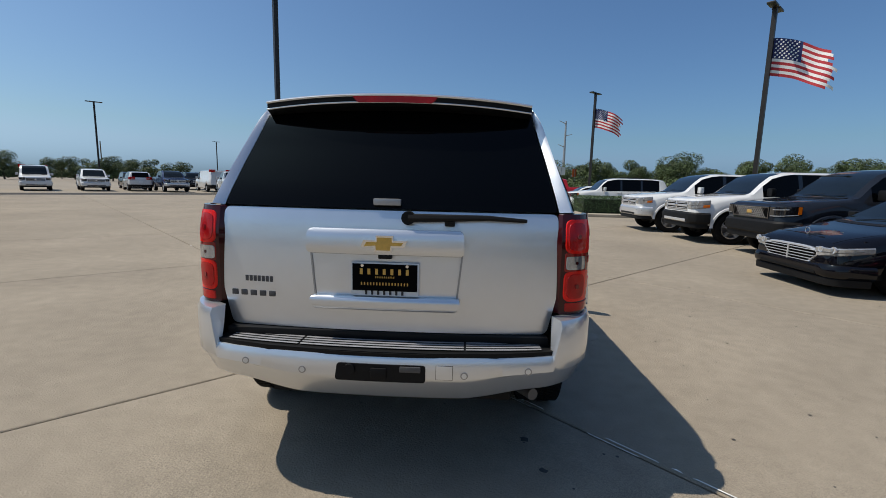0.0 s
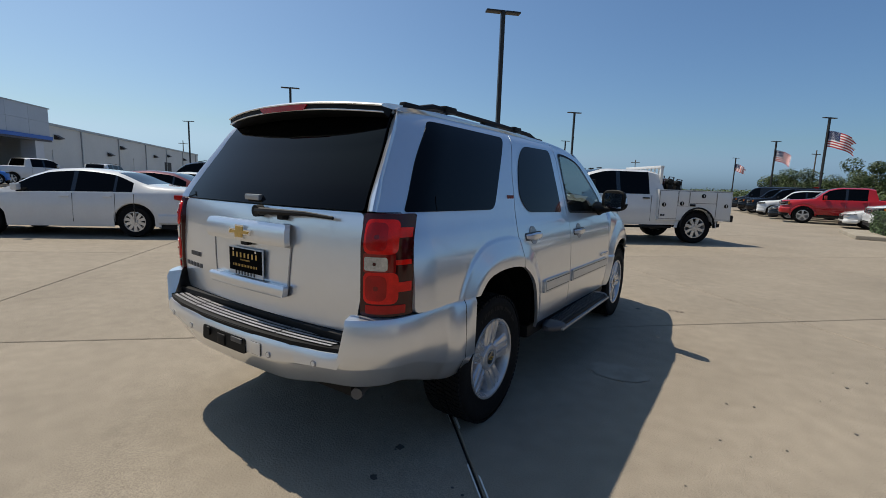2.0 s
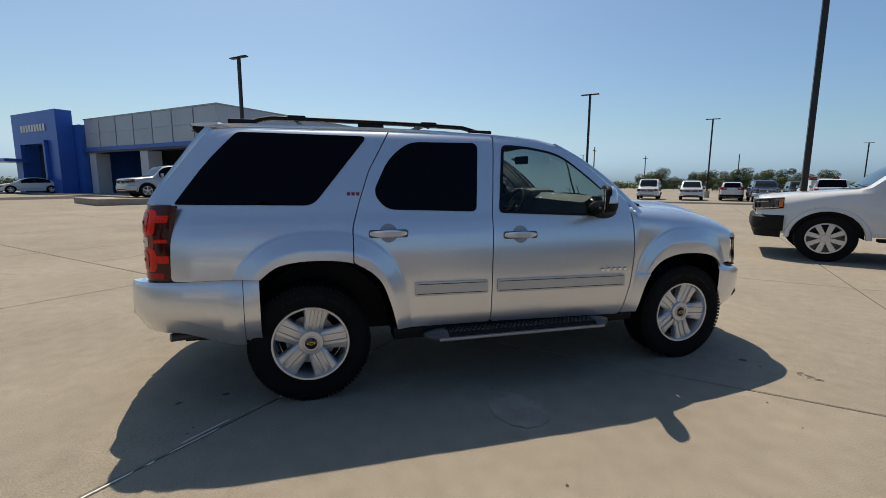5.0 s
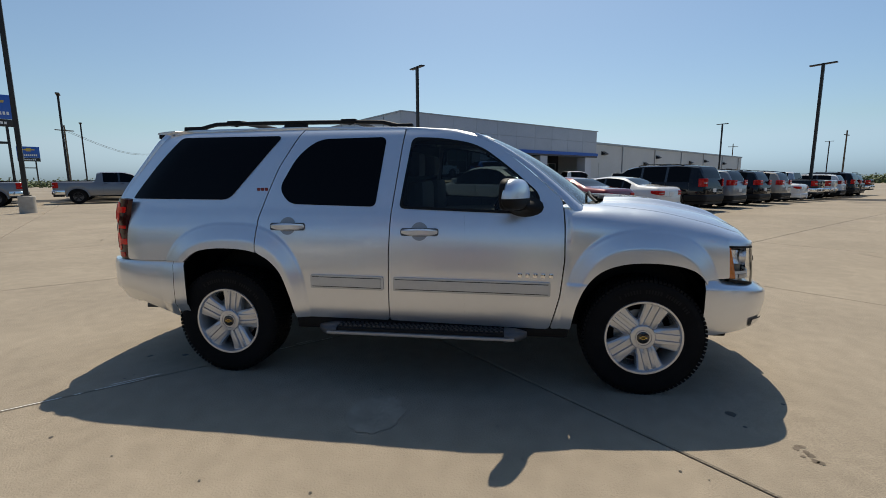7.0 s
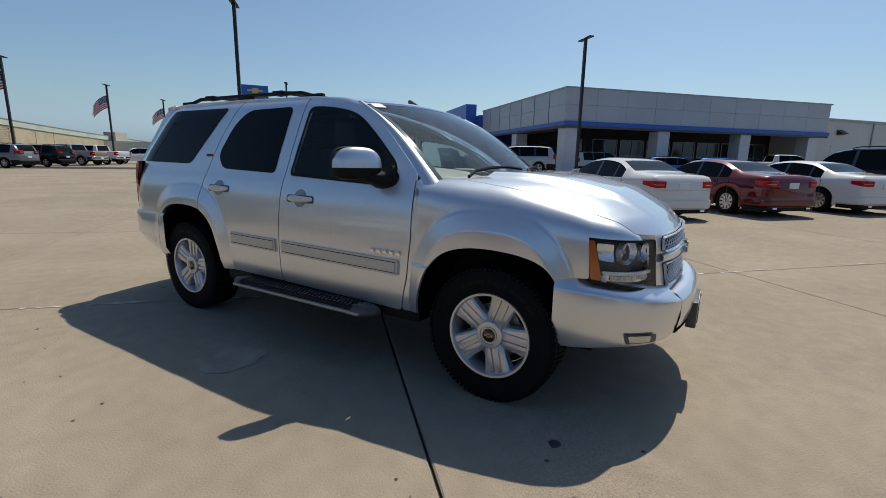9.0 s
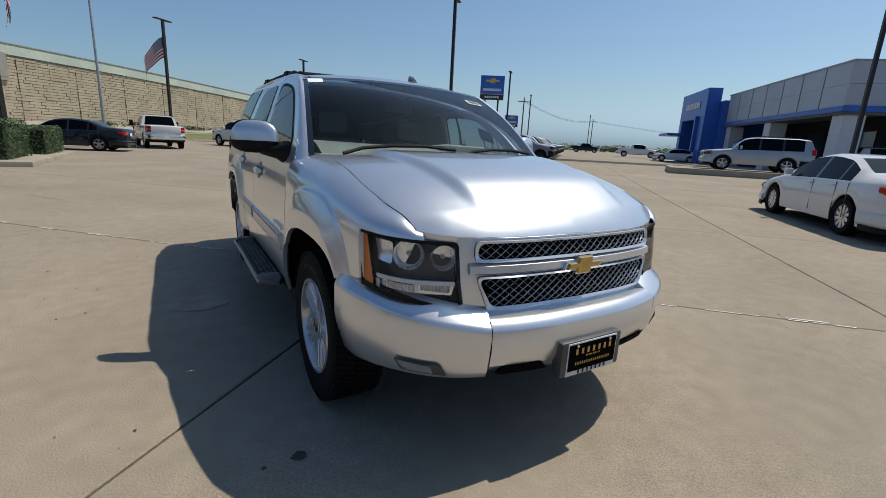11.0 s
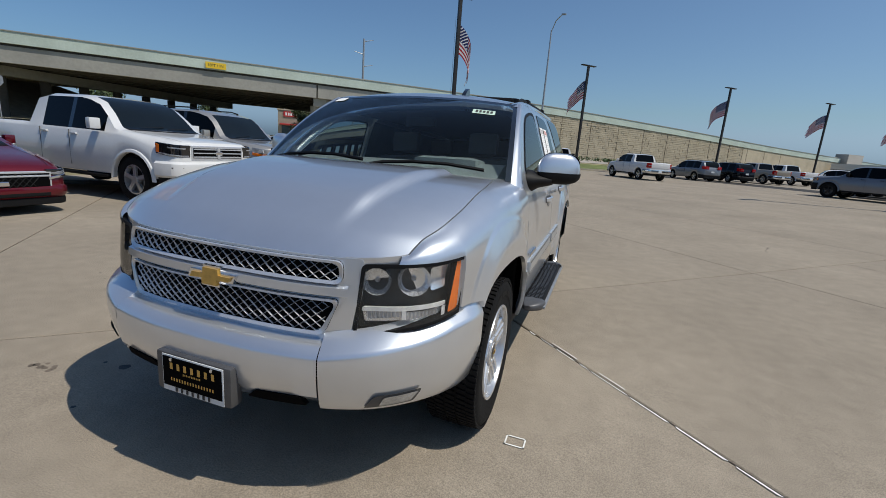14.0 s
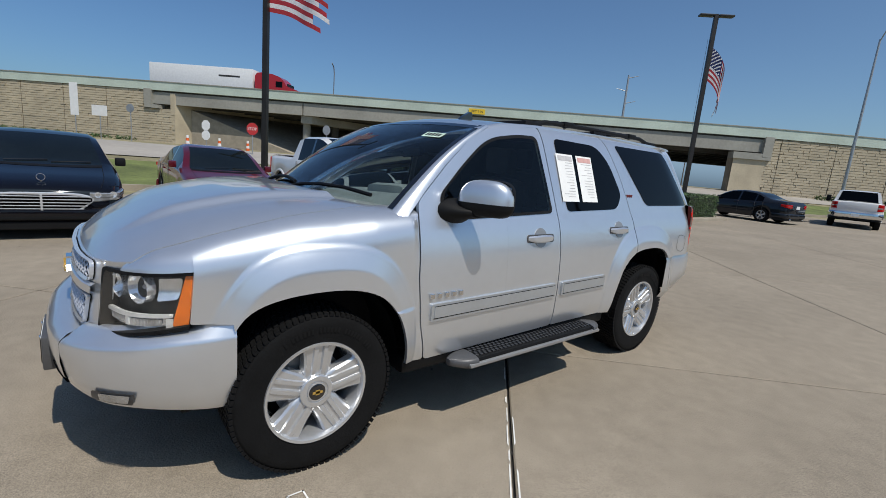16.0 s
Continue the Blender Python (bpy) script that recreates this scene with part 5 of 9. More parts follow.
# ---- lamp poles and flags ----
def lamp_pole(x, y, flag=0.0, turn=45.0, h=9.2, base=True, label=""):
    z = ground_z(x, y)
    ob = thing("lamp_post", pose(x, y, z, 0, 0, turn), label or ("dark bronze lot light pole flying a flag" if flag else "dark bronze lot light pole on a concrete base"), "lamp post", "lot light poles")
    bm = bmesh.new()
    add_lathe(bm, [(.30, -.05), (.30, .72), (.27, .76)], 24, "z")
    part("base", bm, M["base_conc"], ob)
    bm = bmesh.new()
    b0 = .085
    vs = [(-b0, -b0), (b0, -b0), (b0, b0), (-b0, b0)]
    add_prism(bm, vs, "z", .76, h)
    part("pole", bm, M["pole"], ob)
    part("base_plate", boxed(-.17, .17, -.17, .17, .755, .80, .01), M["pole"], ob)
    for s in (1, -1):
        bm = bmesh.new()
        x0, x1 = sorted((s * .09, s * .75))
        add_box(bm, x0, x1, -.16, .16, h - .10, h - .02, .025)
        part("lamp_head", bm, M["pole"], ob)
    return ob


def flag_cloth(x, y, z, turn, seed, droop=0.0, size=1.0):
    """A flag flown from a pole: stripes and canton, rippled by the wind, with a frayed fly."""
    rng = random.Random(seed)
    n, rows_n = 26, 13
    Lf, Hf = 2.6 * size, 1.55 * size
    fray = [rng.uniform(.80, 1.0) for _ in range(rows_n)]
    ob = thing("flag", pose(x, y, z, 0, 0, turn), "faded frayed national flag with stripes and a star field", "flag", "flags on the light poles")
    ph = rng.uniform(0, 6)
    drop = math.radians(droop)

    def place(u, v):
        s = u * Lf
        wave = .22 * size * (u ** .7) * math.sin(5.5 * u + ph + 1.2 * v) + .05 * size * u * math.sin(13 * u + 2 * v + ph)
        a = drop * (.35 + .65 * u)
        return Vector((s * math.cos(a) * .96, wave, -v * Hf - s * math.sin(a) * .9 + .05 * math.sin(9 * u + ph) * u))

    cols = {"red": [], "white": [], "blue": []}
    for r in range(rows_n):
        lim = n * fray[r]
        for c in range(n):
            if c > lim:
                continue
            v0, v1, u0, u1 = r / rows_n, (r + 1) / rows_n, c / n, min((c + 1), lim) / n
            key = "blue" if r < 7 and c < n * .4 else ("red" if r % 2 == 0 else "white")
            cols[key].append((place(u0, v0), place(u1, v0), place(u1, v1), place(u0, v1)))
    for key, quads in cols.items():
        bm = bmesh.new()
        for q in quads:
            bm.faces.new([bm.verts.new(p) for p in q])
        bmesh.ops.remove_doubles(bm, verts=bm.verts, dist=.002)
        o = part({"red": "red_stripes", "white": "white_stripes", "blue": "canton"}[key], bm, M["flag_" + key], ob, smooth=80)
    bm = bmesh.new()
    for i in range(9):
        for j in range(6 if i % 2 == 0 else 5):
            u = (.4 * (j + (.55 if i % 2 == 0 else 1.05)) / 6.1)
            v = (i + .75) / 9.5 * 7 / 13
            for off in (.012, -.012):
                c = place(u, v) + Vector((0, off, 0))
                d = .038 * size
                bm.faces.new([bm.verts.new(c + Vector((d * math.cos(k * 1.2566 + .3), 0, d * math.sin(k * 1.2566 + .3)))) for k in range(5)])
    tagged(part("stars", bm, M["flag_white"], ob, smooth=0), kind="stuff")
    bm = bmesh.new()
    add_tube(bm, [(-.06, 0, .25), (-.06, 0, -Hf - 2.2)], .008, 5)
    part("halyard", bm, M["galv"], ob)
    return ob


WIND = heading(0, 1) - 25
for x, y, f in ((-28.6, -6.0, 0), (-13.05, -20.45, 0), (-31.6, 21.6, 0), (-40.0, 43.6, 0), (-7.5, 14.3, 0), (-14.0, 43.1, 0), (-24.6, 70.4, 0), (-55, 94, 0), (-33.0, -40.3, 0), (-51.5, -57.8, 0), (-92, -81, 0), (-102, 66, 0), (-66, 30, 0),
                (13.2, 16.6, 1), (10.9, 35.2, 1), (7.5, 55.4, 1), (4.0, 78.7, 1), (-2.0, 115.0, 1), (13.9, -2.9, 1), (7.1, -20.8, 1), (1.4, -39.6, 1), (-12.0, -51.2, 1), (-24.4, -62.1, 1), (-36, -71.8, 1), (-61, -98, 1), (-77, -115, 1)):
    lamp_pole(x, y, f, h=8.8 if (x, y) == (-7.5, 14.3) else 9.2)
    if f:
        far_flag = y < -30
        flag_cloth(x + .12, y, ground_z(x, y) + 7.9, -32 if y > 10 else (-38 if y < -30 else 207), int(x * 7 + y), 27 if y > 10 else ((48 if y < -30 else 74) if y < -10 else 22), .95 if y < -10 else (1.0 if y > 0 else 1.2))
tall = thing("highway_light", pose(7.5, -57, ground_z(7.5, -57)), "tall galvanised highway light mast", "lamp post")
bm = bmesh.new()
add_tube(bm, [(0, 0, 0), (0, 0, 8), (0, 0, 16.0)], .16, 10, .08)
part("pole", bm, M["galv"], tall)
bm = bmesh.new()
add_tube(bm, [(0, 0, 15.8), (-.5, .6, 16.9), (-1.3, 1.5, 17.4)], .05, 8)
part("arm", bm, M["galv"], tall)
part("lamp_head", boxed(-1.75, -1.2, 1.35, 1.65, 17.3, 17.45, .03), M["galv"], tall)
for x, y in ((47, -30), (36, -120)):
    o = thing("highway_light", pose(x + 20, y, 7.5), "small highway light on the overpass deck", "lamp post")
    bm = bmesh.new()
    add_tube(bm, [(0, 0, -.6), (0, 0, 6.5), (-.4, .3, 7.4), (-1.2, 1.0, 7.8)], .08, 8)
    part("pole", bm, M["galv"], o)
for x, y, h in ((73.7, -126, 32), (31, 142.8, 21.5)):
    o = thing("transmission_pole", pose(x, y, 0), "tall steel transmission pole with side arms", "utility pole")
    bm = bmesh.new()
    add_tube(bm, [(0, 0, 0), (0, 0, h)], .55, 10, .25)
    part("pole", bm, M["galv"], o)
    for k, z in enumerate((h - .8, h - 4.5, h - 8.0)):
        s = 1 if k % 2 else -1
        bm = bmesh.new()
        add_tube(bm, [(0, 0, z), (s * 2.4, s * 1.6, z + .7)], .14, 6, .07)
        part("arm", bm, M["galv"], o)
for x, y, h in ((-60, 120, 10), (-95, 110, 10), (-30, 150, 11), (-130, 60, 11), (-62, -72, 11), (-120, -105, 11), (-88, 60, 10), (12, 120, 11), (-110, 92, 10), (55, -130, 11), (70, -150, 11), (62, -118, 11), (48, -160, 12)):
    o = thing("utility_pole", pose(x, y, 0, 0, 0, 40 + x), "wooden utility pole with a crossarm", "utility pole", "distant utility poles")
    bm = bmesh.new()
    add_tube(bm, [(0, 0, 0), (0, 0, h)], .16, 8, .11)
    part("pole", bm, M["bark"], o)
    part("crossarm", boxed(-1.3, 1.3, -.06, .06, h - .9, h - .75), M["bark"], o)
wire_pts = [(-62, -72, 10.4), (-120, -105, 10.4), (-260, -120, 11)]
for dz in (0, .25):
    bm = bmesh.new()
    line = []
    for (ax, ay, az), (bx, by, bz) in zip(wire_pts, wire_pts[1:]):
        for k in range(13):
            t = k / 12
            line.append((ax + (bx - ax) * t, ay + (by - ay) * t, az + (bz - az) * t - 1.6 * math.sin(math.pi * t) - dz))
    add_tube(bm, line, .03, 4)
    tagged(part("power_line", bm, M["pole"]), "thin overhead power line between wooden poles", "cable")


# ---- pylon signs ----
def pylon(x, y, yaw, w, z0, z1, label):
    g = ground_z(x, y)
    o = thing("pylon_sign", pose(x, y, g, 0, 0, yaw), label, "sign", "dealership pylon signs")
    part("board", boxed(-w / 2, w / 2, -.25, .25, z0 + (z1 - z0) * .24, z1, .05), M["blue"], o)
    part("name_board", boxed(-w / 2, w / 2, -.25, .25, z0, z0 + (z1 - z0) * .23, .05), M["ink"], o)
    for sx in (-1, 1):
        part("leg", boxed(sx * w * .28 - w * .035, sx * w * .28 + w * .035, -.2, .2, -2, z0), M["pole"], o)
    part("brace", boxed(-w * .28, w * .28, -.08, .08, z0 * .72, z0 * .76), M["pole"], o)
    bm = bmesh.new()
    s = w * .30
    zc = z0 + (z1 - z0) * .78
    add_prism(bm, [(-s, zc - .10 * s), (-.35 * s, zc - .10 * s), (-.35 * s, zc - .3 * s), (.35 * s, zc - .3 * s), (.35 * s, zc - .10 * s), (.92 * s, zc - .10 * s), (s, zc + .14 * s), (.42 * s, zc + .14 * s), (.42 * s, zc + .34 * s), (-.28 * s, zc + .34 * s), (-.28 * s, zc + .14 * s), (-.92 * s, zc + .14 * s)], "y", -.31, -.26)
    part("emblem", bm, M["gold"], o)
    letter_bars(9, w * .78, w * .10, M["white"], o, Matrix.Translation((0, -.27, z0 + (z1 - z0) * .42)))
    letter_bars(7, w * .62, w * .075, M["white"], o, Matrix.Translation((0, -.27, z0 + (z1 - z0) * .115)))
    return o


pylon(-92.5, -125.3, heading(.585, .811) + 180, 7.9, 15.2, 22.9, "tall blue dealership pylon sign with a gold emblem")
pylon(-179.5, -222.4, heading(.6, .8) + 180, 8.0, 11.6, 18.4, "smaller distant blue dealership pylon sign")

# ---- road signs and traffic drums ----
def road_sign(x, y, h, mat_, w, hh, label, sides=4):
    z = ground_z(x, y)
    o = thing("road_sign", pose(x, y, z, 0, 0, heading(-OV_N.x, -OV_N.y) + 180), label, "road sign")
    bm = bmesh.new()
    add_tube(bm, [(0, 0, 0), (0, 0, h)], .035, 6)
    part("post", bm, M["galv"], o)
    bm = bmesh.new()
    if sides == 2:
        add_prism(bm, [(0, h - hh * 1.4), (w * .7, h - hh * .7), (0, h), (-w * .7, h - hh * .7)], "y", -.05, -.035)
    elif sides == 4:
        add_box(bm, -w / 2, w / 2, -.05, -.035, h - hh, h)
    else:
        add_prism(bm, [(w / 2 * math.cos(2 * math.pi * (k + .5) / sides), h - hh / 2 + hh / 2 * math.sin(2 * math.pi * (k + .5) / sides)) for k in range(sides)], "y", -.05, -.035)
    part("plate", bm, mat_, o)
    return o


def on_bearing(az, d):
    a = radians(az)
    return -2.8 - math.sin(a) * d, 2.3 + math.cos(a) * d


for az, d, h, m_, w, hh, label, n in ((-90.1, 44, 3.9, M["white"], .65, 2.3, "tall white road sign seen from behind", 4), (-92.0, 46, 2.6, M["white"], 1.3, .8, "small white road sign panel", 4), (-94.5, 46, 3.0, M["galv"], .7, .7, "grey back of a round road sign", 8),
                                     (-101.3, 42, 2.2, M["white"], .75, .85, "pair of white octagonal sign backs on one post", 8), (-106.0, 36, 2.25, M["red_sign"], .9, .9, "red octagonal stop sign", 8), (-114.2, 44, 2.9, M["galv"], .75, .9, "grey back of a stop sign", 8)):
    sx, sy = on_bearing(az, d)
    o = road_sign(sx, sy, h, m_, w, hh, label, n)
    if n == 8 and m_ is M["white"]:
        bm = bmesh.new()
        add_prism(bm, [(.375 * math.cos(math.pi * (k + .5) / 4), h - 1.2 + .40 * math.sin(math.pi * (k + .5) / 4)) for k in range(8)], "y", -.05, -.035)
        part("plate", bm, m_, o)
    if n == 8 and m_ is M["red_sign"]:
        text_part("lettering", "STOP", .30, M["white"], o, Matrix.Translation((0, -.055, h - .45)) @ pose(0, 0, 0, 90, 0, 0), .003)
ped = road_sign(31.6, -42.5, 4.05 - ground_z(31.6, -42.5), M["yellow"], .80, .80, "yellow diamond warning sign", 2)
for az, d in ((-99.5, 41), (-102.6, 43), (-105.5, 45), (-151, 46), (-128, 43)):
    sx, sy = on_bearing(az, d)
    o = thing("traffic_drum", pose(sx, sy, ground_z(sx, sy)), "orange and white construction drum", "traffic drum", "construction drums")
    for k in range(4):
        bm = bmesh.new()
        add_lathe(bm, [(.17 - .022 * k, .22 * k), (.155 - .022 * k, .22 * k + .22)], 16, "z")
        part("band", bm, M["orange"] if k % 2 == 0 else M["white"], o)
osx, osy = 20.5, 82.0
o = road_sign(osx, osy, 4.0, M["orange"], 1.5, 1.5, "orange diamond roadworks sign", 4)
o = road_sign(17.0, 77.0, 4.6, M["white"], 2.6, 1.4, "white back of a highway sign")


# ---- freight truck on the overpass ----
tz = 8.0
semi_m = Matrix.Translation(ov(34, 8, 0)) @ pose(0, 0, 0, 0, 0, heading(-OV_U.x, -OV_U.y))
semi = thing("freight_truck", semi_m @ pose(0, 0, 7.98), "red tractor with a long white box trailer on the overpass", "truck")
part("trailer", boxed(-1.3, 1.3, -16.2, -0.5, 1.1, 4.5, .05), M["white"], semi)
part("trailer_lettering", boxed(1.301, 1.306, -5.6, -2.4, 3.2, 3.45), M["ink"], semi)
bm = bmesh.new()
add_prism(bm, [(-.2, .9), (6.4, .9), (6.6, 1.3), (6.5, 1.8), (6.0, 2.1), (4.9, 2.3), (4.4, 2.7), (4.0, 3.3), (3.4, 3.75), (2.4, 4.05), (1.0, 4.2), (.1, 4.1), (-.2, 3.7)], "x", -1.2, 1.2)
part("cab", bm, M["p_truck"], semi)
part("side_window", boxed(1.201, 1.21, 2.9, 3.9, 2.3, 3.1), M["tint"], semi)
part("windshield", boxed(-1.1, 1.1, 4.55, 4.62, 2.5, 2.9), M["tint"], semi)
for y in (-15, -13.7, -.1, 1.2, 5.4):
    for x in (-1.0, 1.0):
        bm = bmesh.new()
        add_lathe(bm, [(.5, -.15), (.5, .15)], 16, "x", (x, y, .5))
        part("wheel", bm, M["rubber"], semi)


# ---- planting ----
def leaf_cloud(bm, centre, radii, count, size, rng, flat=0.0):
    """Many small folded leaves on and within an uneven ball."""
    for _ in range(count):
        d = Vector((rng.gauss(0, 1), rng.gauss(0, 1), rng.gauss(0, 1))).normalized()
        k = rng.uniform(.72, 1.05)
        p = Vector(centre) + Vector((d.x * radii[0] * k, d.y * radii[1] * k, d.z * radii[2] * k))
        n = (d + Vector((rng.uniform(-.7, .7), rng.uniform(-.7, .7), rng.uniform(-.3, .9)))).normalized()
        a = n.orthogonal().normalized() * size * rng.uniform(.6, 1.3)
        b = n.cross(a).normalized() * size * rng.uniform(.4, .8)
        v = [bm.verts.new(p + q) for q in (-a, b * .9, a, -b * .9)]
        bm.faces.new(v)


def hedge(x0, x1, y0, y1, h, label, seed):
    rng = random.Random(seed)
    cx, cy = (x0 + x1) / 2, (y0 + y1) / 2
    z = ground_z(cx, cy) + .13
    ob = thing("hedge", pose(0, 0, 0), label, "hedge", "clipped hedges on kerbed islands")
    core = bmesh.new()
    add_box(core, x0 + .08, x1 - .08, y0 + .08, y1 - .08, z, z + h - .1)
    part("core", core, mat_core, ob)
    bm = bmesh.new()
    area = 2 * (x1 - x0 + y1 - y0) * h + (x1 - x0) * (y1 - y0)
    for _ in range(int(area * 420)):
        face = rng.random() * area
        if face < (x1 - x0) * (y1 - y0):
            p, d = Vector((rng.uniform(x0, x1), rng.uniform(y0, y1), z + h)), Vector((0, 0, 1))
        else:
            u = rng.uniform(0, 2 * (x1 - x0 + y1 - y0))
            zz = z + rng.uniform(.02, h)
            a, b = x1 - x0, y1 - y0
            if u < a:
                p, d = Vector((x0 + u, y0, zz)), Vector((0, -1, 0))
            elif u < a + b:
                p, d = Vector((x1, y0 + u - a, zz)), Vector((1, 0, 0))
            elif u < 2 * a + b:
                p, d = Vector((x0 + u - a - b, y1, zz)), Vector((0, 1, 0))
            else:
                p, d = Vector((x0, y0 + u - 2 * a - b, zz)), Vector((-1, 0, 0))
        bulge = .07 * noise.noise(p * 2.2) + rng.uniform(-.06, .05)
        p = p + d * bulge
        n = (d + Vector((rng.uniform(-.9, .9), rng.uniform(-.9, .9), rng.uniform(-.5, .9)))).normalized()
        s = rng.uniform(.022, .04)
        a2 = n.orthogonal().normalized() * s
        b2 = n.cross(a2).normalized() * s * .6
        bm.faces.new([bm.verts.new(p + q) for q in (-a2, b2, a2, -b2)])
    tagged(part("foliage", bm, M["leaf"], ob, smooth=0), kind="stuff")
    return ob


mat_core = mat("hedge_core", (0.012, 0.02, 0.008), 0.9, noise_amt=.3, scale=3)
for x0, x1, y0, y1 in ((5.0, 13.2, -20.8, -13.6), (5.2, 13.0, 17.0, 20.8)):
    bm = bmesh.new()
    z = ground_z((x0 + x1) / 2, (y0 + y1) / 2)
    add_box(bm, x0, x1, y0, y1, z - .1, z + .14, .04)
    tagged(part("kerb_island", bm, M["kerb"]), "kerbed concrete planting island", "kerb", kind="structure")
hedge(5.6, 12.6, -16.6, -14.2, 1.15, "clipped green hedge on a kerbed island", 1)
hedge(5.3, 7.6, -20.3, -17.4, .95, "smaller clipped hedge at the island's end", 2)
hedge(6.0, 8.3, 17.8, 20.0, .78, "clipped green hedge in front of a white vehicle", 3)


def tree(x, y, h, seed, spread=.42):
    rng = random.Random(seed)
    ob = thing("tree", pose(x, y, ground_z(x, y) - .2, 0, 0, rng.uniform(0, 360)), "green broadleaf tree in the far tree line", "tree", "trees along the horizon")
    bm = bmesh.new()
    add_tube(bm, [(0, 0, 0), (.1, 0, h * .25), (0, .1, h * .5)], h * .03, 7, h * .015)
    limbs = []
    for k in range(6):
        a = rng.uniform(0, 6.28)
        d = rng.uniform(.25, 1) * spread * h
        tip = Vector((math.cos(a) * d, math.sin(a) * d, h * rng.uniform(.45, .88)))
        add_tube(bm, [(0, 0, h * rng.uniform(.2, .45)), tip * .6 + Vector((0, 0, h * .1)), tip], h * .012, 5, h * .004)
        limbs.append(tip)
    part("trunk", bm, M["bark"], ob)
    bm = bmesh.new()
    for tip in limbs + [Vector((0, 0, h * .8)), Vector((0, 0, h * .5)), Vector((h * .2, 0, h * .3)), Vector((-h * .2, h * .1, h * .3)), Vector((0, -h * .2, h * .28))]:
        rr = h * rng.uniform(.13, .22)
        leaf_cloud(bm, tip, (rr * 1.25, rr * 1.25, rr * 1.05), 420, h * .025, rng)
    tagged(part("crown", bm, M["tree_leaf"], ob, smooth=0))
    return ob


rng = random.Random(11)
for k in range(62):
    az = -2.5 - 44 * (k + rng.uniform(-.3, .3)) / 62
    d = rng.uniform(88, 120)
    a = radians(az)
    if k % 11 != 5:
        tree(1 - math.sin(a) * d, -4 + math.cos(a) * d, rng.uniform(3.2, 5.6) + (2.2 if k % 7 == 3 else 0), 100 + k, .5)
bm = bmesh.new()
for k in range(150):
    az = radians(-2.5 - 45 * (k + rng.uniform(-.4, .4)) / 150)
    d = rng.uniform(84, 96)
    p = Vector((1 - math.sin(az) * d, -4 + math.cos(az) * d, 0))
    leaf_cloud(bm, p + Vector((0, 0, ground_z(p.x, p.y) + .6)), (1.7, 1.7, rng.uniform(.8, 1.9)), 190, .22, rng)
tagged(part("thicket", bm, M["tree_leaf"], smooth=0), "low green thicket under the far tree line", "bushes", kind="stuff")
for k in range(16):
    az = 33 + 16 * k / 16
    d = rng.uniform(120, 170)
    a = radians(az)
    tree(-math.sin(a) * d, -4 + math.cos(a) * d, rng.uniform(3.5, 6.5), 200 + k, .6)
for az, d, h in ((26, 95, 6.0), (-117, 120, 8), (-123, 105, 8), (-142.3, 92, 6.2), (-152, 150, 6), (-133, 130, 9)):
    a = radians(az)
    tree(-2 - math.sin(a) * d, 2 + math.cos(a) * d, h, int(300 + az), .4)
bm = bmesh.new()
rng = random.Random(21)
for k in range(900):
    az = radians(rng.uniform(-8, 60)) if k % 3 else radians(rng.uniform(100, 170))
    d = rng.uniform(190, 330) if k % 3 else rng.uniform(150, 300)
    p = Vector((-math.sin(az) * d, math.cos(az) * d, 1.0))
    leaf_cloud(bm, p, (5, 5, rng.uniform(1.6, 2.6)), 60, .5, rng)
woods = part("far_woods", bm, M["tree_leaf"], smooth=0)
tagged(woods, "dark band of distant woods on the horizon", "woods", kind="stuff")
bm = bmesh.new()
for k in range(260):
    w = rng.uniform(46, 100) if k % 2 else rng.uniform(-100, -38)
    p = ov(w, rng.uniform(-3.5, -.5), ov_base(w) + .25)
    leaf_cloud(bm, p, (.5, .5, .35), 26, .13, rng)
tagged(part("weeds", bm, M["leaf"], smooth=0), "scrubby weeds along the foot of the block wall", "weeds", kind="stuff")
# ---- the silver sport utility vehicle ----
M["silver"] = mat("silver_metallic_paint", (0.71, 0.735, 0.77), 0.29, 0.76, noise_amt=0.02, scale=1.2, coat=1.0)
M["silver_dull"] = mat("satin_silver_trim", (0.34, 0.34, 0.345), 0.42, 0.55, noise_amt=0.05, scale=3, coat=0.3)
M["badge_red"] = mat("dull_red_enamel", (0.20, 0.03, 0.03), 0.3, 0.3, noise_amt=0.2, scale=40)
M["print_grey"] = mat("faint_print", (0.50, 0.49, 0.49), 0.8, noise_amt=0.1, scale=30)
M["print_red"] = mat("faint_red_print", (0.62, 0.36, 0.33), 0.8, noise_amt=0.1, scale=30)
M["moulding"] = mat("silver_moulding_paint", (0.50, 0.52, 0.535), 0.38, 0.6, noise_amt=0.04, scale=3, coat=0.4)
M["green_paper"] = mat("pale_green_label", (0.56, 0.72, 0.60), 0.6, noise_amt=0.05, scale=20)
M["door_glass"] = clear_glass("door_glass", (0.085, 0.11, 0.105), coat=0.6)
M["screen_glass"] = clear_glass("windshield_glass", (0.50, 0.62, 0.60), coat=0.6)
M["screen_glass"].node_tree.nodes["Principled BSDF"].inputs["Coat IOR"].default_value = 1.42
M["screen_glass"].node_tree.nodes["Principled BSDF"].inputs["Transmission Weight"].default_value = 0.995
M["lens"] = clear_glass("lamp_cover", (0.93, 0.94, 0.94), coat=0.35)
M["lens"].node_tree.nodes["Principled BSDF"].inputs["Transmission Weight"].default_value = 0.985
M["lamp_inner"] = mat("lamp_bezel", (0.030, 0.029, 0.027), 0.4, noise_amt=0.3, scale=14)
M["lamp_chrome"] = mat("lamp_reflector", (0.80, 0.81, 0.82), 0.22, 0.75, noise_amt=0.12, scale=30)
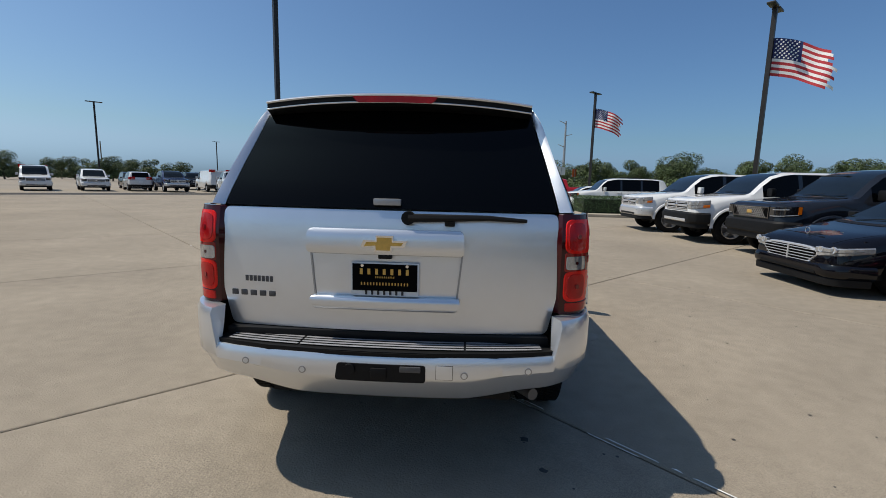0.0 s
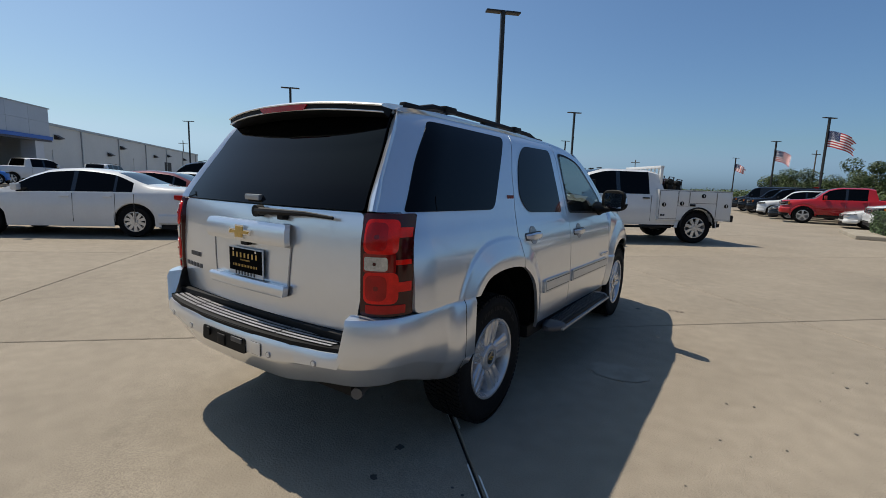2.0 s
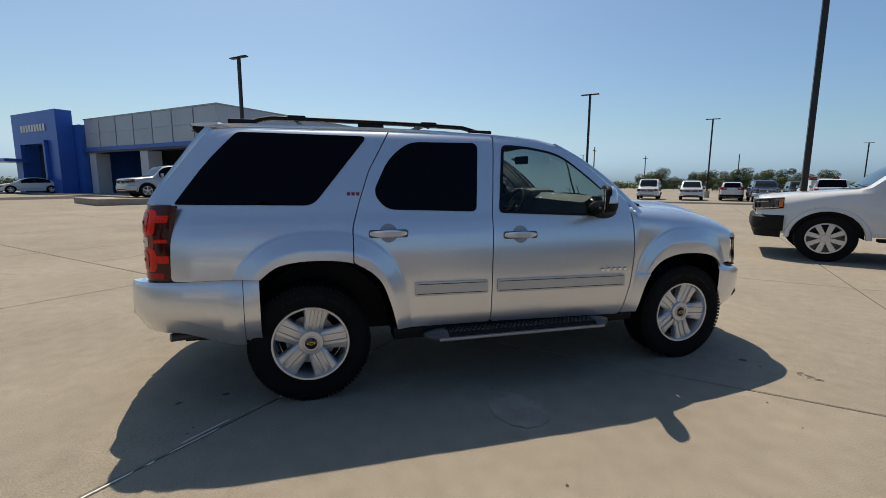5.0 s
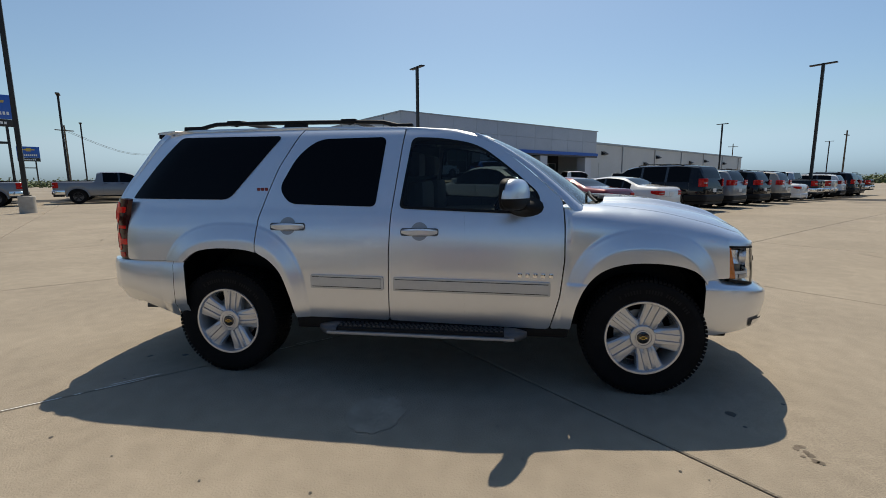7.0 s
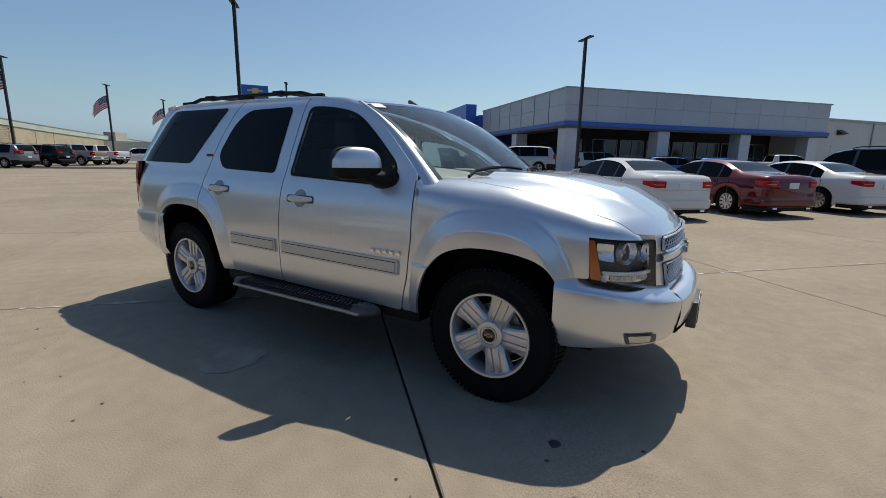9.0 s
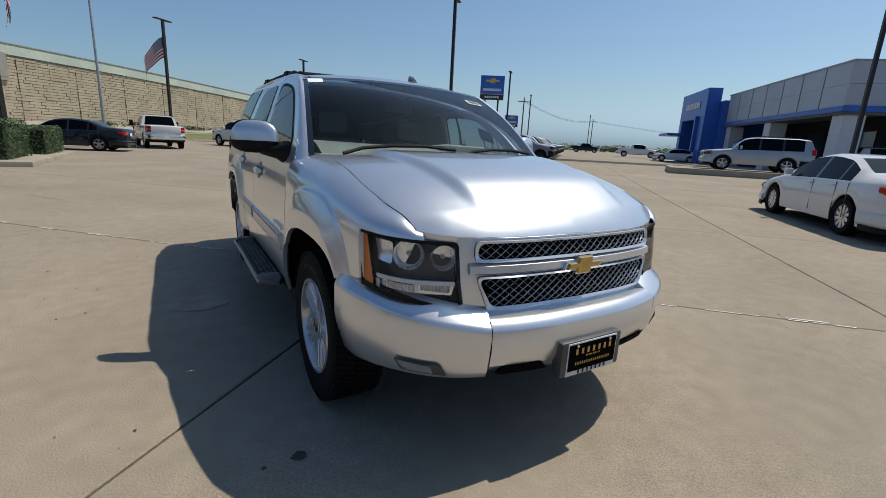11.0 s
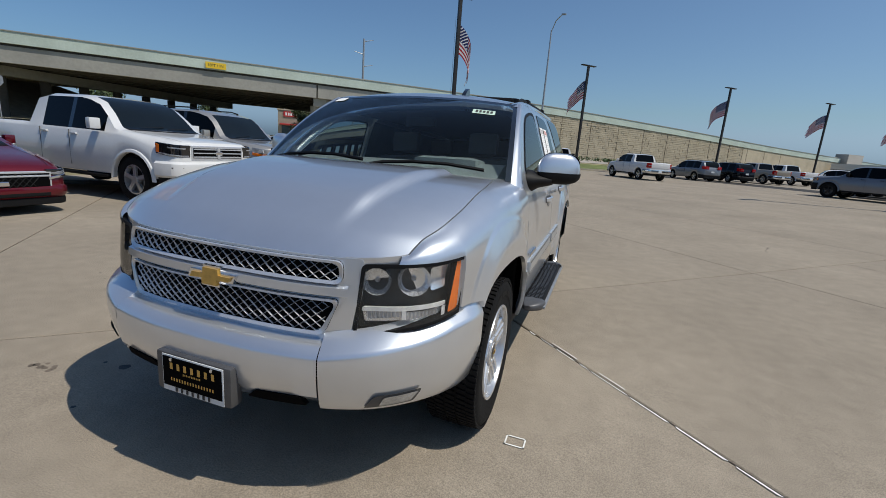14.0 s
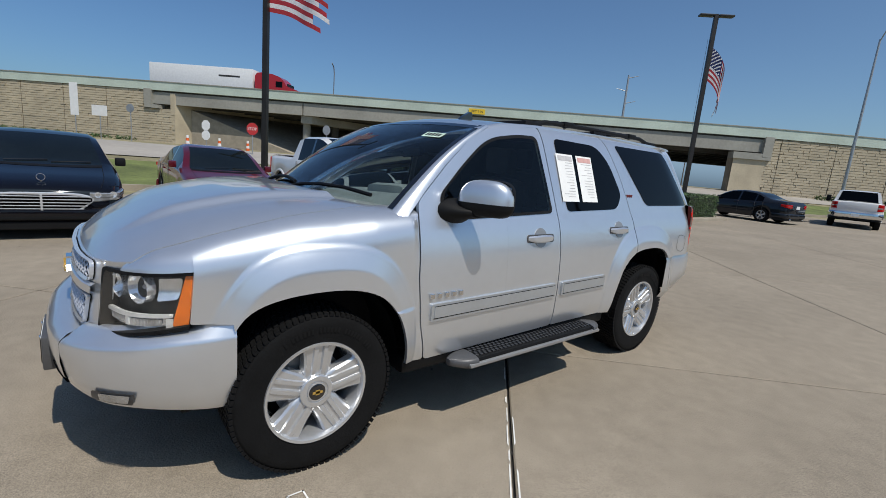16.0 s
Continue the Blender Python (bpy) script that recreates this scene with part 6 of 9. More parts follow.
M["lamp_bar"] = mat("pale_lamp_bar", (0.62, 0.62, 0.61), 0.3, 0.3, noise_amt=0.1, scale=30)
M["fabric"] = mat("grey_leather", (0.07, 0.07, 0.072), 0.6, noise_amt=0.15, scale=6, bump=0.2)
M["dash"] = mat("dashboard_vinyl", (0.15, 0.175, 0.175), 0.6, noise_amt=0.12, scale=8, bump=0.2)
M["headliner"] = mat("headliner", (0.06, 0.06, 0.058), 0.9, noise_amt=0.08, scale=5)
M["step_rib"] = mat("step_rib", (0.045, 0.045, 0.048), 0.45, 0.3, noise_amt=0.15, scale=12)
M["end_grey"] = mat("grey_end_cap", (0.09, 0.09, 0.093), 0.45, 0.3, noise_amt=0.15, scale=10)
M["rib_light"] = mat("worn_step_rib", (0.30, 0.30, 0.31), 0.45, 0.2, noise_amt=0.15, scale=12)
M["red_clear"] = mat("bright_red_lens", (0.76, 0.012, 0.008), 0.14, coat=0.25, spec=0.2, noise_amt=0.2, scale=18)
M["lamp_deep"] = mat("deep_red_lens", (0.24, 0.005, 0.005), 0.12, coat=0.5, spec=0.3, noise_amt=0.3, scale=16)
M["smoke"] = mat("smoked_lens", (0.045, 0.003, 0.004), 0.12, coat=0.35, spec=0.25, noise_amt=0.2, scale=18)

suv = thing("sport_utility_vehicle", Matrix.Identity(4), "silver full-size sport utility vehicle standing alone on the lot", "suv")
suv.name = "large_suv"

SIDE = [(.36, .90), (.44, .955), (.55, .978), (.75, .985), (.95, .978), (1.08, .962), (1.17, .938), (1.24, .912), (1.30, .893), (1.40, .862), (1.5, .828), (1.62, .788), (1.70, .758), (1.75, .732), (1.785, .70), (1.81, .655), (1.825, .60)]
BACK = [(.50, -2.44), (.74, -2.452), (.93, -2.458), (1.10, -2.452), (1.25, -2.438), (1.32, -2.414), (1.45, -2.332), (1.60, -2.228), (1.72, -2.15), (1.80, -2.08)]
ROOF = [(-2.14, 1.775), (-1.98, 1.805), (-1.7, 1.818), (-1.0, 1.815), (-.18, 1.797), (.18, 1.775), (.36, 1.742), (.45, 1.715)]
NOSE_LINE = [(0, 2.315), (.25, 2.305), (.45, 2.28), (.6, 2.24), (.7, 2.20), (.78, 2.165), (.86, 2.12)]
HOOD_FRONT = [(0, 2.315), (.25, 2.305), (.45, 2.28), (.6, 2.235), (.7, 2.18), (.78, 2.115)]
RISE = [(-.2, .93), (0, .984), (.025, 1.012), (.055, 1.043), (.082, 1.067), (.105, 1.083), (.14, 1.101), (.2, 1.130), (.3, 1.170), (.45, 1.211), (.65, 1.249), (.85, 1.265), (1.4, 1.269)]
TAPER = [(1.2, 1), (1.5, .985), (1.75, .96), (1.95, .925), (2.05, .90), (2.15, .87), (2.25, .84)]
SHARP = [(.95, 9), (1.15, 7.5), (1.4, 6.0), (1.75, 6.0), (2.1, 8)]
HOOD_EDGE = [(.96, .775), (1.13, .782), (1.45, .805), (1.75, .808), (1.95, .79), (2.1, .745), (2.15, .727)]
LOW_Z = .75


def crown(x, y):
    """Height of the hood's crown for a place across and along."""
    return curve_table(RISE, curve_table(NOSE_LINE, abs(x)) - y)


def top_at(x, y):
    """Height of the front body over a place in plan: a squared arch across the car."""
    n, w = curve_table(SHARP, y), .978 * curve_table(TAPER, y)
    f = min(.999, abs(x) / w)
    return LOW_Z + (crown(min(abs(x), .8), y) - LOW_Z) * (1 - f ** n) ** (1 / n)


ARCHES = ((1.45, .505, .715), (-1.40, .585, .745))


def arch_ratio(y, z, c, hy, hz):
    """1 on the outer edge of a wheel-arch flare, less inside it."""
    return (abs((y - c) / hy) ** 2.7 + max(0, (z - .38) / hz) ** 2.7) ** (1 / 2.7)


def soft_ramp(t, a, b, k):
    """Rises evenly from 0 at a to 1 at b, with rounded ends."""
    bend = lambda x: 0 if x < -k else (x if x > k else (x + k) ** 2 / (4 * k))
    return (bend(t - a) - bend(t - b)) / (b - a)


def flare(y, z):
    """How far the wheel-arch flares stand out."""
    out = 0.0
    for c, hy, hz in ARCHES:
        r = arch_ratio(y, z, c, hy, hz)
        low = smooth01(.40, .60, z)
        out += .0085 * soft_ramp(1.0 - r, 0, .014, .008) + (.026 - .002 * low) * soft_ramp(1.0 - r, .028, .150, .010)
    return out


def side_at(y, z):
    """Half-width of the body at a length and a height."""
    x = curve_table(SIDE, z)
    k = smooth01(.955, 1.0, y)
    if k > 0:
        x *= curve_table(TAPER, y)
        if z > LOW_Z:
            n, w = curve_table(SHARP, y), .978 * curve_table(TAPER, y)
            f = min(.9995, (z - LOW_Z) / (crown(.8, y) - LOW_Z))
            x = x * (1 - k) + k * w * (1 - f ** n) ** (1 / n)
    back = curve_table(BACK, z) + .055
    gap = y - back
    if gap < .30:
        t = max(0.0, 1 - gap / .30)
        x *= 1 - .10 * t ** 2 if z < 1.3 else 1 - .075 * t ** 1.6
    return x + (flare(y, z) if z < 1.2 else 0)


def shoulder(y):
    """Where the fender's side turns into its top: half-width and height."""
    n, w = curve_table(SHARP, y), .978 * curve_table(TAPER, y)
    g = .5 ** (1 / n)
    return w * g, LOW_Z + (crown(.8, y) - LOW_Z) * g


def fender_at(s):
    def place(y, v):
        xs, zs = shoulder(y)
        if v <= zs:
            return Vector((s * side_at(y, v), y, v))
        x = xs - (v - zs)
        j = smooth01(0, .04, v - zs)
        return Vector((s * (x + (side_at(y, zs) - xs) * (1 - j)), y, top_at(x, y) if j > .99 else zs + (top_at(x, y) - zs)))
    return place


def fender_rim(y):
    xs, zs = shoulder(y)
    return zs + xs - curve_table(HOOD_EDGE, y) - .003


def fillet(pts, r=.03, n=4):
    """Rounds the corners of a closed outline; a corner may carry its own radius as a third value."""
    out = []
    m = len(pts)
    for i in range(m):
        p = Vector(pts[i][:2])
        rr = pts[i][2] if len(pts[i]) > 2 else r
        a, b = Vector(pts[i - 1][:2]), Vector(pts[(i + 1) % m][:2])
        da, db = a - p, b - p
        rr = min(rr, da.length * .45, db.length * .45)
        if rr < .002:
            out.append((p.x, p.y))
            continue
        s, e = p + da.normalized() * rr, p + db.normalized() * rr
        for k in range(n + 1):
            t = k / n
            q = s * (1 - t) ** 2 + p * 2 * t * (1 - t) + e * t ** 2
            out.append((q.x, q.y))
    return out


def sheet(outline, fn, step=.05, flange=None, step_v=None, snap=None):
    """A skin over an outline in two parameters, bent by fn onto the body, with a turned-in edge."""
    bm = bmesh.new()
    vs = [bm.verts.new((u, v, 0)) for u, v in outline]
    bm.faces.new(vs)
    us, ws = [p[0] for p in outline], [p[1] for p in outline]
    for lo, hi, ax, st in ((min(us), max(us), 0, step), (min(ws), max(ws), 1, step_v or step)):
        n = int((hi - lo) / st)
        for k in range(1, n + 1):
            c = lo + (hi - lo) * k / (n + 1)
            co, no = [0, 0, 0], [0, 0, 0]
            co[ax], no[ax] = c, 1
            bmesh.ops.bisect_plane(bm, geom=bm.verts[:] + bm.edges[:] + bm.faces[:], dist=1e-5, plane_co=co, plane_no=no)
    for v in bm.verts:
        v.co = fn(*snap(v.co.x, v.co.y)) if snap else fn(v.co.x, v.co.y)
    if flange is not None:
        edges = [e for e in bm.edges if e.is_boundary]
        ex = bmesh.ops.extrude_edge_only(bm, edges=edges)
        for g in ex["geom"]:
            if isinstance(g, bmesh.types.BMVert):
                g.co = g.co + (flange(g.co) if callable(flange) else Vector(flange))
    return bm


def on_side(s, lift=0.0):
    return lambda y, z: Vector((s * (side_at(y, z) + lift), y, z))


def rear_at(x, z, lift=0.0):
    return Vector((x, curve_table(BACK, z) + .048 * (abs(x) / .78) ** 2.2 - lift, z))


def flowing(pts, n=5):
    """More points along a smooth line through the given ones."""
    out = []
    for i in range(len(pts) - 1):
        a, b, c, d = (Vector(pts[max(0, min(len(pts) - 1, i + k))]) for k in (-1, 0, 1, 2))
        for k in range(n):
            t = k / n
            q = .5 * (2 * b + (c - a) * t + (2 * a - 5 * b + 4 * c - d) * t * t + (3 * b - a - 3 * c + d) * t ** 3)
            out.append((q.x, q.y))
    return out + [tuple(pts[-1])]


arch_f = [(1.0, .44), (1.03, .60), (1.09, .74), (1.2, .845), (1.38, .892), (1.62, .882), (1.78, .825), (1.86, .70), (1.885, .56)]
arch_r = [(-.905, .455), (-.955, .65), (-1.03, .815), (-1.19, .925)]
arch_rb = [(-1.20, .928), (-1.43, .95), (-1.64, .925), (-1.755, .845)]
rear_arch = flowing(arch_r[:3] + [(-1.19, .923)] + arch_rb[1:], 5)
front_arch = [w for w in flowing(arch_f, 5) if w[0] < 1.838]
door_f = [(-.222, .45, .02), (.865, .425, .03), (.925, .66), (.95, .90), (.948, 1.13), (.938, 1.285, .03), (.875, 1.345, .02), (.715, 1.49), (.54, 1.63), (.39, 1.712), (.20, 1.757), (-.135, 1.785, .02), (-.205, 1.2), (-.218, .87)]
door_r = [(-.229, .45, .02), (-.225, .87), (-.212, 1.2), (-.143, 1.786, .02), (-.90, 1.80, .02), (-1.06, 1.52), (-1.135, 1.31), (-1.182, 1.15), (-1.186, .928, .01)] + [(y, z, .0) for y, z in reversed(rear_arch[:15])]
quarter = [(y, z, .0) for y, z in rear_arch[15:]] + [(-1.80, .848), (-2.253, .848), (-2.243, 1.30, .01), (-2.368, 1.302, .005), (-2.282, 1.45), (-2.175, 1.60), (-2.093, 1.715), (-2.03, 1.792, .03), (-.907, 1.804, .02), (-1.067, 1.52), (-1.142, 1.31), (-1.190, 1.15), (-1.193, .932)]
fender = [(1.0, .44, 0)] + [(y, z, .0) for y, z in front_arch[1:]] + [(1.84, .785, 0), (1.985, .79, .01), (1.968, 1.000, 0), (1.968, fender_rim(1.968), 0)] + [(y, fender_rim(y), 0) for y in (1.95, 1.9, 1.8, 1.7, 1.6, 1.5, 1.4, 1.3, 1.2, 1.12, 1.05, .98)] + [(.945, 1.29, 0), (.957, 1.13), (.958, .90), (.933, .66), (.875, .43, .02)]
win_f = [(-.155, 1.232, .04), (.66, 1.198, .03), (.80, 1.285, .03), (.775, 1.345, .03), (.60, 1.50, .2), (.38, 1.668, .15), (.10, 1.715, .1), (-.085, 1.722, .05)]
win_r = [(-.325, 1.243, .04), (-.96, 1.262, .12), (-1.045, 1.37, .1), (-.93, 1.60, .12), (-.78, 1.722, .12), (-.27, 1.728, .05)]
win_q = [(-1.43, 1.292, .06), (-2.235, 1.302, .02), (-2.06, 1.56, .1), (-1.885, 1.755, .03), (-1.06, 1.752, .05)]
def with_hole(outer, hole, y):
    """One outline with an opening in it, joined by a hairline slit at y below the opening."""
    def cut(loop, upward):
        for i in range(len(loop)):
            (ya, za), (yb, zb) = loop[i], loop[(i + 1) % len(loop)]
            if ya < y < yb and (za + zb) / 2 < upward:
                return i, za + (zb - za) * (y - ya) / (yb - ya)
    i, zo = cut(outer, .6)
    j, zi = cut(hole, 1.3)
    inner = hole[j + 1:] + hole[:j + 1]
    return outer[:i + 1] + [(y - .0002, zo), (y - .0002, zi)] + inner[::-1] + [(y + .0002, zi), (y + .0002, zo)] + outer[i + 1:]


win_loop = fillet(win_f, .05, 6)
win_mid = (.30, 1.44)
smaller = lambda k: [(win_mid[0] + (y - win_mid[0]) * (1 - k), win_mid[1] + (z - win_mid[1]) * (1 - k * 1.6)) for y, z in win_loop]
for s in (1, -1):
    inward = lambda co, s=s: Vector((-s * .022, 0, 0))
    fd = part("front_door", sheet(with_hole(fillet(door_f, .03), smaller(.02), .30), on_side(s), .045, inward), M["silver"], suv)
    rd = part("rear_door", sheet(fillet(door_r, .03), on_side(s), .0098, inward), M["silver"], suv)
    part("quarter_panel", sheet(fillet(quarter, .03), on_side(s), .0098, inward), M["silver"], suv)
    part("front_fender", sheet(fillet(fender, .02), fender_at(s), .0092, lambda co, s=s: Vector((0, 0, -.020)) if co.z > .99 and abs(co.x) < .84 else Vector((-s * .022, 0, 0))), M["silver"], suv)
    for host, outline, nm in ((fd, win_f, "side_window"), (rd, win_r, "side_window"), (suv, win_q, "quarter_window")):
        part(nm, sheet(fillet(outline, .05, 6), on_side(s, .0045), .06, lambda co, s=s: Vector((-s * .006, 0, 0))), M["door_glass"] if host is fd else M["tint"], host, "smoky green door glass" if host is fd else "black privacy glass")
    bm = bmesh.new()
    ring = [(bm.verts.new(on_side(s, .0052)(*a)), bm.verts.new(on_side(s, .0052)(*b))) for a, b in zip(win_loop, smaller(.048))]
    for k in range(len(ring)):
        (a, b), (c, d) = ring[k], ring[(k + 1) % len(ring)]
        if (a.co - c.co).length > 1e-5:
            bm.faces.new((a, c, d, b))
    part("window_seal", bm, M["black"], fd)
    # Cladding strips, handles and badges.
    for host, y0, y1 in ((fd, -.188, .868), (rd, -.785, -.258)):
        za = lambda y: .772 - .018 * (y + .8) / 1.67
        outl = [(y0, za(y0) - .096), (y1, za(y1) - .096), (y1, za(y1)), (y0, za(y0))]
        mould = part("side_moulding", sheet(fillet(outl, .012), on_side(s, .014), .06, lambda co, s=s: Vector((-s * .018, 0, 0))), M["moulding"], host)
        outl = [(y0 + .018, za(y0) - .078), (y1 - .018, za(y1) - .078), (y1 - .018, za(y1) - .016), (y0 + .018, za(y0) - .016)]
        part("inset", sheet(fillet(outl, .008), on_side(s, .0172), .06, lambda co, s=s: Vector((-s * .004, 0, 0))), M["moulding"], mould)
        bm = bmesh.new()
        for a, b, c, d in ((y0 + .014, y1 - .014, -.083, -.079), (y0 + .014, y1 - .014, -.016, -.012)):
            ring = [(a, za(a) + c), (b, za(b) + c), (b, za(b) + d), (a, za(a) + d)]
            bm.faces.new([bm.verts.new(on_side(s, .0166)(y, z)) for y, z in ring])
        part("groove", bm, M["black"], mould)
    for host, yc, zc in ((fd, -.005, 1.075), (rd, -.955, 1.105)):
        bm = bmesh.new()
        cx = s * (side_at(yc, zc) + .026)
        prev = None
        for k in range(13):
            t = -1 + k / 6
            off = .030 * (1 - abs(t) ** 4)
            y = yc + t * .125
            hh = .014 + .011 * (1 - t * t)
            xo = s * (side_at(yc, zc) + .006 + off)
            ring = [bm.verts.new((xo - s * .012, y, zc - hh)), bm.verts.new((xo, y, zc - hh * .6)), bm.verts.new((xo, y, zc + hh * .6)), bm.verts.new((xo - s * .012, y, zc + hh))]
            if prev:
                for i in range(4):
                    bm.faces.new((prev[i], prev[(i + 1) % 4], ring[(i + 1) % 4], ring[i]))
            else:
                bm.faces.new(ring)
            prev = ring
        bm.faces.new(prev)
        hd = part("door_handle", bm, M["silver"], host)
        # Flat darker disc and slot carry the dish's shade in their colour.
        outl = [(yc + .060 * math.cos(a), zc + .004 + .062 * math.sin(a)) for a in [2 * math.pi * k / 20 for k in range(20)]]
        slot = [(yc - .131, zc - .026), (yc + .131, zc - .026), (yc + .131, zc + .026), (yc - .131, zc + .026)]
        part("handle_gap", sheet(fillet(slot, .02), on_side(s, .0056), .1, lambda co, s=s: Vector((-s * .006, 0, 0))), M["end_grey"], hd)
        part("handle_recess", sheet(outl, on_side(s, .0045), .2, lambda co, s=s: Vector((-s * .004, 0, 0))), M["silver_dull"], hd)
    badge = new("name_badge")
    badge.parent = fd
    for k in range(5):
        y = .655 + .05 * k
        part("letter", boxed(min(s * .985, s * .999), max(s * .985, s * .999), y, y + .028, .785, .812, .003), M["chrome"], badge)
    for k in range(3):
        y = -1.215 + .030 * k
        xx = side_at(-1.18, 1.365)
        part("trim_badge", boxed(min(s * (xx - .004), s * (xx + .006)), max(s * (xx - .004), s * (xx + .006)), y, y + .022, 1.354, 1.376, .003), M["badge_red"], suv, "small dark red trim badge")
    if s < 0:
        # Fuel door: a thin shut line round a rounded flap.
        bm = bmesh.new()
        flap = fillet([(-1.945, .90), (-2.10, .875), (-2.135, 1.02), (-1.975, 1.045)], .07, 6)
        for i in range(len(flap)):
            a, b = Vector(flap[i]), Vector(flap[(i + 1) % len(flap)])
            if (b - a).length < 1e-5:
                continue
            n = Vector((b.y - a.y, a.x - b.x)).normalized() * .0022
            bm.faces.new([bm.verts.new(on_side(s, .0012)(q.x, q.y)) for q in (a - n, b - n, b + n, a + n)])
        part("fuel_door_gap", bm, M["end_grey"], suv, "shut line of the fuel door")
    # Door mirror: an arm, a black lower shell, a painted cap and the glass.
    bm = bmesh.new()
    prev = None
    for xx, yc, hy, z0, z1 in ((.885, .70, .125, 1.165, 1.315), (.925, .70, .115, 1.17, 1.31), (.965, .685, .08, 1.20, 1.29), (1.05, .65, .06, 1.225, 1.275)):
        ring = [bm.verts.new((s * xx, yc + hy * math.cos(a), (z0 + z1) / 2 + (z1 - z0) / 2 * math.sin(a))) for a in [2 * math.pi * k / 16 for k in range(16)]]
        if prev:
            for k in range(16):
                bm.faces.new((prev[k], prev[(k + 1) % 16], ring[(k + 1) % 16], ring[k]))
        else:
            bm.faces.new(ring)
        prev = ring
    bm.faces.new(prev)
    mir = part("door_mirror", bm, M["black"], suv, smooth=60)
    power = lambda v, e: math.copysign(abs(v) ** e, v)
    for up, nm, m_, lb in ((1, "cap", M["silver"], "silver painted mirror cap"), (-1, "housing", M["black"], "")):
        bm = bmesh.new()
        prev = None
        for i in range(9):
            la = .5 * math.pi * i / 8
            ring = []
            for k in range(28):
                lo = 2 * math.pi * k / 28
                cx, cy = power(math.cos(lo), .75) * math.cos(la) ** .7, power(math.sin(lo), .7) * math.cos(la) ** .7
                ring.append(bm.verts.new((s * (1.078 + .130 * cx + (.006 if up < 0 else 0)), .630 - .062 * cx + (.062 if cy > 0 else .048) * cy, 1.305 + up * (.122 if up > 0 else .072) * math.sin(la) ** .8)))
            if prev:
                for k in range(28):
                    bm.faces.new((prev[k], prev[(k + 1) % 28], ring[(k + 1) % 28], ring[k]))
            prev = ring
        bmesh.ops.remove_doubles(bm, verts=bm.verts, dist=1e-4)
        part(nm, bm, m_, mir, lb, smooth=60)
    bm = bmesh.new()
    prev = None
    for yo, k_ in ((.028, .97), (.0, 1.03), (-.008, 1.0), (-.010, .90)):
        ring = [bm.verts.new((.128 * k_ * power(math.cos(a), .6), yo, 1.330 + .098 * k_ * power(math.sin(a), .6))) for a in [2 * math.pi * k / 28 for k in range(28)]]
        if prev:
            for k in range(28):
                bm.faces.new((prev[k], prev[(k + 1) % 28], ring[(k + 1) % 28], ring[k]))
        prev = ring
    bm.faces.new(prev)
    bmesh.ops.transform(bm, matrix=Matrix.Translation((s * 1.078, .592, 0)) @ Matrix.Rotation(-s * .445, 4, 'Z'), verts=bm.verts)
    part("bezel", bm, M["black"], mir, smooth=60)
    bm = boxed(-.098, .098, -.004, .004, 1.262, 1.400, .003)
    bmesh.ops.transform(bm, matrix=Matrix.Translation((s * 1.078, .580, 0)) @ Matrix.Rotation(-s * .445, 4, 'Z'), verts=bm.verts)
    part("mirror_glass", bm, M["chrome"], mir)
    # Running board.
    xa, xb = sorted((s * .945, s * 1.085))
    board = part("running_board", boxed(xa, xb, -.62, .62, .375, .425, .02), M["black"], suv)
    bm = bmesh.new()
    xo = s * 1.085
    add_box(bm, min(xo - s * .012, xo + s * .02), max(xo - s * .012, xo + s * .02), -.64, .64, .380, .402, .008)
    part("edge_trim", bm, M["silver_dull"], board, "bright silver edge strip")
    for yy in (-.69, .59):
        bm = bmesh.new()
        prev = None
        for k in range(9):
            f = k / 8
            y = yy + .05 + (.10 if yy > 0 else -.10) * (f - .45) * 1.5
            hw, hh = .082 * (1 - .75 * f ** 2.6), .036 * (1 - .5 * f ** 2.2)
            ring = [bm.verts.new((s * (1.018 - .02 * f ** 2) + hw * math.copysign(abs(math.cos(a)) ** .6, math.cos(a)), y, .398 + hh * math.copysign(abs(math.sin(a)) ** .6, math.sin(a)))) for a in [2 * math.pi * q / 16 for q in range(16)]]
            if prev:
                for q in range(16):
                    bm.faces.new((prev[q], prev[(q + 1) % 16], ring[(q + 1) % 16], ring[q]))
            else:
                bm.faces.new(ring)
            prev = ring
        bm.faces.new(prev)
        part("end_cap", bm, M["end_grey"], board, "rounded grey end cap", 50)
    bm = bmesh.new()
    for i in range(34):
        for j in range(4):
            x = s * (.962 + .028 * j)
            y = -.57 + .0335 * i + (.012 if j % 2 else 0)
            add_box(bm, min(x, x + s * .018), max(x, x + s * .018), y, y + .018, .4255, .432)
    tagged(part("grip", bm, M["step_rib"], board), kind="stuff")
    for yy in (-.45, 0, .45):
        part("bracket", boxed(min(s * .75, s * .97), max(s * .75, s * .97), yy, yy + .05, .34, .40), M["black"], board)
    part("rocker_panel", boxed(min(s * .80, s * .945), max(s * .80, s * .945), -.93, 1.0, .36, .46, .03), M["black"], suv)

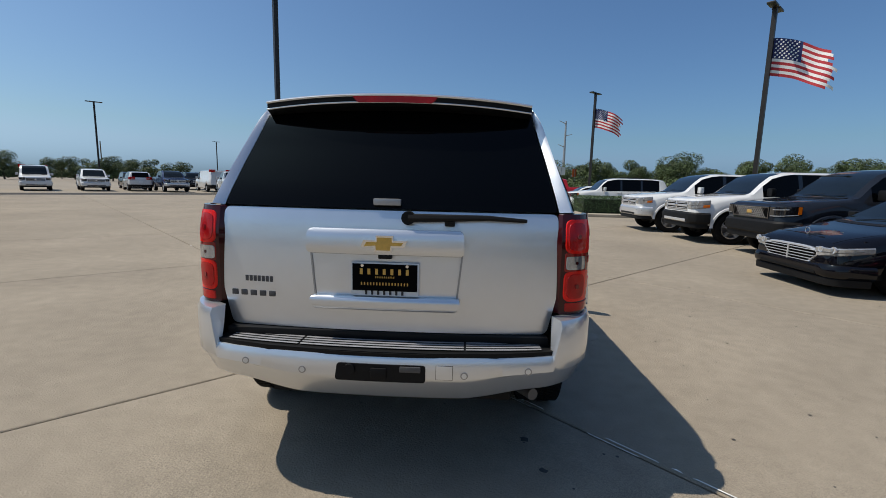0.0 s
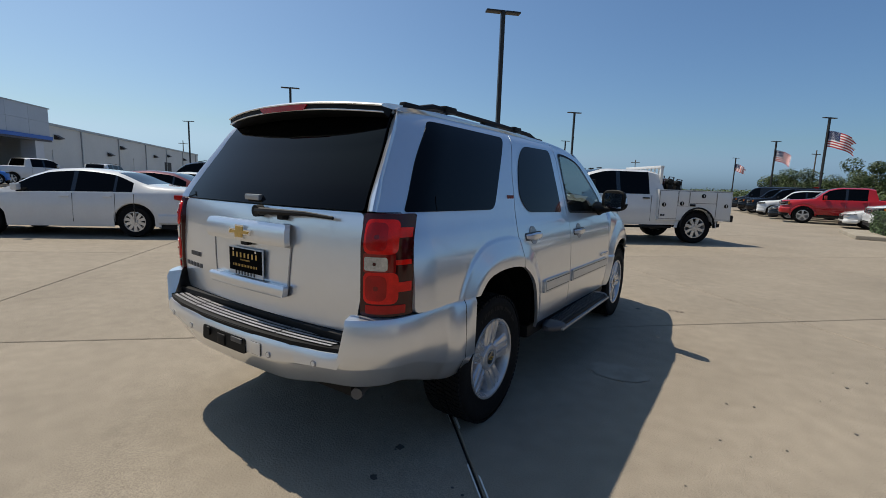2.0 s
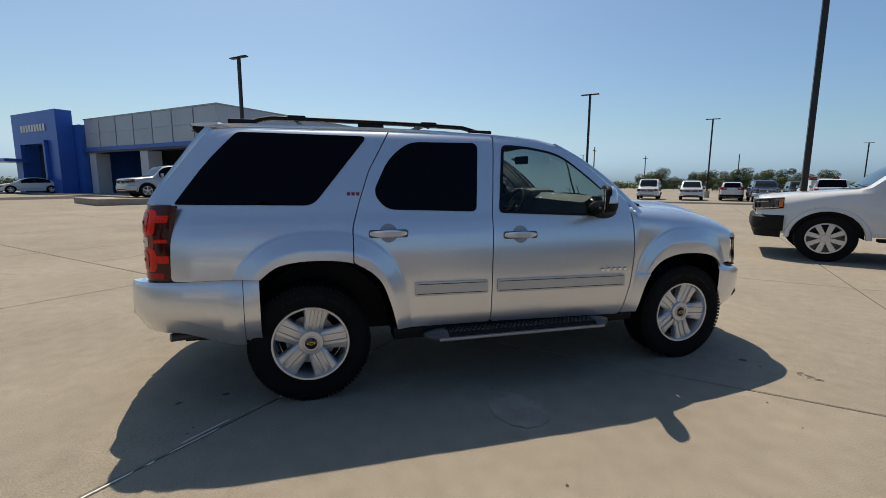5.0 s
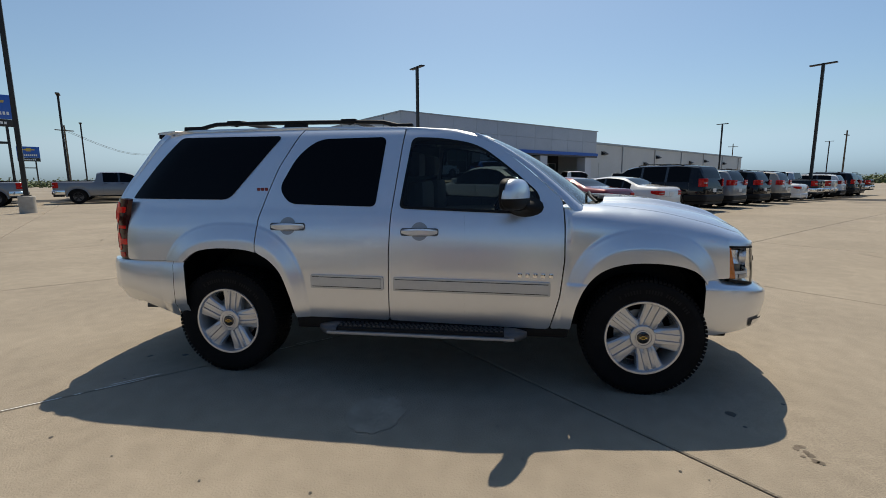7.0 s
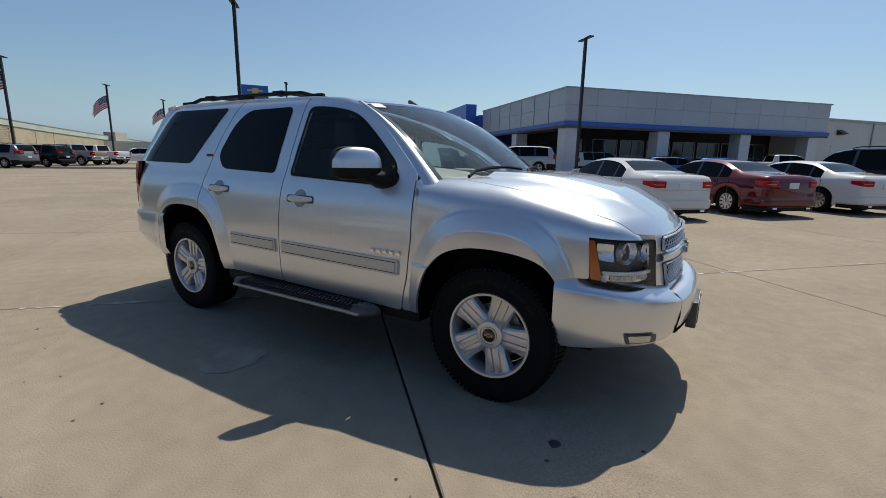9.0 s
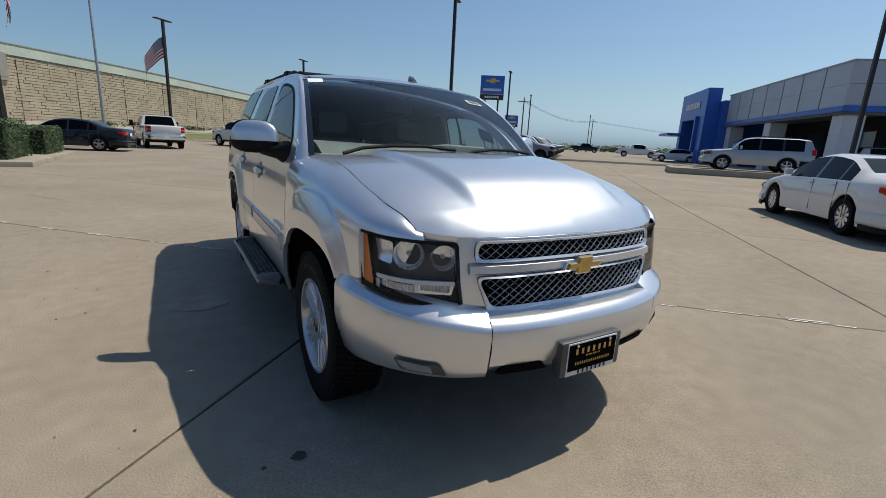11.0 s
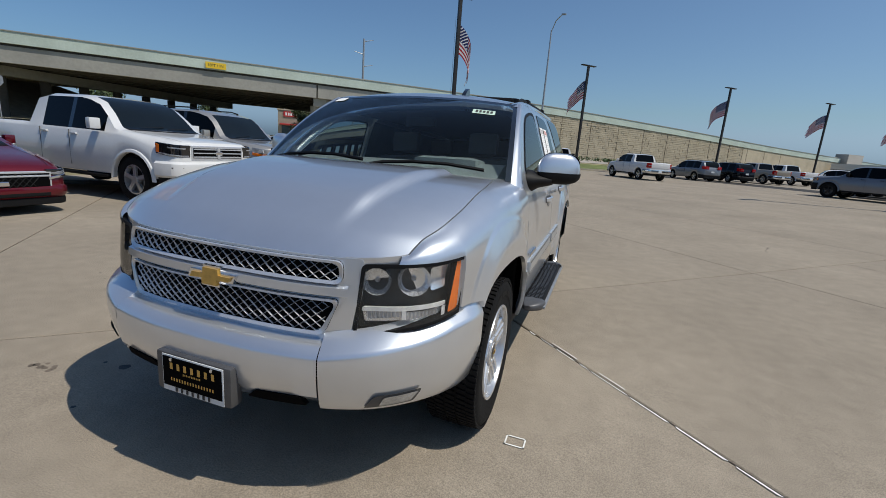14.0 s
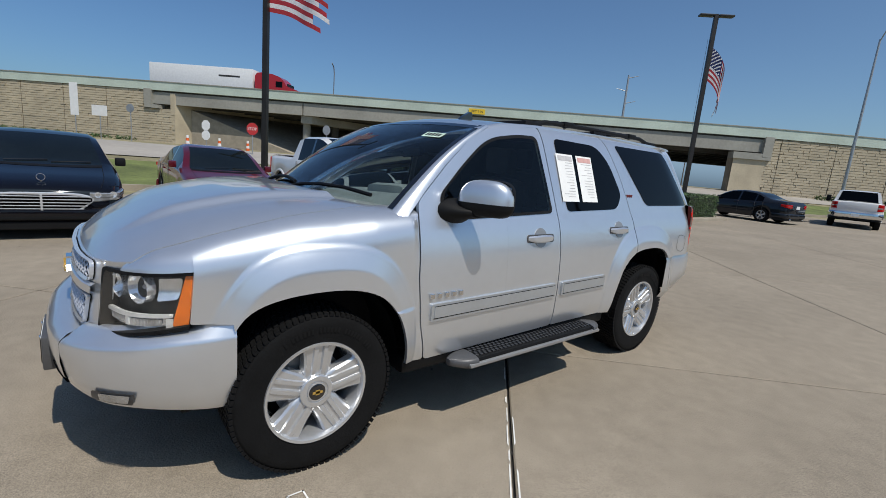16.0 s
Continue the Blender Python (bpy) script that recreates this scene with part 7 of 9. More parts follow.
# Hidden black shell behind the gaps, wheel housings and floor.
for nm, b in (("centre_tub", (-.60, .60, -2.30, 2.10, .36, .95)), ("mid_tub", (-.925, .925, -.86, .93, .42, 1.14)), ("rear_tub", (-.86, .86, -2.30, -1.86, .50, 1.20)), ("nose_tub", (-.72, .72, 1.92, 2.12, .42, .98)), ("engine_bay", (-.62, .62, .95, 1.85, .6, 1.06))):
    part("inner_shell", boxed(*b), M["black"], suv)
for s in (1, -1):
    for c in (1.455, -1.40):
        bm = bmesh.new()
        ring = []
        for k in range(17):
            a = math.pi * k / 16
            ring.append([bm.verts.new((s * x, c + .475 * math.cos(a), .40 + .53 * math.sin(a))) for x in (.55, .87)])
        for p, q in zip(ring, ring[1:]):
            bm.faces.new((p[0], p[1], q[1], q[0]))
        bm.faces.new([r_[0] for r_ in ring])
        part("wheel_housing", bm, M["black"], suv)

# Roof, rails, aerial.
def roof_at(x, y):
    e = curve_table(ROOF, y)
    return Vector((x, y, e + .055 * (1 - min(1, abs(x) / .70) ** 2.2) - .012))


roof_outline = fillet([(-.64, -2.06), (.64, -2.06), (.668, -1.6), (.672, -.5), (.66, .1), (.635, .375), (.33, .425), (0, .44), (-.33, .425), (-.635, .375), (-.66, .1), (-.672, -.5), (-.668, -1.6)], .04)
part("roof", sheet(roof_outline, roof_at, .09, (0, 0, -.02)), M["silver"], suv)
part("headliner", sheet(fillet([(-.62, -2.0), (.62, -2.0), (.62, .34), (-.62, .34)], .05), lambda x, y: roof_at(x, y) - Vector((0, 0, .05)), .15), M["headliner"], suv)
for s in (1, -1):
    # Cant rail between the doors and the roof skin.
    bm = bmesh.new()
    prev = None
    for k in range(48):
        y = -2.08 + (.42 + 2.08) * k / 47
        low_z = lerp_table([(-2.08, 1.76), (-2.03, 1.79), (-.9, 1.80), (-.14, 1.783), (.2, 1.755), (.38, 1.712), (.42, 1.69)], y)
        a = Vector((s * side_at(y, min(low_z, 1.80)), y, low_z))
        c = roof_at(s * min(.66, .672), y)
        row_v = []
        for t in (0, .25, .5, .75, 1):
            q = a.lerp(c, t) + Vector((s * .012, 0, .014)) * math.sin(math.pi * t)
            row_v.append(bm.verts.new(q))
        if prev:
            for i in range(4):
                bm.faces.new((prev[i], prev[i + 1], row_v[i + 1], row_v[i]))
        prev = row_v
    part("cant_rail", bm, M["silver"], suv, smooth=60)
    rail = bmesh.new()
    pts = []
    for k in range(25):
        t = k / 24
        y = -1.90 + 1.78 * t
        pts.append((s * .605, y, roof_at(.605, y).z + -.002 + .045 * min(1, (math.sin(math.pi * t) * 2.6))))
    add_tube(rail, pts, .016, 8)
    rr = part("roof_rail", rail, M["black"], suv)
    for y in (-1.86, -1.02, -.20):
        zz = roof_at(.605, y).z
        part("rail_foot", boxed(s * .605 - .022, s * .605 + .022, y - .09, y + .09, zz - .01, zz + .034, .012), M["black"], rr)
for y in (-1.52, -.60):
    bm = bmesh.new()
    zz = roof_at(.6, y).z + .052
    add_tube(bm, [(-.60, y, zz - .015), (-.5, y, zz + .01), (0, y, zz + .02), (.5, y, zz + .01), (.60, y, zz - .015)], .018, 8)
    bar = part("roof_crossbar", bm, M["black"], suv)
    for s in (1, -1):
        part("clamp", boxed(s * .6 - .032, s * .6 + .032, y - .06, y + .06, zz - .025, zz + .014, .014), M["black"], bar)
bm = bmesh.new()
add_prism(bm, [(.05, 1.80), (.18, 1.80), (.15, 1.832), (.085, 1.872), (.065, 1.872)], "x", -.265, -.235)
part("aerial_fin", bm, M["gloss_black"], suv)

# Windshield, pillars and cowl.
def screen_at(x, t):
    """t runs from the cowl (0) to the roof (1)."""
    edge = Vector((0, 1.05 + (.365 - 1.05) * t, 1.243 + (1.735 - 1.243) * t + .05 * math.sin(math.pi * t)))
    half = .895 + (.74 - .895) * t
    bow = (1 - (abs(x)) ** 2.2)
    return Vector((x * half, edge.y + (.22 - .155 * t) * bow, edge.z + (.012 + .02 * t) * bow))


part("windshield", sheet(fillet([(-.965, .02), (.965, .02), (.965, .985), (-.965, .985)], .05), screen_at, .12, None, .1), M["screen_glass"], suv, "clear windshield with a green tint").visible_shadow = False
bm = bmesh.new()
for s in (1, -1):
    prev = None
    for k in range(13):
        t = k / 12
        a, b = screen_at(s * .963, t), screen_at(s * .93, t)
        rowv = [bm.verts.new(a + Vector((0, 0, .002))), bm.verts.new(b + Vector((0, 0, .002)))]
        if prev:
            bm.faces.new((prev[0], prev[1], rowv[1], rowv[0]))
        prev = rowv
prev = None
for k in range(13):
    x = -.955 + 1.91 * k / 12
    rowv = [bm.verts.new(screen_at(x, .985) + Vector((0, 0, .002))), bm.verts.new(screen_at(x, .93) + Vector((0, 0, .002)))]
    if prev:
        bm.faces.new((prev[0], prev[1], rowv[1], rowv[0]))
    prev = rowv
part("screen_border", bm, M["gloss_black"], suv, "black ceramic border of the windshield")
for s in (1, -1):
    bm = bmesh.new()
    prev = None
    for k in range(22):
        t = -.12 + 1.12 * k / 21
        inner = screen_at(s * .965, t)
        y_door = lerp_table([(-.12, 1.02), (0, .95), (.18, .882), (.48, .722), (.75, .547), (.93, .397), (1, .345)], t)
        z_door = lerp_table([(-.12, 1.205), (0, 1.275), (.18, 1.347), (.48, 1.49), (.75, 1.625), (.93, 1.71), (1, 1.735)], t)
        outer = Vector((s * side_at(min(y_door, .9), z_door), y_door, z_door))
        rowv = []
        for f in (0, .3, .6, 1):
            rowv.append(bm.verts.new(inner.lerp(outer, f) + Vector((s * .010, .008, .008)) * math.sin(math.pi * f)))
        if prev:
            for i in range(3):
                bm.faces.new((prev[i], prev[i + 1], rowv[i + 1], rowv[i]))
        prev = rowv
    part("windshield_pillar", bm, M["silver"], suv, smooth=60)
part("cowl", sheet(fillet([(-.86, 1.02), (.86, 1.02), (.80, 1.18), (.4, 1.33), (0, 1.36), (-.4, 1.33), (-.80, 1.18)], .03), lambda x, y: Vector((x, y, 1.232 - .01 * abs(x) - .03 * smooth01(.7, .86, abs(x)))), .15), M["black"], suv)
for x0 in (.62, -.03):
    bm = bmesh.new()
    pts = [screen_at((x0 + .02) / .82, -.02) + Vector((0, .03, .03))] + [screen_at((x0 - .62 * f) / .81, .02 + .05 * math.sin(2.6 * f)) + Vector((0, .012, .022)) for f in (.15, .4, .7, 1.0)]
    add_tube(bm, pts, .011, 6)
    part("wiper", bm, M["black"], suv)

# Hood.
def hood_at(x, y):
    bulge = .030 * (1 - smooth01(.525, .595, abs(x) + .12 * (y - 1.2))) * (1 - smooth01(1.95, 2.25, y))
    return Vector((x, y, top_at(x, y) + bulge))


front_edge = [(x, curve_table(HOOD_FRONT, x) - .010) for x in (.12, .25, .38, .5, .58, .64, .70)]
half_hood = [(.0, 1.335), (.4, 1.31), (.74, 1.20)] + [(curve_table(HOOD_EDGE, y) - .002, y, 0) for y in (1.13, 1.25, 1.35, 1.45, 1.6, 1.75, 1.85, 1.9, 1.95, 1.98, 2.0, 2.02, 2.04, 2.06, 2.075, 2.09, 2.1, 2.11, 2.12, 2.13, 2.14, 2.15)] + front_edge[::-1]
hood_outline = fillet([(.0, 1.335)] + half_hood[1:] + [(0, 2.303)] + [(-q[0],) + tuple(q[1:]) for q in reversed(half_hood[1:])], .02)
part("hood", sheet(hood_outline, hood_at, .017, (0, 0, -.030), .014), M["silver"], suv)

# Front face.
NOSE = [(0, 2.335), (.25, 2.325), (.45, 2.298), (.58, 2.255), (.68, 2.205), (.76, 2.145), (.82, 2.085), (.865, 2.025), (.885, 1.985)]
NOSE_S = [0.0]
for (xa, ya), (xb, yb) in zip(NOSE, NOSE[1:]):
    NOSE_S.append(NOSE_S[-1] + math.hypot(xb - xa, yb - ya))


def nose_at(x, z, lift=0.0):
    """The front face: x out to the lamps, then round the corner by arc length."""
    a = abs(x)
    px = curve_table([(s_, p[0]) for s_, p in zip(NOSE_S, NOSE)], a)
    py = curve_table([(s_, p[1]) for s_, p in zip(NOSE_S, NOSE)], a)
    lean = -.11 * (z - .80) if z > .80 else -.05 * (.80 - z) * 0
    e = .01
    qx = curve_table([(s_, p[0]) for s_, p in zip(NOSE_S, NOSE)], a + e)
    qy = curve_table([(s_, p[1]) for s_, p in zip(NOSE_S, NOSE)], a + e)
    n = Vector((-(qy - py), qx - px)).normalized() if a + e < NOSE_S[-1] else Vector((1, .3)).normalized()
    return Vector(((1 if x >= 0 else -1) * (px + n.x * lift), py + n.y * lift + lean, z))


def lamp_face(x, z, lift=0.0):
    """The lamp cover bulges past the front face, out to the fender's edge."""
    a = abs(x)
    return nose_at(x, z, lift + .024 * smooth01(.60, .80, a) * (1 - smooth01(.82, 1.02, a)))


def fender_tip(s):
    """The fender's narrowing end between the hood's edge and the top of the lamp."""
    bm = bmesh.new()
    n_v, n_t = 12, 20
    rim = fender_rim(1.968)
    row = [fender_at(1)(1.968, rim + (1.0 - rim) * k / n_v) for k in range(n_v + 1)]
    chord0 = (row[-1] - row[0]).length
    prev = None
    for i in range(n_t + 1):
        t = i / n_t
        y = 1.968 + (2.15 - 1.968) * t
        x = curve_table(HOOD_EDGE, y) + .003
        a = Vector((x, y, top_at(x, y)))
        u = 1.0 + (.745 - 1.0) * t
        b = lamp_face(u, .983 + .05 * (u - .742), .006)
        a += (row[0] - a) * max(0, 1 - t * 6) if i < 4 else Vector()
        b += (row[-1] - b) * max(0, 1 - t * 3)
        k_ = (b - a).length / chord0
        phi = 1.0 * t
        ring = []
        for k in range(n_v + 1):
            d = (row[k] - row[0].lerp(row[-1], k / n_v)) * k_
            ring.append(a.lerp(b, k / n_v) + Vector((d.x * math.cos(phi), d.x * math.sin(phi), d.z)))
        ring.append(ring[-1] + Vector((-.01, -.012, -.004)))
        ring = [bm.verts.new((s * p.x, p.y, p.z)) for p in ring]
        if prev:
            for k in range(n_v + 1):
                bm.faces.new((prev[k], prev[k + 1], ring[k + 1], ring[k]))
        prev = ring
    ring = [bm.verts.new(v.co + Vector((-s * .024, .008, -.003))) for v in prev]
    for k in range(n_v + 1):
        bm.faces.new((prev[k], prev[k + 1], ring[k + 1], ring[k]))
    return bm


for s in (1, -1):
    part("fender_tip", fender_tip(s), M["silver"], suv, smooth=70)
fascia = part("front_fascia", sheet(fillet([(-.60, .992), (.60, .992), (.585, .82), (.56, .66), (-.56, .66), (-.585, .82)], .02), nose_at, .05, (0, -.03, 0)), M["silver"], suv)
GR_U = [(-.525, .984), (.525, .984), (.53, .899), (-.53, .899)]
GR_L = [(-.525, .842), (.525, .842), (.47, .702), (-.47, .702)]
for outl, nm in ((GR_U, "upper_grille"), (GR_L, "lower_grille")):
    g = part(nm, sheet(fillet(outl, .03), lambda x, z: nose_at(x, z, .004), .05, (0, -.004, 0)), M["deep_black"], fascia)
    bm = bmesh.new()
    fo = fillet(outl, .03, 4)
    cx, cz = 0, sum(p[1] for p in outl) / 4
    n = len(fo)
    inner = []
    for u, v in fo:
        inner.append((u - math.copysign(.013, u), v + (.011 if v < cz else -.011)))
    for i in range(n):
        a, b, c, d = fo[i], fo[(i + 1) % n], inner[(i + 1) % n], inner[i]
        segs = max(1, int(abs(b[0] - a[0]) / .06))
        for k in range(segs):
            t0, t1 = k / segs, (k + 1) / segs
            q = [(a[0] + (b[0] - a[0]) * t0, a[1] + (b[1] - a[1]) * t0, .020), (a[0] + (b[0] - a[0]) * t1, a[1] + (b[1] - a[1]) * t1, .020), (d[0] + (c[0] - d[0]) * t1, d[1] + (c[1] - d[1]) * t1, .012), (d[0] + (c[0] - d[0]) * t0, d[1] + (c[1] - d[1]) * t0, .012)]
            bm.faces.new([bm.verts.new(nose_at(u, v, w)) for u, v, w in q])
            o = [(q[0][0], q[0][1], 0.0), (q[1][0], q[1][1], 0.0), (q[1][0], q[1][1], .020), (q[0][0], q[0][1], .020)]
            bm.faces.new([bm.verts.new(nose_at(u, v, w)) for u, v, w in o])
    bmesh.ops.remove_doubles(bm, verts=bm.verts, dist=.0008)
    part("grille_surround", bm, M["bright_trim"], g, "polished surround of the grille")
    bm = bmesh.new()
    z1, z0 = outl[0][1] - .011, outl[2][1] + .011
    half = lambda z: outl[3][0] * -1 + (outl[1][0] - -outl[3][0]) * (z - outl[2][1]) / (outl[0][1] - outl[2][1]) - .014
    pitch, rise = .044, .73
    for d in (1, -1):
        k = -40
        while k < 40:
            x0 = k * pitch
            steps = 6
            prev = None
            for i in range(steps + 1):
                z = z0 + (z1 - z0) * i / steps
                x = x0 + d * (z - z0) / rise
                if abs(x) > half(z):
                    prev = None
                    continue
                lift = .011 + .003 * math.sin(i)
                wv = .0036
                rowv = [bm.verts.new(nose_at(x - wv, z, lift - .006)), bm.verts.new(nose_at(x, z, lift)), bm.verts.new(nose_at(x + wv, z, lift - .006))]
                if prev:
                    bm.faces.new((prev[0], prev[1], rowv[1], rowv[0]))
                    bm.faces.new((prev[1], prev[2], rowv[2], rowv[1]))
                prev = rowv
            k += 1
    tagged(part("mesh_lattice", bm, M["bright_trim"], g, "bright diamond mesh"), kind="stuff")
def bow_tie(centre, s, depth, n_sign, parent):
    """A flat cross-shaped emblem: gold field in a chrome rim."""
    for grow, m_, dep, nm in ((1.0, M["chrome"], depth * .8, "emblem_rim"), (.88, M["gold"], depth, "emblem")):
        g = (1 - grow) * .5
        pts = [(-s + g * .06, -.13 * s + g * .1 * s), (-.40 * s, -.13 * s + g * .1), (-.40 * s + g * .05, -.34 * s + g * .06), (.34 * s - g * .05, -.34 * s + g * .06), (.34 * s, -.13 * s + g * .1), (.88 * s - g * .06, -.13 * s + g * .1), (s - g * .08, .15 * s - g * .1), (.40 * s, .15 * s - g * .1), (.40 * s - g * .05, .36 * s - g * .06), (-.34 * s + g * .05, .36 * s - g * .06), (-.34 * s, .15 * s - g * .1), (-.88 * s + g * .06, .15 * s - g * .1)]
        pts = [(u * (grow if abs(u) > .5 * s else grow), v * grow) for u, v in pts]
        bm = bmesh.new()
        add_prism(bm, [(centre[0] + u * -n_sign, centre[2] + v) for u, v in pts], "y", centre[1], centre[1] + n_sign * dep)
        parent = part(nm, bm, m_, parent)
    return parent


bow_tie((0, 2.325, .862), .118, .045, 1, fascia)
bm = bmesh.new()
prev = None
for k in range(25):
    x = -.55 + 1.1 * k / 24
    rowv = [bm.verts.new(nose_at(x, .893, .006)), bm.verts.new(nose_at(x, .885, .022)), bm.verts.new(nose_at(x, .855, .022)), bm.verts.new(nose_at(x, .847, .006))]
    if prev:
        for i in range(3):
            bm.faces.new((prev[i], prev[i + 1], rowv[i + 1], rowv[i]))
    prev = rowv
part("centre_bar", bm, M["silver"], fascia)
for s in (1, -1):
    lamp_o = [(s * .592, .974), (s * .80, .986), (s * 1.035, .998), (s * 1.058, .98), (s * 1.024, .772), (s * .80, .735), (s * .575, .700)]
    lamp_f = fillet(lamp_o, .02)
    hl = part("headlight", sheet(lamp_f, lambda x, z: lamp_face(x, z, -.055), .05), M["lamp_inner"], suv, "headlight with twin round bowls and amber side marker")
    cen = (s * .81, .86)
    shrink = lambda q, w: (q[0] + (cen[0] - q[0]) * w / max(.06, abs(cen[0] - q[0])) if abs(cen[0] - q[0]) > .02 else q[0], q[1] + math.copysign(w, cen[1] - q[1]))
    bm = bmesh.new()
    rim_in = [shrink(q, .013) for q in lamp_f]
    m = len(lamp_f)
    for i in range(m):
        a_, b_ = lamp_f[i], lamp_f[(i + 1) % m]
        c_, d_ = rim_in[(i + 1) % m], rim_in[i]
        for k in range(8 if abs(a_[0] - b_[0]) > .05 else 1):
            n_ = 8 if abs(a_[0] - b_[0]) > .05 else 1
            mix = lambda p_, q_, t_: (p_[0] + (q_[0] - p_[0]) * t_, p_[1] + (q_[1] - p_[1]) * t_)
            o0, o1, i1, i0 = mix(a_, b_, k / n_), mix(a_, b_, (k + 1) / n_), mix(d_, c_, (k + 1) / n_), mix(d_, c_, k / n_)
            bm.faces.new([bm.verts.new(lamp_face(u, v, .0045)) for u, v in (o0, o1, i1, i0)])
            bm.faces.new([bm.verts.new(lamp_face(u, v, w_)) for u, v, w_ in ((*i0, .0045), (*i1, .0045), (*i1, -.055), (*i0, -.055))])
            bm.faces.new([bm.verts.new(lamp_face(u, v, w_)) for u, v, w_ in ((*o0, .0045), (*o1, .0045), (*o1, -.06), (*o0, -.06))])
    bmesh.ops.remove_doubles(bm, verts=bm.verts, dist=.0005)
    part("lamp_border", bm, M["black"], hl, "black border of the lamp cover")
    for k, (cx, cz, rr) in enumerate(((.652, .906, .053), (.795, .916, .062))):
        c = lamp_face(s * cx, cz, -.045)
        nrm = (Vector((s * .25, 1, 0)) + (lamp_face(s * cx, cz, .03) - c).normalized()).normalized()
        rot = nrm.to_track_quat('Y', 'Z').to_matrix().to_4x4()
        bm = bmesh.new()
        add_lathe(bm, [(.012, -.034), (rr * .35, -.030), (rr * .62, -.018), (rr * .85, .002), (rr * 1.0, .024), (rr * 1.02, -.01)], 20, "y")
        bmesh.ops.transform(bm, matrix=Matrix.Translation(c) @ rot, verts=bm.verts)
        bowl = part("lamp_bowl", bm, M["lamp_chrome"], hl, "chrome reflector bowl", 12)
        bm = bmesh.new()
        add_lathe(bm, [(.010, -.03), (.010, -.004), (.005, .002)], 12, "y")
        bmesh.ops.transform(bm, matrix=Matrix.Translation(c) @ rot, verts=bm.verts)
        part("bulb_shield", bm, M["silver_dull"], bowl)
    # Chrome wing beside the outer bowl, a pale bar, and the fluted signal panels under it.
    part("reflector_wing", sheet(fillet([(s * .862, .958), (s * .955, .964), (s * .945, .878), (s * .868, .868)], .012), lambda x, z: lamp_face(x, z, -.030 - .012 * math.cos((z - .92) * 28)), .015), M["lamp_chrome"], hl)
    part("signal_bar", sheet(fillet([(s * .605, .812), (s * .93, .826), (s * .93, .810), (s * .605, .796)], .004), lambda x, z: lamp_face(x, z, -.014), .02, (0, -.012, 0)), M["lamp_bar"], hl)
    part("turn_reflector", sheet(fillet([(s * .605, .800), (s * .925, .815), (s * .92, .776), (s * .615, .752)], .01), lambda x, z: lamp_face(x, z, -.026), .02), M["lamp_chrome"], hl)
    for ua, ub in ((.62, .745), (.765, .90)):
        part("fluted_panel", sheet(fillet([(s * ua, .797), (s * ub, .803), (s * ub, .778), (s * (ua + .005), .765)], .006), lambda x, z: lamp_face(x, z, -.019 + .003 * math.sin(x * 420)), .0025, None, .03), M["lamp_clear"], hl)
    for u in (.752, .918):
        part("bar_post", sheet([(s * u, .806), (s * (u + .014), .806), (s * (u + .014), .768), (s * u, .768)], lambda x, z: lamp_face(x, z, -.013), .02, (0, -.012, 0)), M["lamp_bar"], hl)
    part("side_marker", sheet(fillet([(s * .975, .984), (s * 1.022, .987), (s * 1.032, .972), (s * 1.000, .786), (s * .945, .778)], .010), lambda x, z: lamp_face(x, z, -.006), .03, (0, -.01, 0)), M["lamp_amber"], hl, "amber side marker lens")
    part("lens", sheet(lamp_f, lambda x, z: lamp_face(x, z, .003), .05), M["lens"], hl, "clear lamp cover").visible_shadow = False


def sweep_skin(plan, rows, s, steps=40, cap=False):
    """A bumper skin: plan points by arc fraction, and for each fraction a list of (height, set-back) rows."""
    bm = bmesh.new()
    ss = [0.0]
    for (xa, ya), (xb, yb) in zip(plan, plan[1:]):
        ss.append(ss[-1] + math.hypot(xb - xa, yb - ya))
    tx, ty = [(q, p[0]) for q, p in zip(ss, plan)], [(q, p[1]) for q, p in zip(ss, plan)]
    prev = None
    for k in range(steps + 1):
        q = ss[-1] * k / steps
        x, y = curve_table(tx, q), curve_table(ty, q)
        x2, y2 = curve_table(tx, min(q + .02, ss[-1])), curve_table(ty, min(q + .02, ss[-1]))
        x1, y1 = curve_table(tx, max(q - .02, 0)), curve_table(ty, max(q - .02, 0))
        d = Vector((x2 - x1, y2 - y1)).normalized()
        n = Vector((d.y, -d.x))
        if n.dot(Vector((x, y))) < 0:
            n = -n
        rowv = []
        for z, back in rows(x, y, q / ss[-1]):
            rowv.append(bm.verts.new((s * (x - n.x * back), y - n.y * back, z)))
        if prev:
            for i in range(len(rowv) - 1):
                bm.faces.new((prev[i], prev[i + 1], rowv[i + 1], rowv[i]))
        elif cap:
            bm.faces.new(rowv)
        prev = rowv
    return bm


FB = [(0, 2.445), (.2, 2.44), (.4, 2.415), (.55, 2.375), (.68, 2.31), (.78, 2.225), (.86, 2.12), (.915, 2.0), (.945, 1.90), (.955, 1.828)]


def fb_centre(x, y, q):
    low = .415 + .03 * smooth01(0, .5, x)
    return [(.674, .13), (.684, .055), (.676, .030), (.650, .004), (.640, 0), (.56, .0), (.49, .012), (low + .01, .05), (low, .07), (low - .002, .22)]


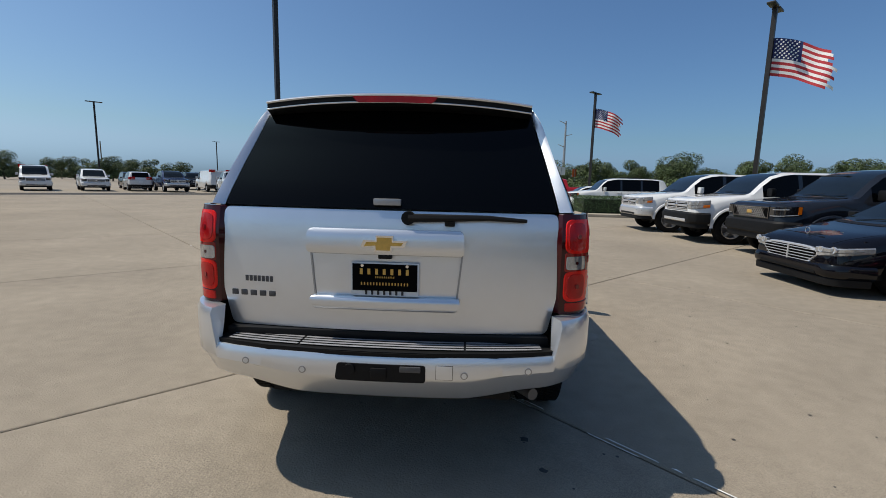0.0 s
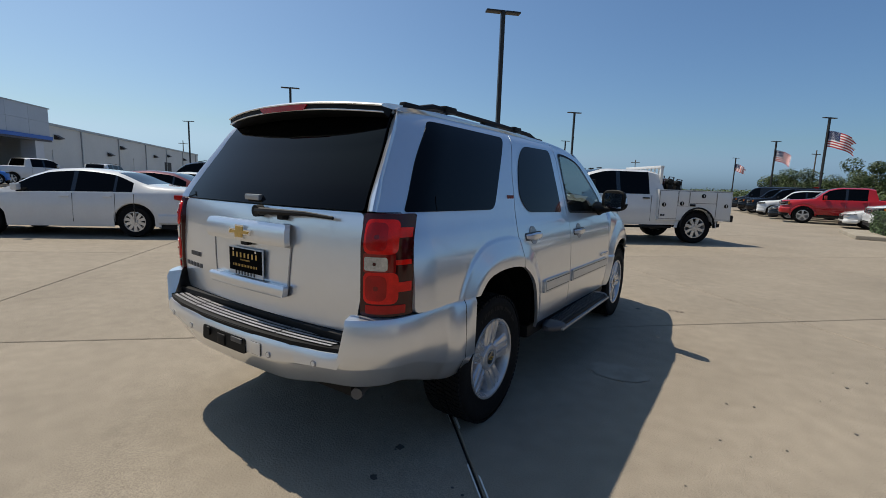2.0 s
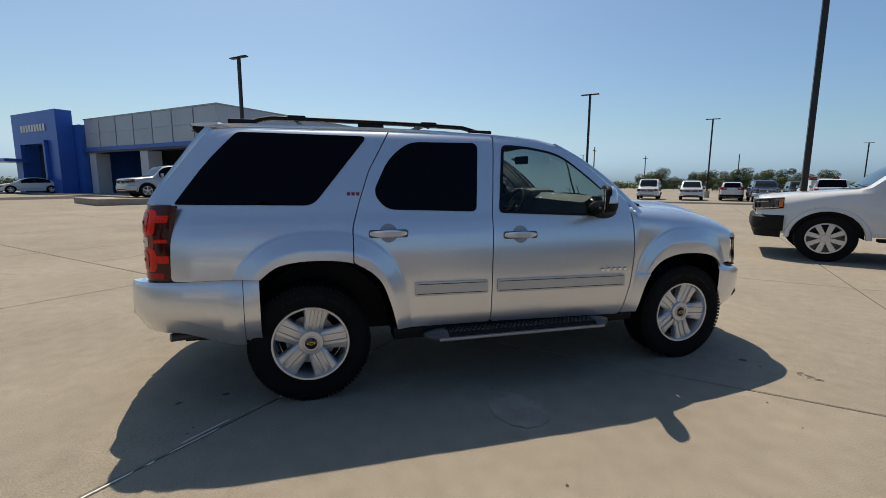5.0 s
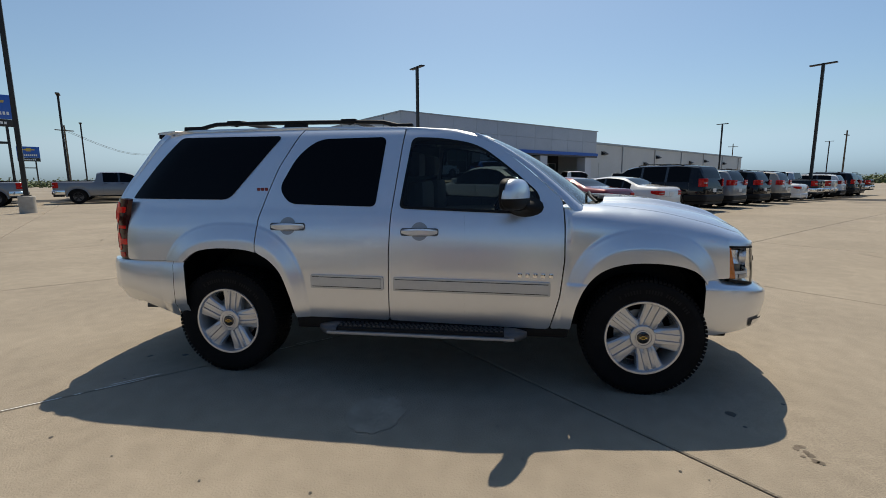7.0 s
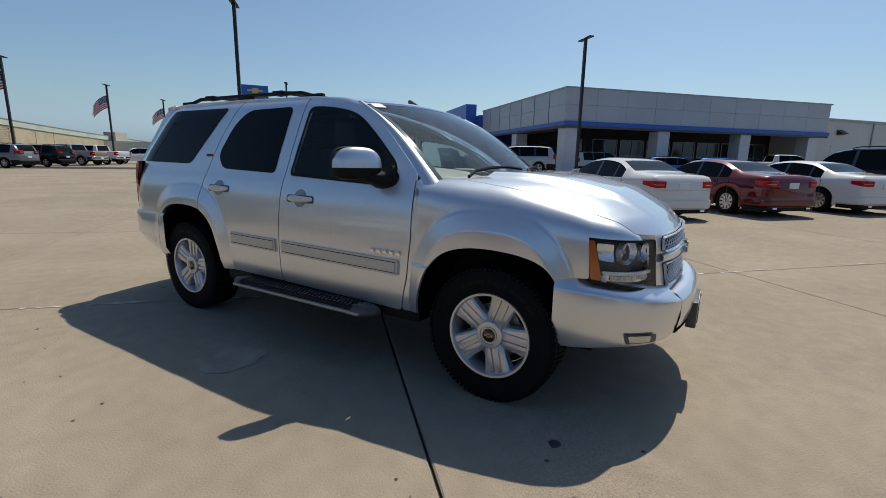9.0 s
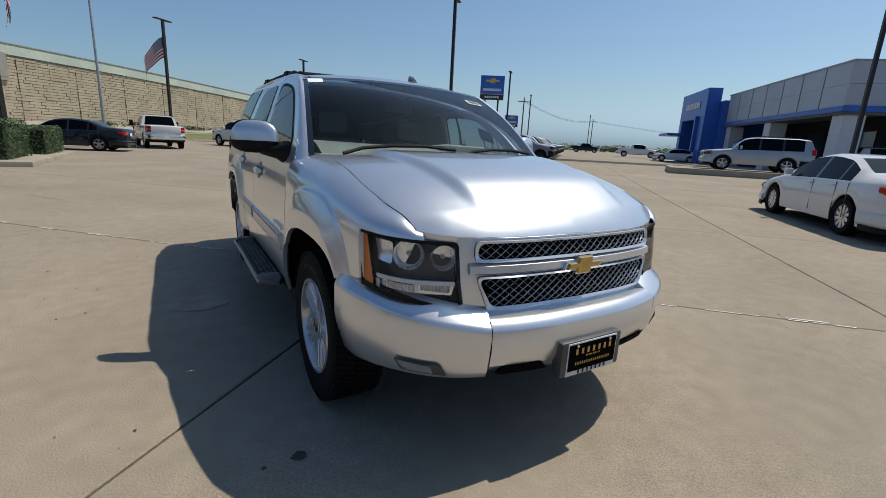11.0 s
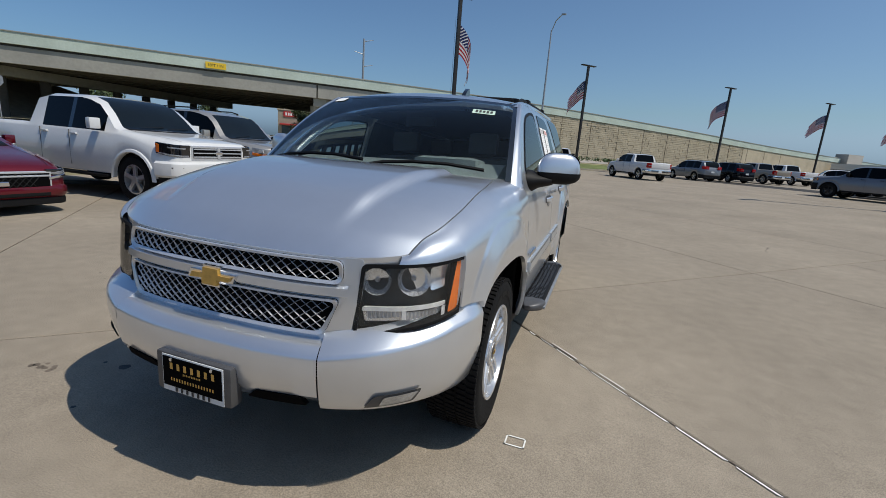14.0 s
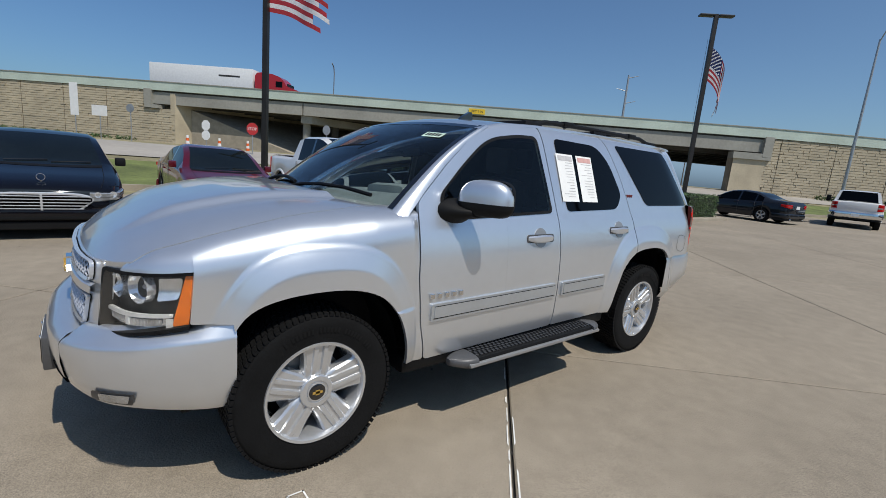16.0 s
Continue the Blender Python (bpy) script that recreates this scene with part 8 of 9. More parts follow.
def fb_corner(x, y, q):
    t = smooth01(.50, .60, x) if y > 2.3 else 1
    topz = lerp_table([(.50, .708), (.56, .717), (.70, .737), (.80, .754), (.86, .769), (.90, .782), (.93, .787)], x)
    low = .425 - .015 * (1 - smooth01(1.9, 2.2, y))
    ease = 1 - .8 * (1 - smooth01(1.84, 2.05, y))
    return [(topz + .002, .10), (topz - .004, .075 * ease + .01), (topz - .050, .012 * ease + .002), (topz - .060, .004 * ease), (topz - .072, 0), (.60, .0), (.52, .012), (low + .03, .03), (low, .05), (low - .004, .20)]


FB_ARC = [0.0]
for (xa, ya), (xb, yb) in zip(FB, FB[1:]):
    FB_ARC.append(FB_ARC[-1] + math.hypot(xb - xa, yb - ya))


def fb_at(u, z, lift):
    """A place on the front bumper's skin, u metres round from its middle."""
    tx, ty = [(q, w[0]) for q, w in zip(FB_ARC, FB)], [(q, w[1]) for q, w in zip(FB_ARC, FB)]
    a = abs(u)
    x, y = curve_table(tx, a), curve_table(ty, a)
    d = Vector((curve_table(tx, a + .02) - curve_table(tx, a - .02), curve_table(ty, a + .02) - curve_table(ty, a - .02))).normalized()
    out = lift - lerp_table([(.41, .075), (.425, .05), (.45, .03), (.49, .012), (.56, 0)], z)
    return Vector((math.copysign(x - d.y * out, u), y + d.x * out, z))


bump = part("front_bumper", sweep_skin([p for p in FB if p[0] <= .401] + [(.50, 2.392)], fb_centre, 1, 16), M["silver"], suv)
part("bumper_half", sweep_skin([p for p in FB if p[0] <= .401] + [(.50, 2.392)], fb_centre, -1, 16), M["silver"], bump)
for s in (1, -1):
    part("bumper_corner", sweep_skin([(.504, 2.391)] + FB[3:], fb_corner, s, 34, True), M["silver"], bump)
    part("lower_opening", sheet(fillet([(s * .20, .428), (s * .46, .440), (s * .44, .488), (s * .26, .482)], .012), lambda u, z: fb_at(u, z, .005), .03, (0, -.02, 0)), M["deep_black"], bump)
    fog = part("fog_surround", sheet(fillet([(s * .675, .440), (s * .880, .446), (s * .905, .508), (s * .715, .500)], .012), lambda u, z: fb_at(u, z, .003), .03), M["end_grey"], bump, "recess of the fog lamp")
    part("fog_lamp", sheet(fillet([(s * .735, .452), (s * .865, .456), (s * .888, .500), (s * .750, .494)], .008), lambda u, z: fb_at(u, z, .007), .03), M["lamp_clear"], fog)
    part("air_dam", boxed(min(s * .45, s * .84), max(s * .45, s * .84), 1.88, 2.02, .385, .45, .02), M["black"], bump)
part("valance", boxed(-.55, .55, 2.0, 2.26, .39, .44, .02), M["black"], bump)
part("bumper_backing", boxed(-.68, .68, 1.95, 2.20, .43, .70), M["black"], bump)
part("bumper_shelf", sheet([(-.60, 2.16), (.60, 2.16), (.56, 2.30), (.46, 2.33), (-.46, 2.33), (-.56, 2.30)], lambda x, y: Vector((x, y, .676)), .1), M["silver"], bump)
holder = part("plate_holder", boxed(-.185, .185, 2.41, 2.466, .40, .562, .012), M["end_grey"], bump)


def dealer_plate(y, z, facing, parent):
    """A dealer's plate: black board with gold bars for its unreadable or name lettering, in a silver frame."""
    o = part("dealer_plate", boxed(-.152, .152, min(y, y + facing * .006), max(y, y + facing * .006), z - .076, z + .076, .002), M["plate_w"], parent, "black and gold dealer plate in a silver frame")
    part("board", boxed(-.145, .145, min(y, y + facing * .009), max(y, y + facing * .009), z - .052, z + .069), M["deep_black"], o)
    f = y + facing * .0095
    for n_, w, h, zc, m_ in ((7, .24, .026, z + .035, M["gold"]), (11, .09, .008, z + .010, M["gold"]), (16, .22, .013, z - .020, M["gold"]), (7, .19, .018, z - .061, M["ink"])):
        bm = bmesh.new()
        for k in range(n_):
            x0 = -w / 2 + w * k / n_
            add_box(bm, x0 + w / n_ * .25, x0 + w / n_ * .62, min(f, f + facing * .0012), max(f, f + facing * .0012), zc - h / 2, zc + h / 2)
        part("lettering", bm, m_, o, smooth=0)
    for x in (-.10, .10):
        bm = bmesh.new()
        add_lathe(bm, [(.007, min(f, f + facing * .004)), (.007, max(f, f + facing * .004))], 10, "y", (x, 0, z + .062))
        part("screw", bm, M["chrome"], o)
    return o


dealer_plate(2.4615, .478, 1, bump)

# Rear face.
gate_o = [(-.735, .745), (.735, .745), (.775, .93), (.765, 1.295), (-.765, 1.295), (-.775, .93)]
gate = part("tailgate", sheet(fillet(gate_o, .03), lambda x, z: rear_at(x, z), .045, (0, .025, 0)), M["silver"], suv)
glass_o = [(-.762, 1.303, .02), (.762, 1.303, .02), (.715, 1.52), (.655, 1.765, .02), (.35, 1.79, .0), (0, 1.80, .0), (-.35, 1.79, .0), (-.655, 1.765, .02), (-.715, 1.52)]
part("rear_window", sheet(fillet(glass_o, .04), lambda x, z: rear_at(x, z, .006), .07, (0, .02, 0)), M["tint"], gate, "black privacy glass of the liftgate")
# Body round the tailgate.
for s in (1, -1):
    bm = bmesh.new()
    prev = None
    for k in range(24):
        t = k / 23
        z = 1.302 + (1.79 - 1.302) * t
        a = rear_at(s * lerp_table([(1.30, .772), (1.52, .724), (1.77, .662), (1.80, .65)], z), min(z, 1.79), -.004)
        yq = lerp_table([(1.302, -2.368), (1.45, -2.282), (1.60, -2.175), (1.715, -2.093), (1.792, -2.03)], z)
        c = Vector((s * side_at(yq, z), yq, z))
        rowv = [bm.verts.new(a.lerp(c, f) + Vector((s * .022, -.022, .004)) * math.sin(math.pi * f)) for f in (0, .25, .5, .75, 1)]
        if prev:
            for i in range(4):
                bm.faces.new((prev[i], prev[i + 1], rowv[i + 1], rowv[i]))
        prev = rowv
    part("rear_pillar", bm, M["silver"], suv, smooth=60)
    # Wrap-round tail lamp.
    TL = [(.782, -2.422), (.83, -2.416), (.875, -2.392), (.912, -2.352), (.935, -2.297), (.940, -2.275), (.943, -2.250)]
    tls = [0.0]
    for (xa, ya), (xb, yb) in zip(TL, TL[1:]):
        tls.append(tls[-1] + math.hypot(xb - xa, yb - ya))

    def lamp_at(u, z, lift=0.0, s=s):
        px, py = curve_table([(q, p[0]) for q, p in zip(tls, TL)], u), curve_table([(q, p[1]) for q, p in zip(tls, TL)], u)
        nx, ny = lerp_table([(0, .15), (.12, .6), (.22, .97), (.3, 1)], u), lerp_table([(0, -1), (.12, -.8), (.22, -.25), (.3, 0)], u)
        k = curve_table([(.84, .985), (1.0, 1.0), (1.15, .985), (1.30, .935)], z)
        yk = curve_table([(.84, 0), (1.15, .0), (1.30, .03)], z)
        return Vector((s * (.78 + (px - .78) * k + (k - 1) * .12 * 0 + nx * lift), py + yk + ny * lift, z))

    def lens_patch(nm, u0, u1, z0, z1, lift, material, parent, r=.012):
        return part(nm, sheet(fillet([(u0, z0), (u1, z0), (u1, z1), (u0, z1)], r), lambda u, z: lamp_at(u, z, lift), .025, lambda co, s=s: Vector((-s * .004, .004, 0))), material, parent)

    tail = part("tail_lamp", sheet(fillet([(0, .848), (tls[-1], .848), (tls[-1], 1.298), (0, 1.298)], .012), lambda u, z: lamp_at(u, z), .03, lambda co, s=s: Vector((-s * .02, .02, 0))), M["smoke"], suv, "red wrap-round tail lamp with a clear reverse light")
    for z0, z1, zf in ((1.125, 1.275, 1.205), (.905, 1.045, .965)):
        chamber = lens_patch("light_chamber", .018, .178, z0, z1, .004, M["red_clear"], tail, .035)
        lens_patch("reflector", .030, .125, z0 + .014, z1 - .014, .007, M["lamp_red"], chamber, .034)
        lens_patch("bulb", .070, .090, (z0 + z1) / 2 - .010, (z0 + z1) / 2 + .010, .011, M["lamp_deep"], chamber, .0098)
        lens_patch("light_finger", .178, .246, zf - .008, zf + .036, .004, M["red_clear"], chamber, .004)
    lens_patch("reverse_surround", .018, .165, 1.042, 1.128, .003, M["lamp_deep"], tail, .01)
    rev = lens_patch("reverse_light", .024, .128, 1.052, 1.112, .006, M["lamp_clear"], tail, .012)
    lens_patch("bulb", .066, .080, 1.075, 1.089, .008, M["smoke"], rev, .0065)
    lens_patch("light_finger", .165, .246, 1.078, 1.10, .004, M["red_clear"], tail, .004)
    lens_patch("reflex_strip", .03, .215, .860, .898, .004, M["lamp_red"], tail, .006)
# Spoiler and stop lamp.
def spoiler_line(x):
    """Rear edge and height of the spoiler across the car."""
    f = abs(x) / .655
    return -2.245 + .085 * f ** 2.5, 1.806 + .030 * (1 - f ** 2)


spoil = None
for nm, ring_of, m_, lb in (
        ("rear_spoiler", lambda y0, zc: ((-2.00, zc + .012), (y0 + .06, zc + .007), (y0 + .01, zc), (y0, zc - .008), (y0 + .004, zc - .014), (y0 + .03, zc - .016), (-2.02, zc - .02)), M["silver"], ""),
        ("spoiler_underside", lambda y0, zc: ((y0 + .012, zc - .0145), (y0 + .012, zc - .040), (y0 + .03, zc - .052), (-2.105, zc - .062), (-2.08, zc - .02)), M["black"], "gloss black underside of the spoiler"),
        ("spoiler_edge", lambda y0, zc: ((y0 + .008, zc - .037), (y0 + .006, zc - .040), (y0 + .008, zc - .044), (y0 + .016, zc - .044), (y0 + .016, zc - .037)), M["silver"], "thin silver edge under the spoiler")):
    bm = bmesh.new()
    prev = None
    for k in range(33):
        x = -.655 + 1.31 * k / 32
        y0, zc = spoiler_line(x)
        ring = [bm.verts.new((x, y_, z_)) for y_, z_ in ring_of(y0, zc)]
        if prev:
            for i in range(len(ring)):
                bm.faces.new((prev[i], prev[(i + 1) % len(ring)], ring[(i + 1) % len(ring)], ring[i]))
        else:
            bm.faces.new(ring)
        prev = ring
    bm.faces.new(prev)
    one = part(nm, bm, m_, spoil or suv, lb, smooth=50)
    spoil = spoil or one
part("stop_lamp", sheet(fillet([(-.205, -.013), (.205, -.013), (.175, -.043), (-.175, -.043)], .008), lambda x, z: Vector((x, spoiler_line(x)[0] + .003, spoiler_line(x)[1] + z)), .06, (0, .01, 0)), M["lamp_red"], spoil, "long red high stop lamp")
# Tailgate details.
def gate_bar(z0, z1, w0, w1, out, nm, material, parent, thick=.03):
    o = [(-w0, z0), (w0, z0), (w1, z1), (-w1, z1)]
    return part(nm, sheet(fillet(o, .025), lambda x, z: rear_at(x, z, out * (1 - (abs(z - (z0 + z1) / 2) / ((z1 - z0) / 2)) ** 4 * .25)), .05, (0, thick, 0), (z1 - z0) / 7), material, parent)


garn = gate_bar(1.105, 1.215, .352, .345, .052, "handle_garnish", M["silver"], gate)
gate_bar(.852, .912, .325, .342, .046, "lower_garnish", M["silver"], gate)
part("plate_recess", sheet(fillet([(-.315, .905), (.315, .905), (.335, 1.11), (-.335, 1.11)], .01), lambda x, z: rear_at(x, z, .003), .06), M["silver"], gate)
# Darker strips paint the shading line round the recess, which lies flush.
for s in (1, -1):
    part("recess_edge", sheet([(s * .318, .91), (s * .326, .91), (s * .346, 1.108), (s * .338, 1.108)], lambda x, z: rear_at(x, z, .006), .06, (0, .004, 0)), M["silver_dull"], gate)
part("recess_edge", sheet([(-.336, 1.098), (.336, 1.098), (.336, 1.105), (-.336, 1.105)], lambda x, z: rear_at(x, z, .006), .06, (0, .004, 0)), M["silver_dull"], gate)
part("plate_light", boxed(-.03, .03, -2.485, -2.455, 1.085, 1.104, .004), M["black"], gate)
dealer_plate(-2.472, .992, -1, gate)
bow_tie((0, -2.498, 1.155), .102, .016, -1, garn)
for k in range(5):
    x0 = -.73 + .046 * k
    part("badge_letter", boxed(x0, x0 + .030, rear_at(x0, .90).y - .006, rear_at(x0, .90).y + .01, .885, .911, .003), M["end_grey"], gate)
for k in range(7):
    x0 = -.66 + .02 * k
    part("badge_letter", boxed(x0, x0 + .013, rear_at(x0, .965).y - .004, rear_at(x0, .965).y + .01, .954, .980), M["end_grey"], gate)
part("glass_latch", boxed(-.062, .062, rear_at(0, 1.335).y - .028, rear_at(0, 1.335).y, 1.318, 1.348, .006), M["silver_dull"], gate, "satin grey window latch")
bm = bmesh.new()
pv = [Vector((.10, rear_at(.1, 1.268).y - .035, 1.268)), Vector((.28, rear_at(.28, 1.272).y - .04, 1.272)), Vector((.45, rear_at(.45, 1.275).y - .035, 1.275)), Vector((.62, rear_at(.62, 1.268).y - .028, 1.265))]
add_tube(bm, pv, .02, 8, .008)
add_tube(bm, [(.10, pv[0].y + .03, 1.268), (.10, pv[0].y - .012, 1.268)], .03, 12)
add_box(bm, .26, .305, pv[1].y + .0, pv[1].y + .045, 1.235, 1.27, .006)
part("rear_wiper", bm, M["black"], gate)

# Rear bumper with step.
RB = [(0, -2.618), (.25, -2.612), (.5, -2.588), (.66, -2.562), (.79, -2.518), (.888, -2.438), (.949, -2.328), (.970, -2.18), (.970, -1.98), (.968, -1.862)]
RB_END = [(.968, -1.857), (.968, -1.82), (.968, -1.765)]


def rb_rows(x, y, q):
    horn = smooth01(.755, .785, x) if y < -2.3 else 1
    topz = .690 + (.845 - .690) * horn
    low = .468 + .04 * smooth01(.35, .7, x) - (.10 * smooth01(-2.3, -1.9, y) if y > -2.3 else 0)
    shelf = .03 if horn < .5 else .02
    rows = [(topz, shelf + .06 * horn), (topz - .004, .012), (topz - .03, 0), ((topz + low) / 2 + .02, 0), (low + .118, .003), (low + .106, .014), (low + .02, .056), (low, .085)]
    return [(z, b - (flare(y, z) if y > -2.1 else 0)) for z, b in rows]


rb = part("rear_bumper", sweep_skin(RB, rb_rows, 1, 90), M["silver"], suv, smooth=50)
part("bumper_half", sweep_skin(RB, rb_rows, -1, 90), M["silver"], rb, smooth=50)
for s in (1, -1):
    part("flare_end", sweep_skin(RB_END, rb_rows, s, 8), M["silver"], rb, smooth=50)
part("step_pad", sheet(fillet([(-.755, -2.44), (.755, -2.44), (.755, -2.515), (.66, -2.545), (.5, -2.577), (.25, -2.60), (0, -2.606), (-.25, -2.60), (-.5, -2.577), (-.66, -2.545), (-.755, -2.515)], .01), lambda x, y: Vector((x, y, .706 - .05 * max(0, -2.56 - y))), .08, (0, 0, -.03)), M["black"], rb, "black ribbed plastic step pad")
part("step_lip", sheet(fillet([(-.75, .684), (.75, .684), (.75, .70), (-.75, .70)], .004), lambda x, z: Vector((x, -2.612 + .112 * (abs(x) / .76) ** 2.2 + .002, z)), .05, (0, .02, 0)), M["black"], rb)
bm = bmesh.new()
for k in range(4):
    for x0, x1 in ((-.70, -.37), (-.36, .36), (.37, .70)):
        prev = None
        for i in range(13):
            x = x0 + (x1 - x0) * i / 12
            y = -2.485 - .028 * k + .055 * (abs(x) / .7) ** 2.4
            rowv = [bm.verts.new((x, y - .008, .712 - .05 * max(0, -2.56 - y))), bm.verts.new((x, y + .008, .712 - .05 * max(0, -2.56 - y))), bm.verts.new((x, y + .010, .704))]
            if prev:
                bm.faces.new((prev[0], prev[1], rowv[1], rowv[0]))
                bm.faces.new((prev[1], prev[2], rowv[2], rowv[1]))
            prev = rowv
tagged(part("ribbing", bm, M["rib_light"], rb), kind="stuff")
part("sill_plate", boxed(-.74, .74, -2.46, -2.40, .69, .742, .008), M["black"], rb)
hitch = part("hitch_opening", sheet(fillet([(-.19, .578), (.20, .578), (.20, .655), (-.18, .655)], .015), lambda x, z: Vector((x, -2.623 + .1 * abs(x) ** 2, z)), .08, (0, .05, 0)), M["black"], rb)
part("receiver", boxed(-.035, .035, -2.63, -2.58, .585, .64, .006), M["black"], hitch)
part("trailer_socket", boxed(.09, .18, -2.628, -2.59, .625, .65, .004), M["end_grey"], hitch)
bm = bmesh.new()
add_lathe(bm, [(.024, -2.632), (.024, -2.6)], 14, "y", (-.125, 0, .63))
part("socket_cap", bm, M["black"], hitch)
part("tow_cover", boxed(.245, .315, -2.6155, -2.60, .595, .655, .002), M["silver"], rb)
part("cover_gap", boxed(.2435, .3165, -2.6135, -2.598, .5935, .6565), M["end_grey"], rb)
for x in (-.60, -.335, .365, .64):
    bm = bmesh.new()
    y = curve_table([(p[0], p[1]) for p in RB[:5]], abs(x))
    add_lathe(bm, [(.016, y - .003), (.016, y + .01)], 16, "y", (x, 0, .628 if abs(x) > .5 else .612))
    sensor = part("parking_sensor", bm, M["silver_dull"], rb)
    bm = bmesh.new()
    add_lathe(bm, [(.011, y - .0045), (.011, y + .0)], 14, "y", (x, 0, .628 if abs(x) > .5 else .612))
    part("sensor_eye", bm, M["silver"], sensor)
part("bumper_backing", boxed(-.70, .70, -2.46, -1.9, .54, .68), M["black"], rb)
bm = bmesh.new()
add_tube(bm, [(.62, -1.9, .38), (.62, -2.20, .41), (.70, -2.36, .425)], .028, 12)
part("exhaust_pipe", bm, M["rim_dark"], suv)
bm = bmesh.new()
add_tube(bm, [(-.74, -1.473, .40), (.74, -1.473, .40)], .06, 10)
part("rear_axle", bm, M["black"], suv)

# Wheels: five broad spokes with twin ribs.
def suv_wheel(s, y, steer=0.0):
    r, wd = .391, .27
    hub = bmesh.new()
    add_lathe(hub, [(.080, .02), (.080, .100), (.076, .104), (.056, .105), (.054, .099), (.048, .099), (.046, .106), (.040, .106)], 32, "x")
    w = part("wheel", hub, M["rim"], suv, "alloy wheel with five broad spokes")
    tb = bmesh.new()
    prof = [(.245, -.115), (.27, -.118), (.33, -.125), (.362, -.122), (.376, -.112), (.384, -.09), (.384, .09), (.376, .112), (.362, .122), (.33, .125), (.27, .118), (.245, .115)]
    add_lathe(tb, prof, 64, "x", close=True)
    tyre = part("tyre", tb, M["rubber"], w)
    lug = bmesh.new()
    for k in range(84):
        a = 2 * math.pi * k / 84
        for j, xo in enumerate((-.098, -.052, 0, .052, .098)):
            aa = a + (j % 2) * math.pi / 84
            c, sn = math.cos(aa), math.sin(aa)
            tw = .0100
            vs = []
            for rad in (.374, .3925 if abs(xo) < .09 else .3895):
                for dx, dt in ((-.021, -tw - .004), (.021, -tw + .004), (.021, tw + .004), (-.021, tw - .004)):
                    ca, sa = math.cos(aa + dt / rad), math.sin(aa + dt / rad)
                    vs.append(lug.verts.new((xo + dx, rad * ca, rad * sa)))
            lug.faces.new(vs[4:])
            for i in range(4):
                lug.faces.new((vs[i], vs[(i + 1) % 4], vs[4 + (i + 1) % 4], vs[4 + i]))
    tagged(part("tread", lug, M["rubber"], tyre, smooth=0), kind="stuff")
    wl = bmesh.new()
    for k in range(26):
        a = radians(35 + 3.4 * k)
        if k % 7 == 3:
            continue
        vs = [wl.verts.new((.1262 - .0015 * abs(rad - .31) * 20, rad * math.cos(a + d), rad * math.sin(a + d))) for rad, d in ((.30, 0), (.325, 0), (.325, .035), (.30, .035))]
        wl.faces.new(vs)
    tagged(part("sidewall_lettering", wl, M["black"], tyre, smooth=0), kind="stuff")
    rb_ = bmesh.new()
    add_lathe(rb_, [(.246, -.12), (.250, .112), (.246, .122), (.234, .120), (.226, .10), (.218, .03), (.214, -.08)], 56, "x", close=True)
    part("rim", rb_, M["rim"], w)
    for k in range(5):
        a = 2 * math.pi * k / 5 + math.pi / 2 + steer
        sp = bmesh.new()
        prof2 = [(.055, .050, .085), (.095, .064, .091), (.125, .066, .094), (.165, .071, .097), (.205, .080, .101), (.233, .086, .104)]
        prev = None
        for rad, hw, dep in prof2:
            rise_ = .008 if .08 < rad < .23 else .001
            ring = [sp.verts.new((xx, rad, vv)) for xx, vv in ((dep - .05, -hw - .006), (dep - .012, -hw), (dep - .002, -hw + .010), (dep, -.037), (dep + rise_, -.033), (dep + rise_, -.014), (dep - .004, -.010), (dep - .004, .010), (dep + rise_, .014), (dep + rise_, .033), (dep, .037), (dep - .002, hw - .010), (dep - .012, hw), (dep - .05, hw + .006))]
            if prev:
                for i in range(13):
                    sp.faces.new((prev[i], prev[i + 1], ring[i + 1], ring[i]))
            prev = ring
        bmesh.ops.transform(sp, matrix=Matrix.Rotation(a - math.pi / 2, 4, 'X'), verts=sp.verts)
        part("spoke", sp, M["rim"], w)
        nb = bmesh.new()
        b2 = a + math.pi / 5
        add_lathe(nb, [(.009, .05), (.009, .088), (.006, .092)], 8, "x", (0, .062 * math.cos(b2), .062 * math.sin(b2)))
        part("wheel_nut", nb, M["chrome"], w)
    cap = bmesh.new()
    add_lathe(cap, [(.040, .09), (.040, .107), (.034, .110), (.001, .111)], 24, "x")
    cp = part("centre_cap", cap, M["gloss_black"], w)
    em = bmesh.new()
    add_box(em, .1112, .1125, -.024, .024, -.006, .006)
    add_box(em, .1112, .1125, -.010, .010, -.012, .012)
    part("cap_emblem", em, M["gold"], cp)
    db = bmesh.new()
    add_lathe(db, [(.165, .0), (.165, .012), (.06, .015)], 32, "x")
    part("brake_disc", db, M["galv"], w)
    bk = bmesh.new()
    add_lathe(bk, [(.212, -.06), (.212, -.05)], 32, "x")
    part("back_plate", bk, M["black"], w)
    w.matrix_basis = Matrix.Translation((s * .84, y, .392)) @ (Matrix.Identity(4) if s > 0 else Matrix.Rotation(math.pi, 4, 'Z'))
    return w


for s, y, turn in ((1, 1.473, -.05), (1, -1.473, .12), (-1, 1.473, .25), (-1, -1.473, .6)):
    suv_wheel(s, y, turn)

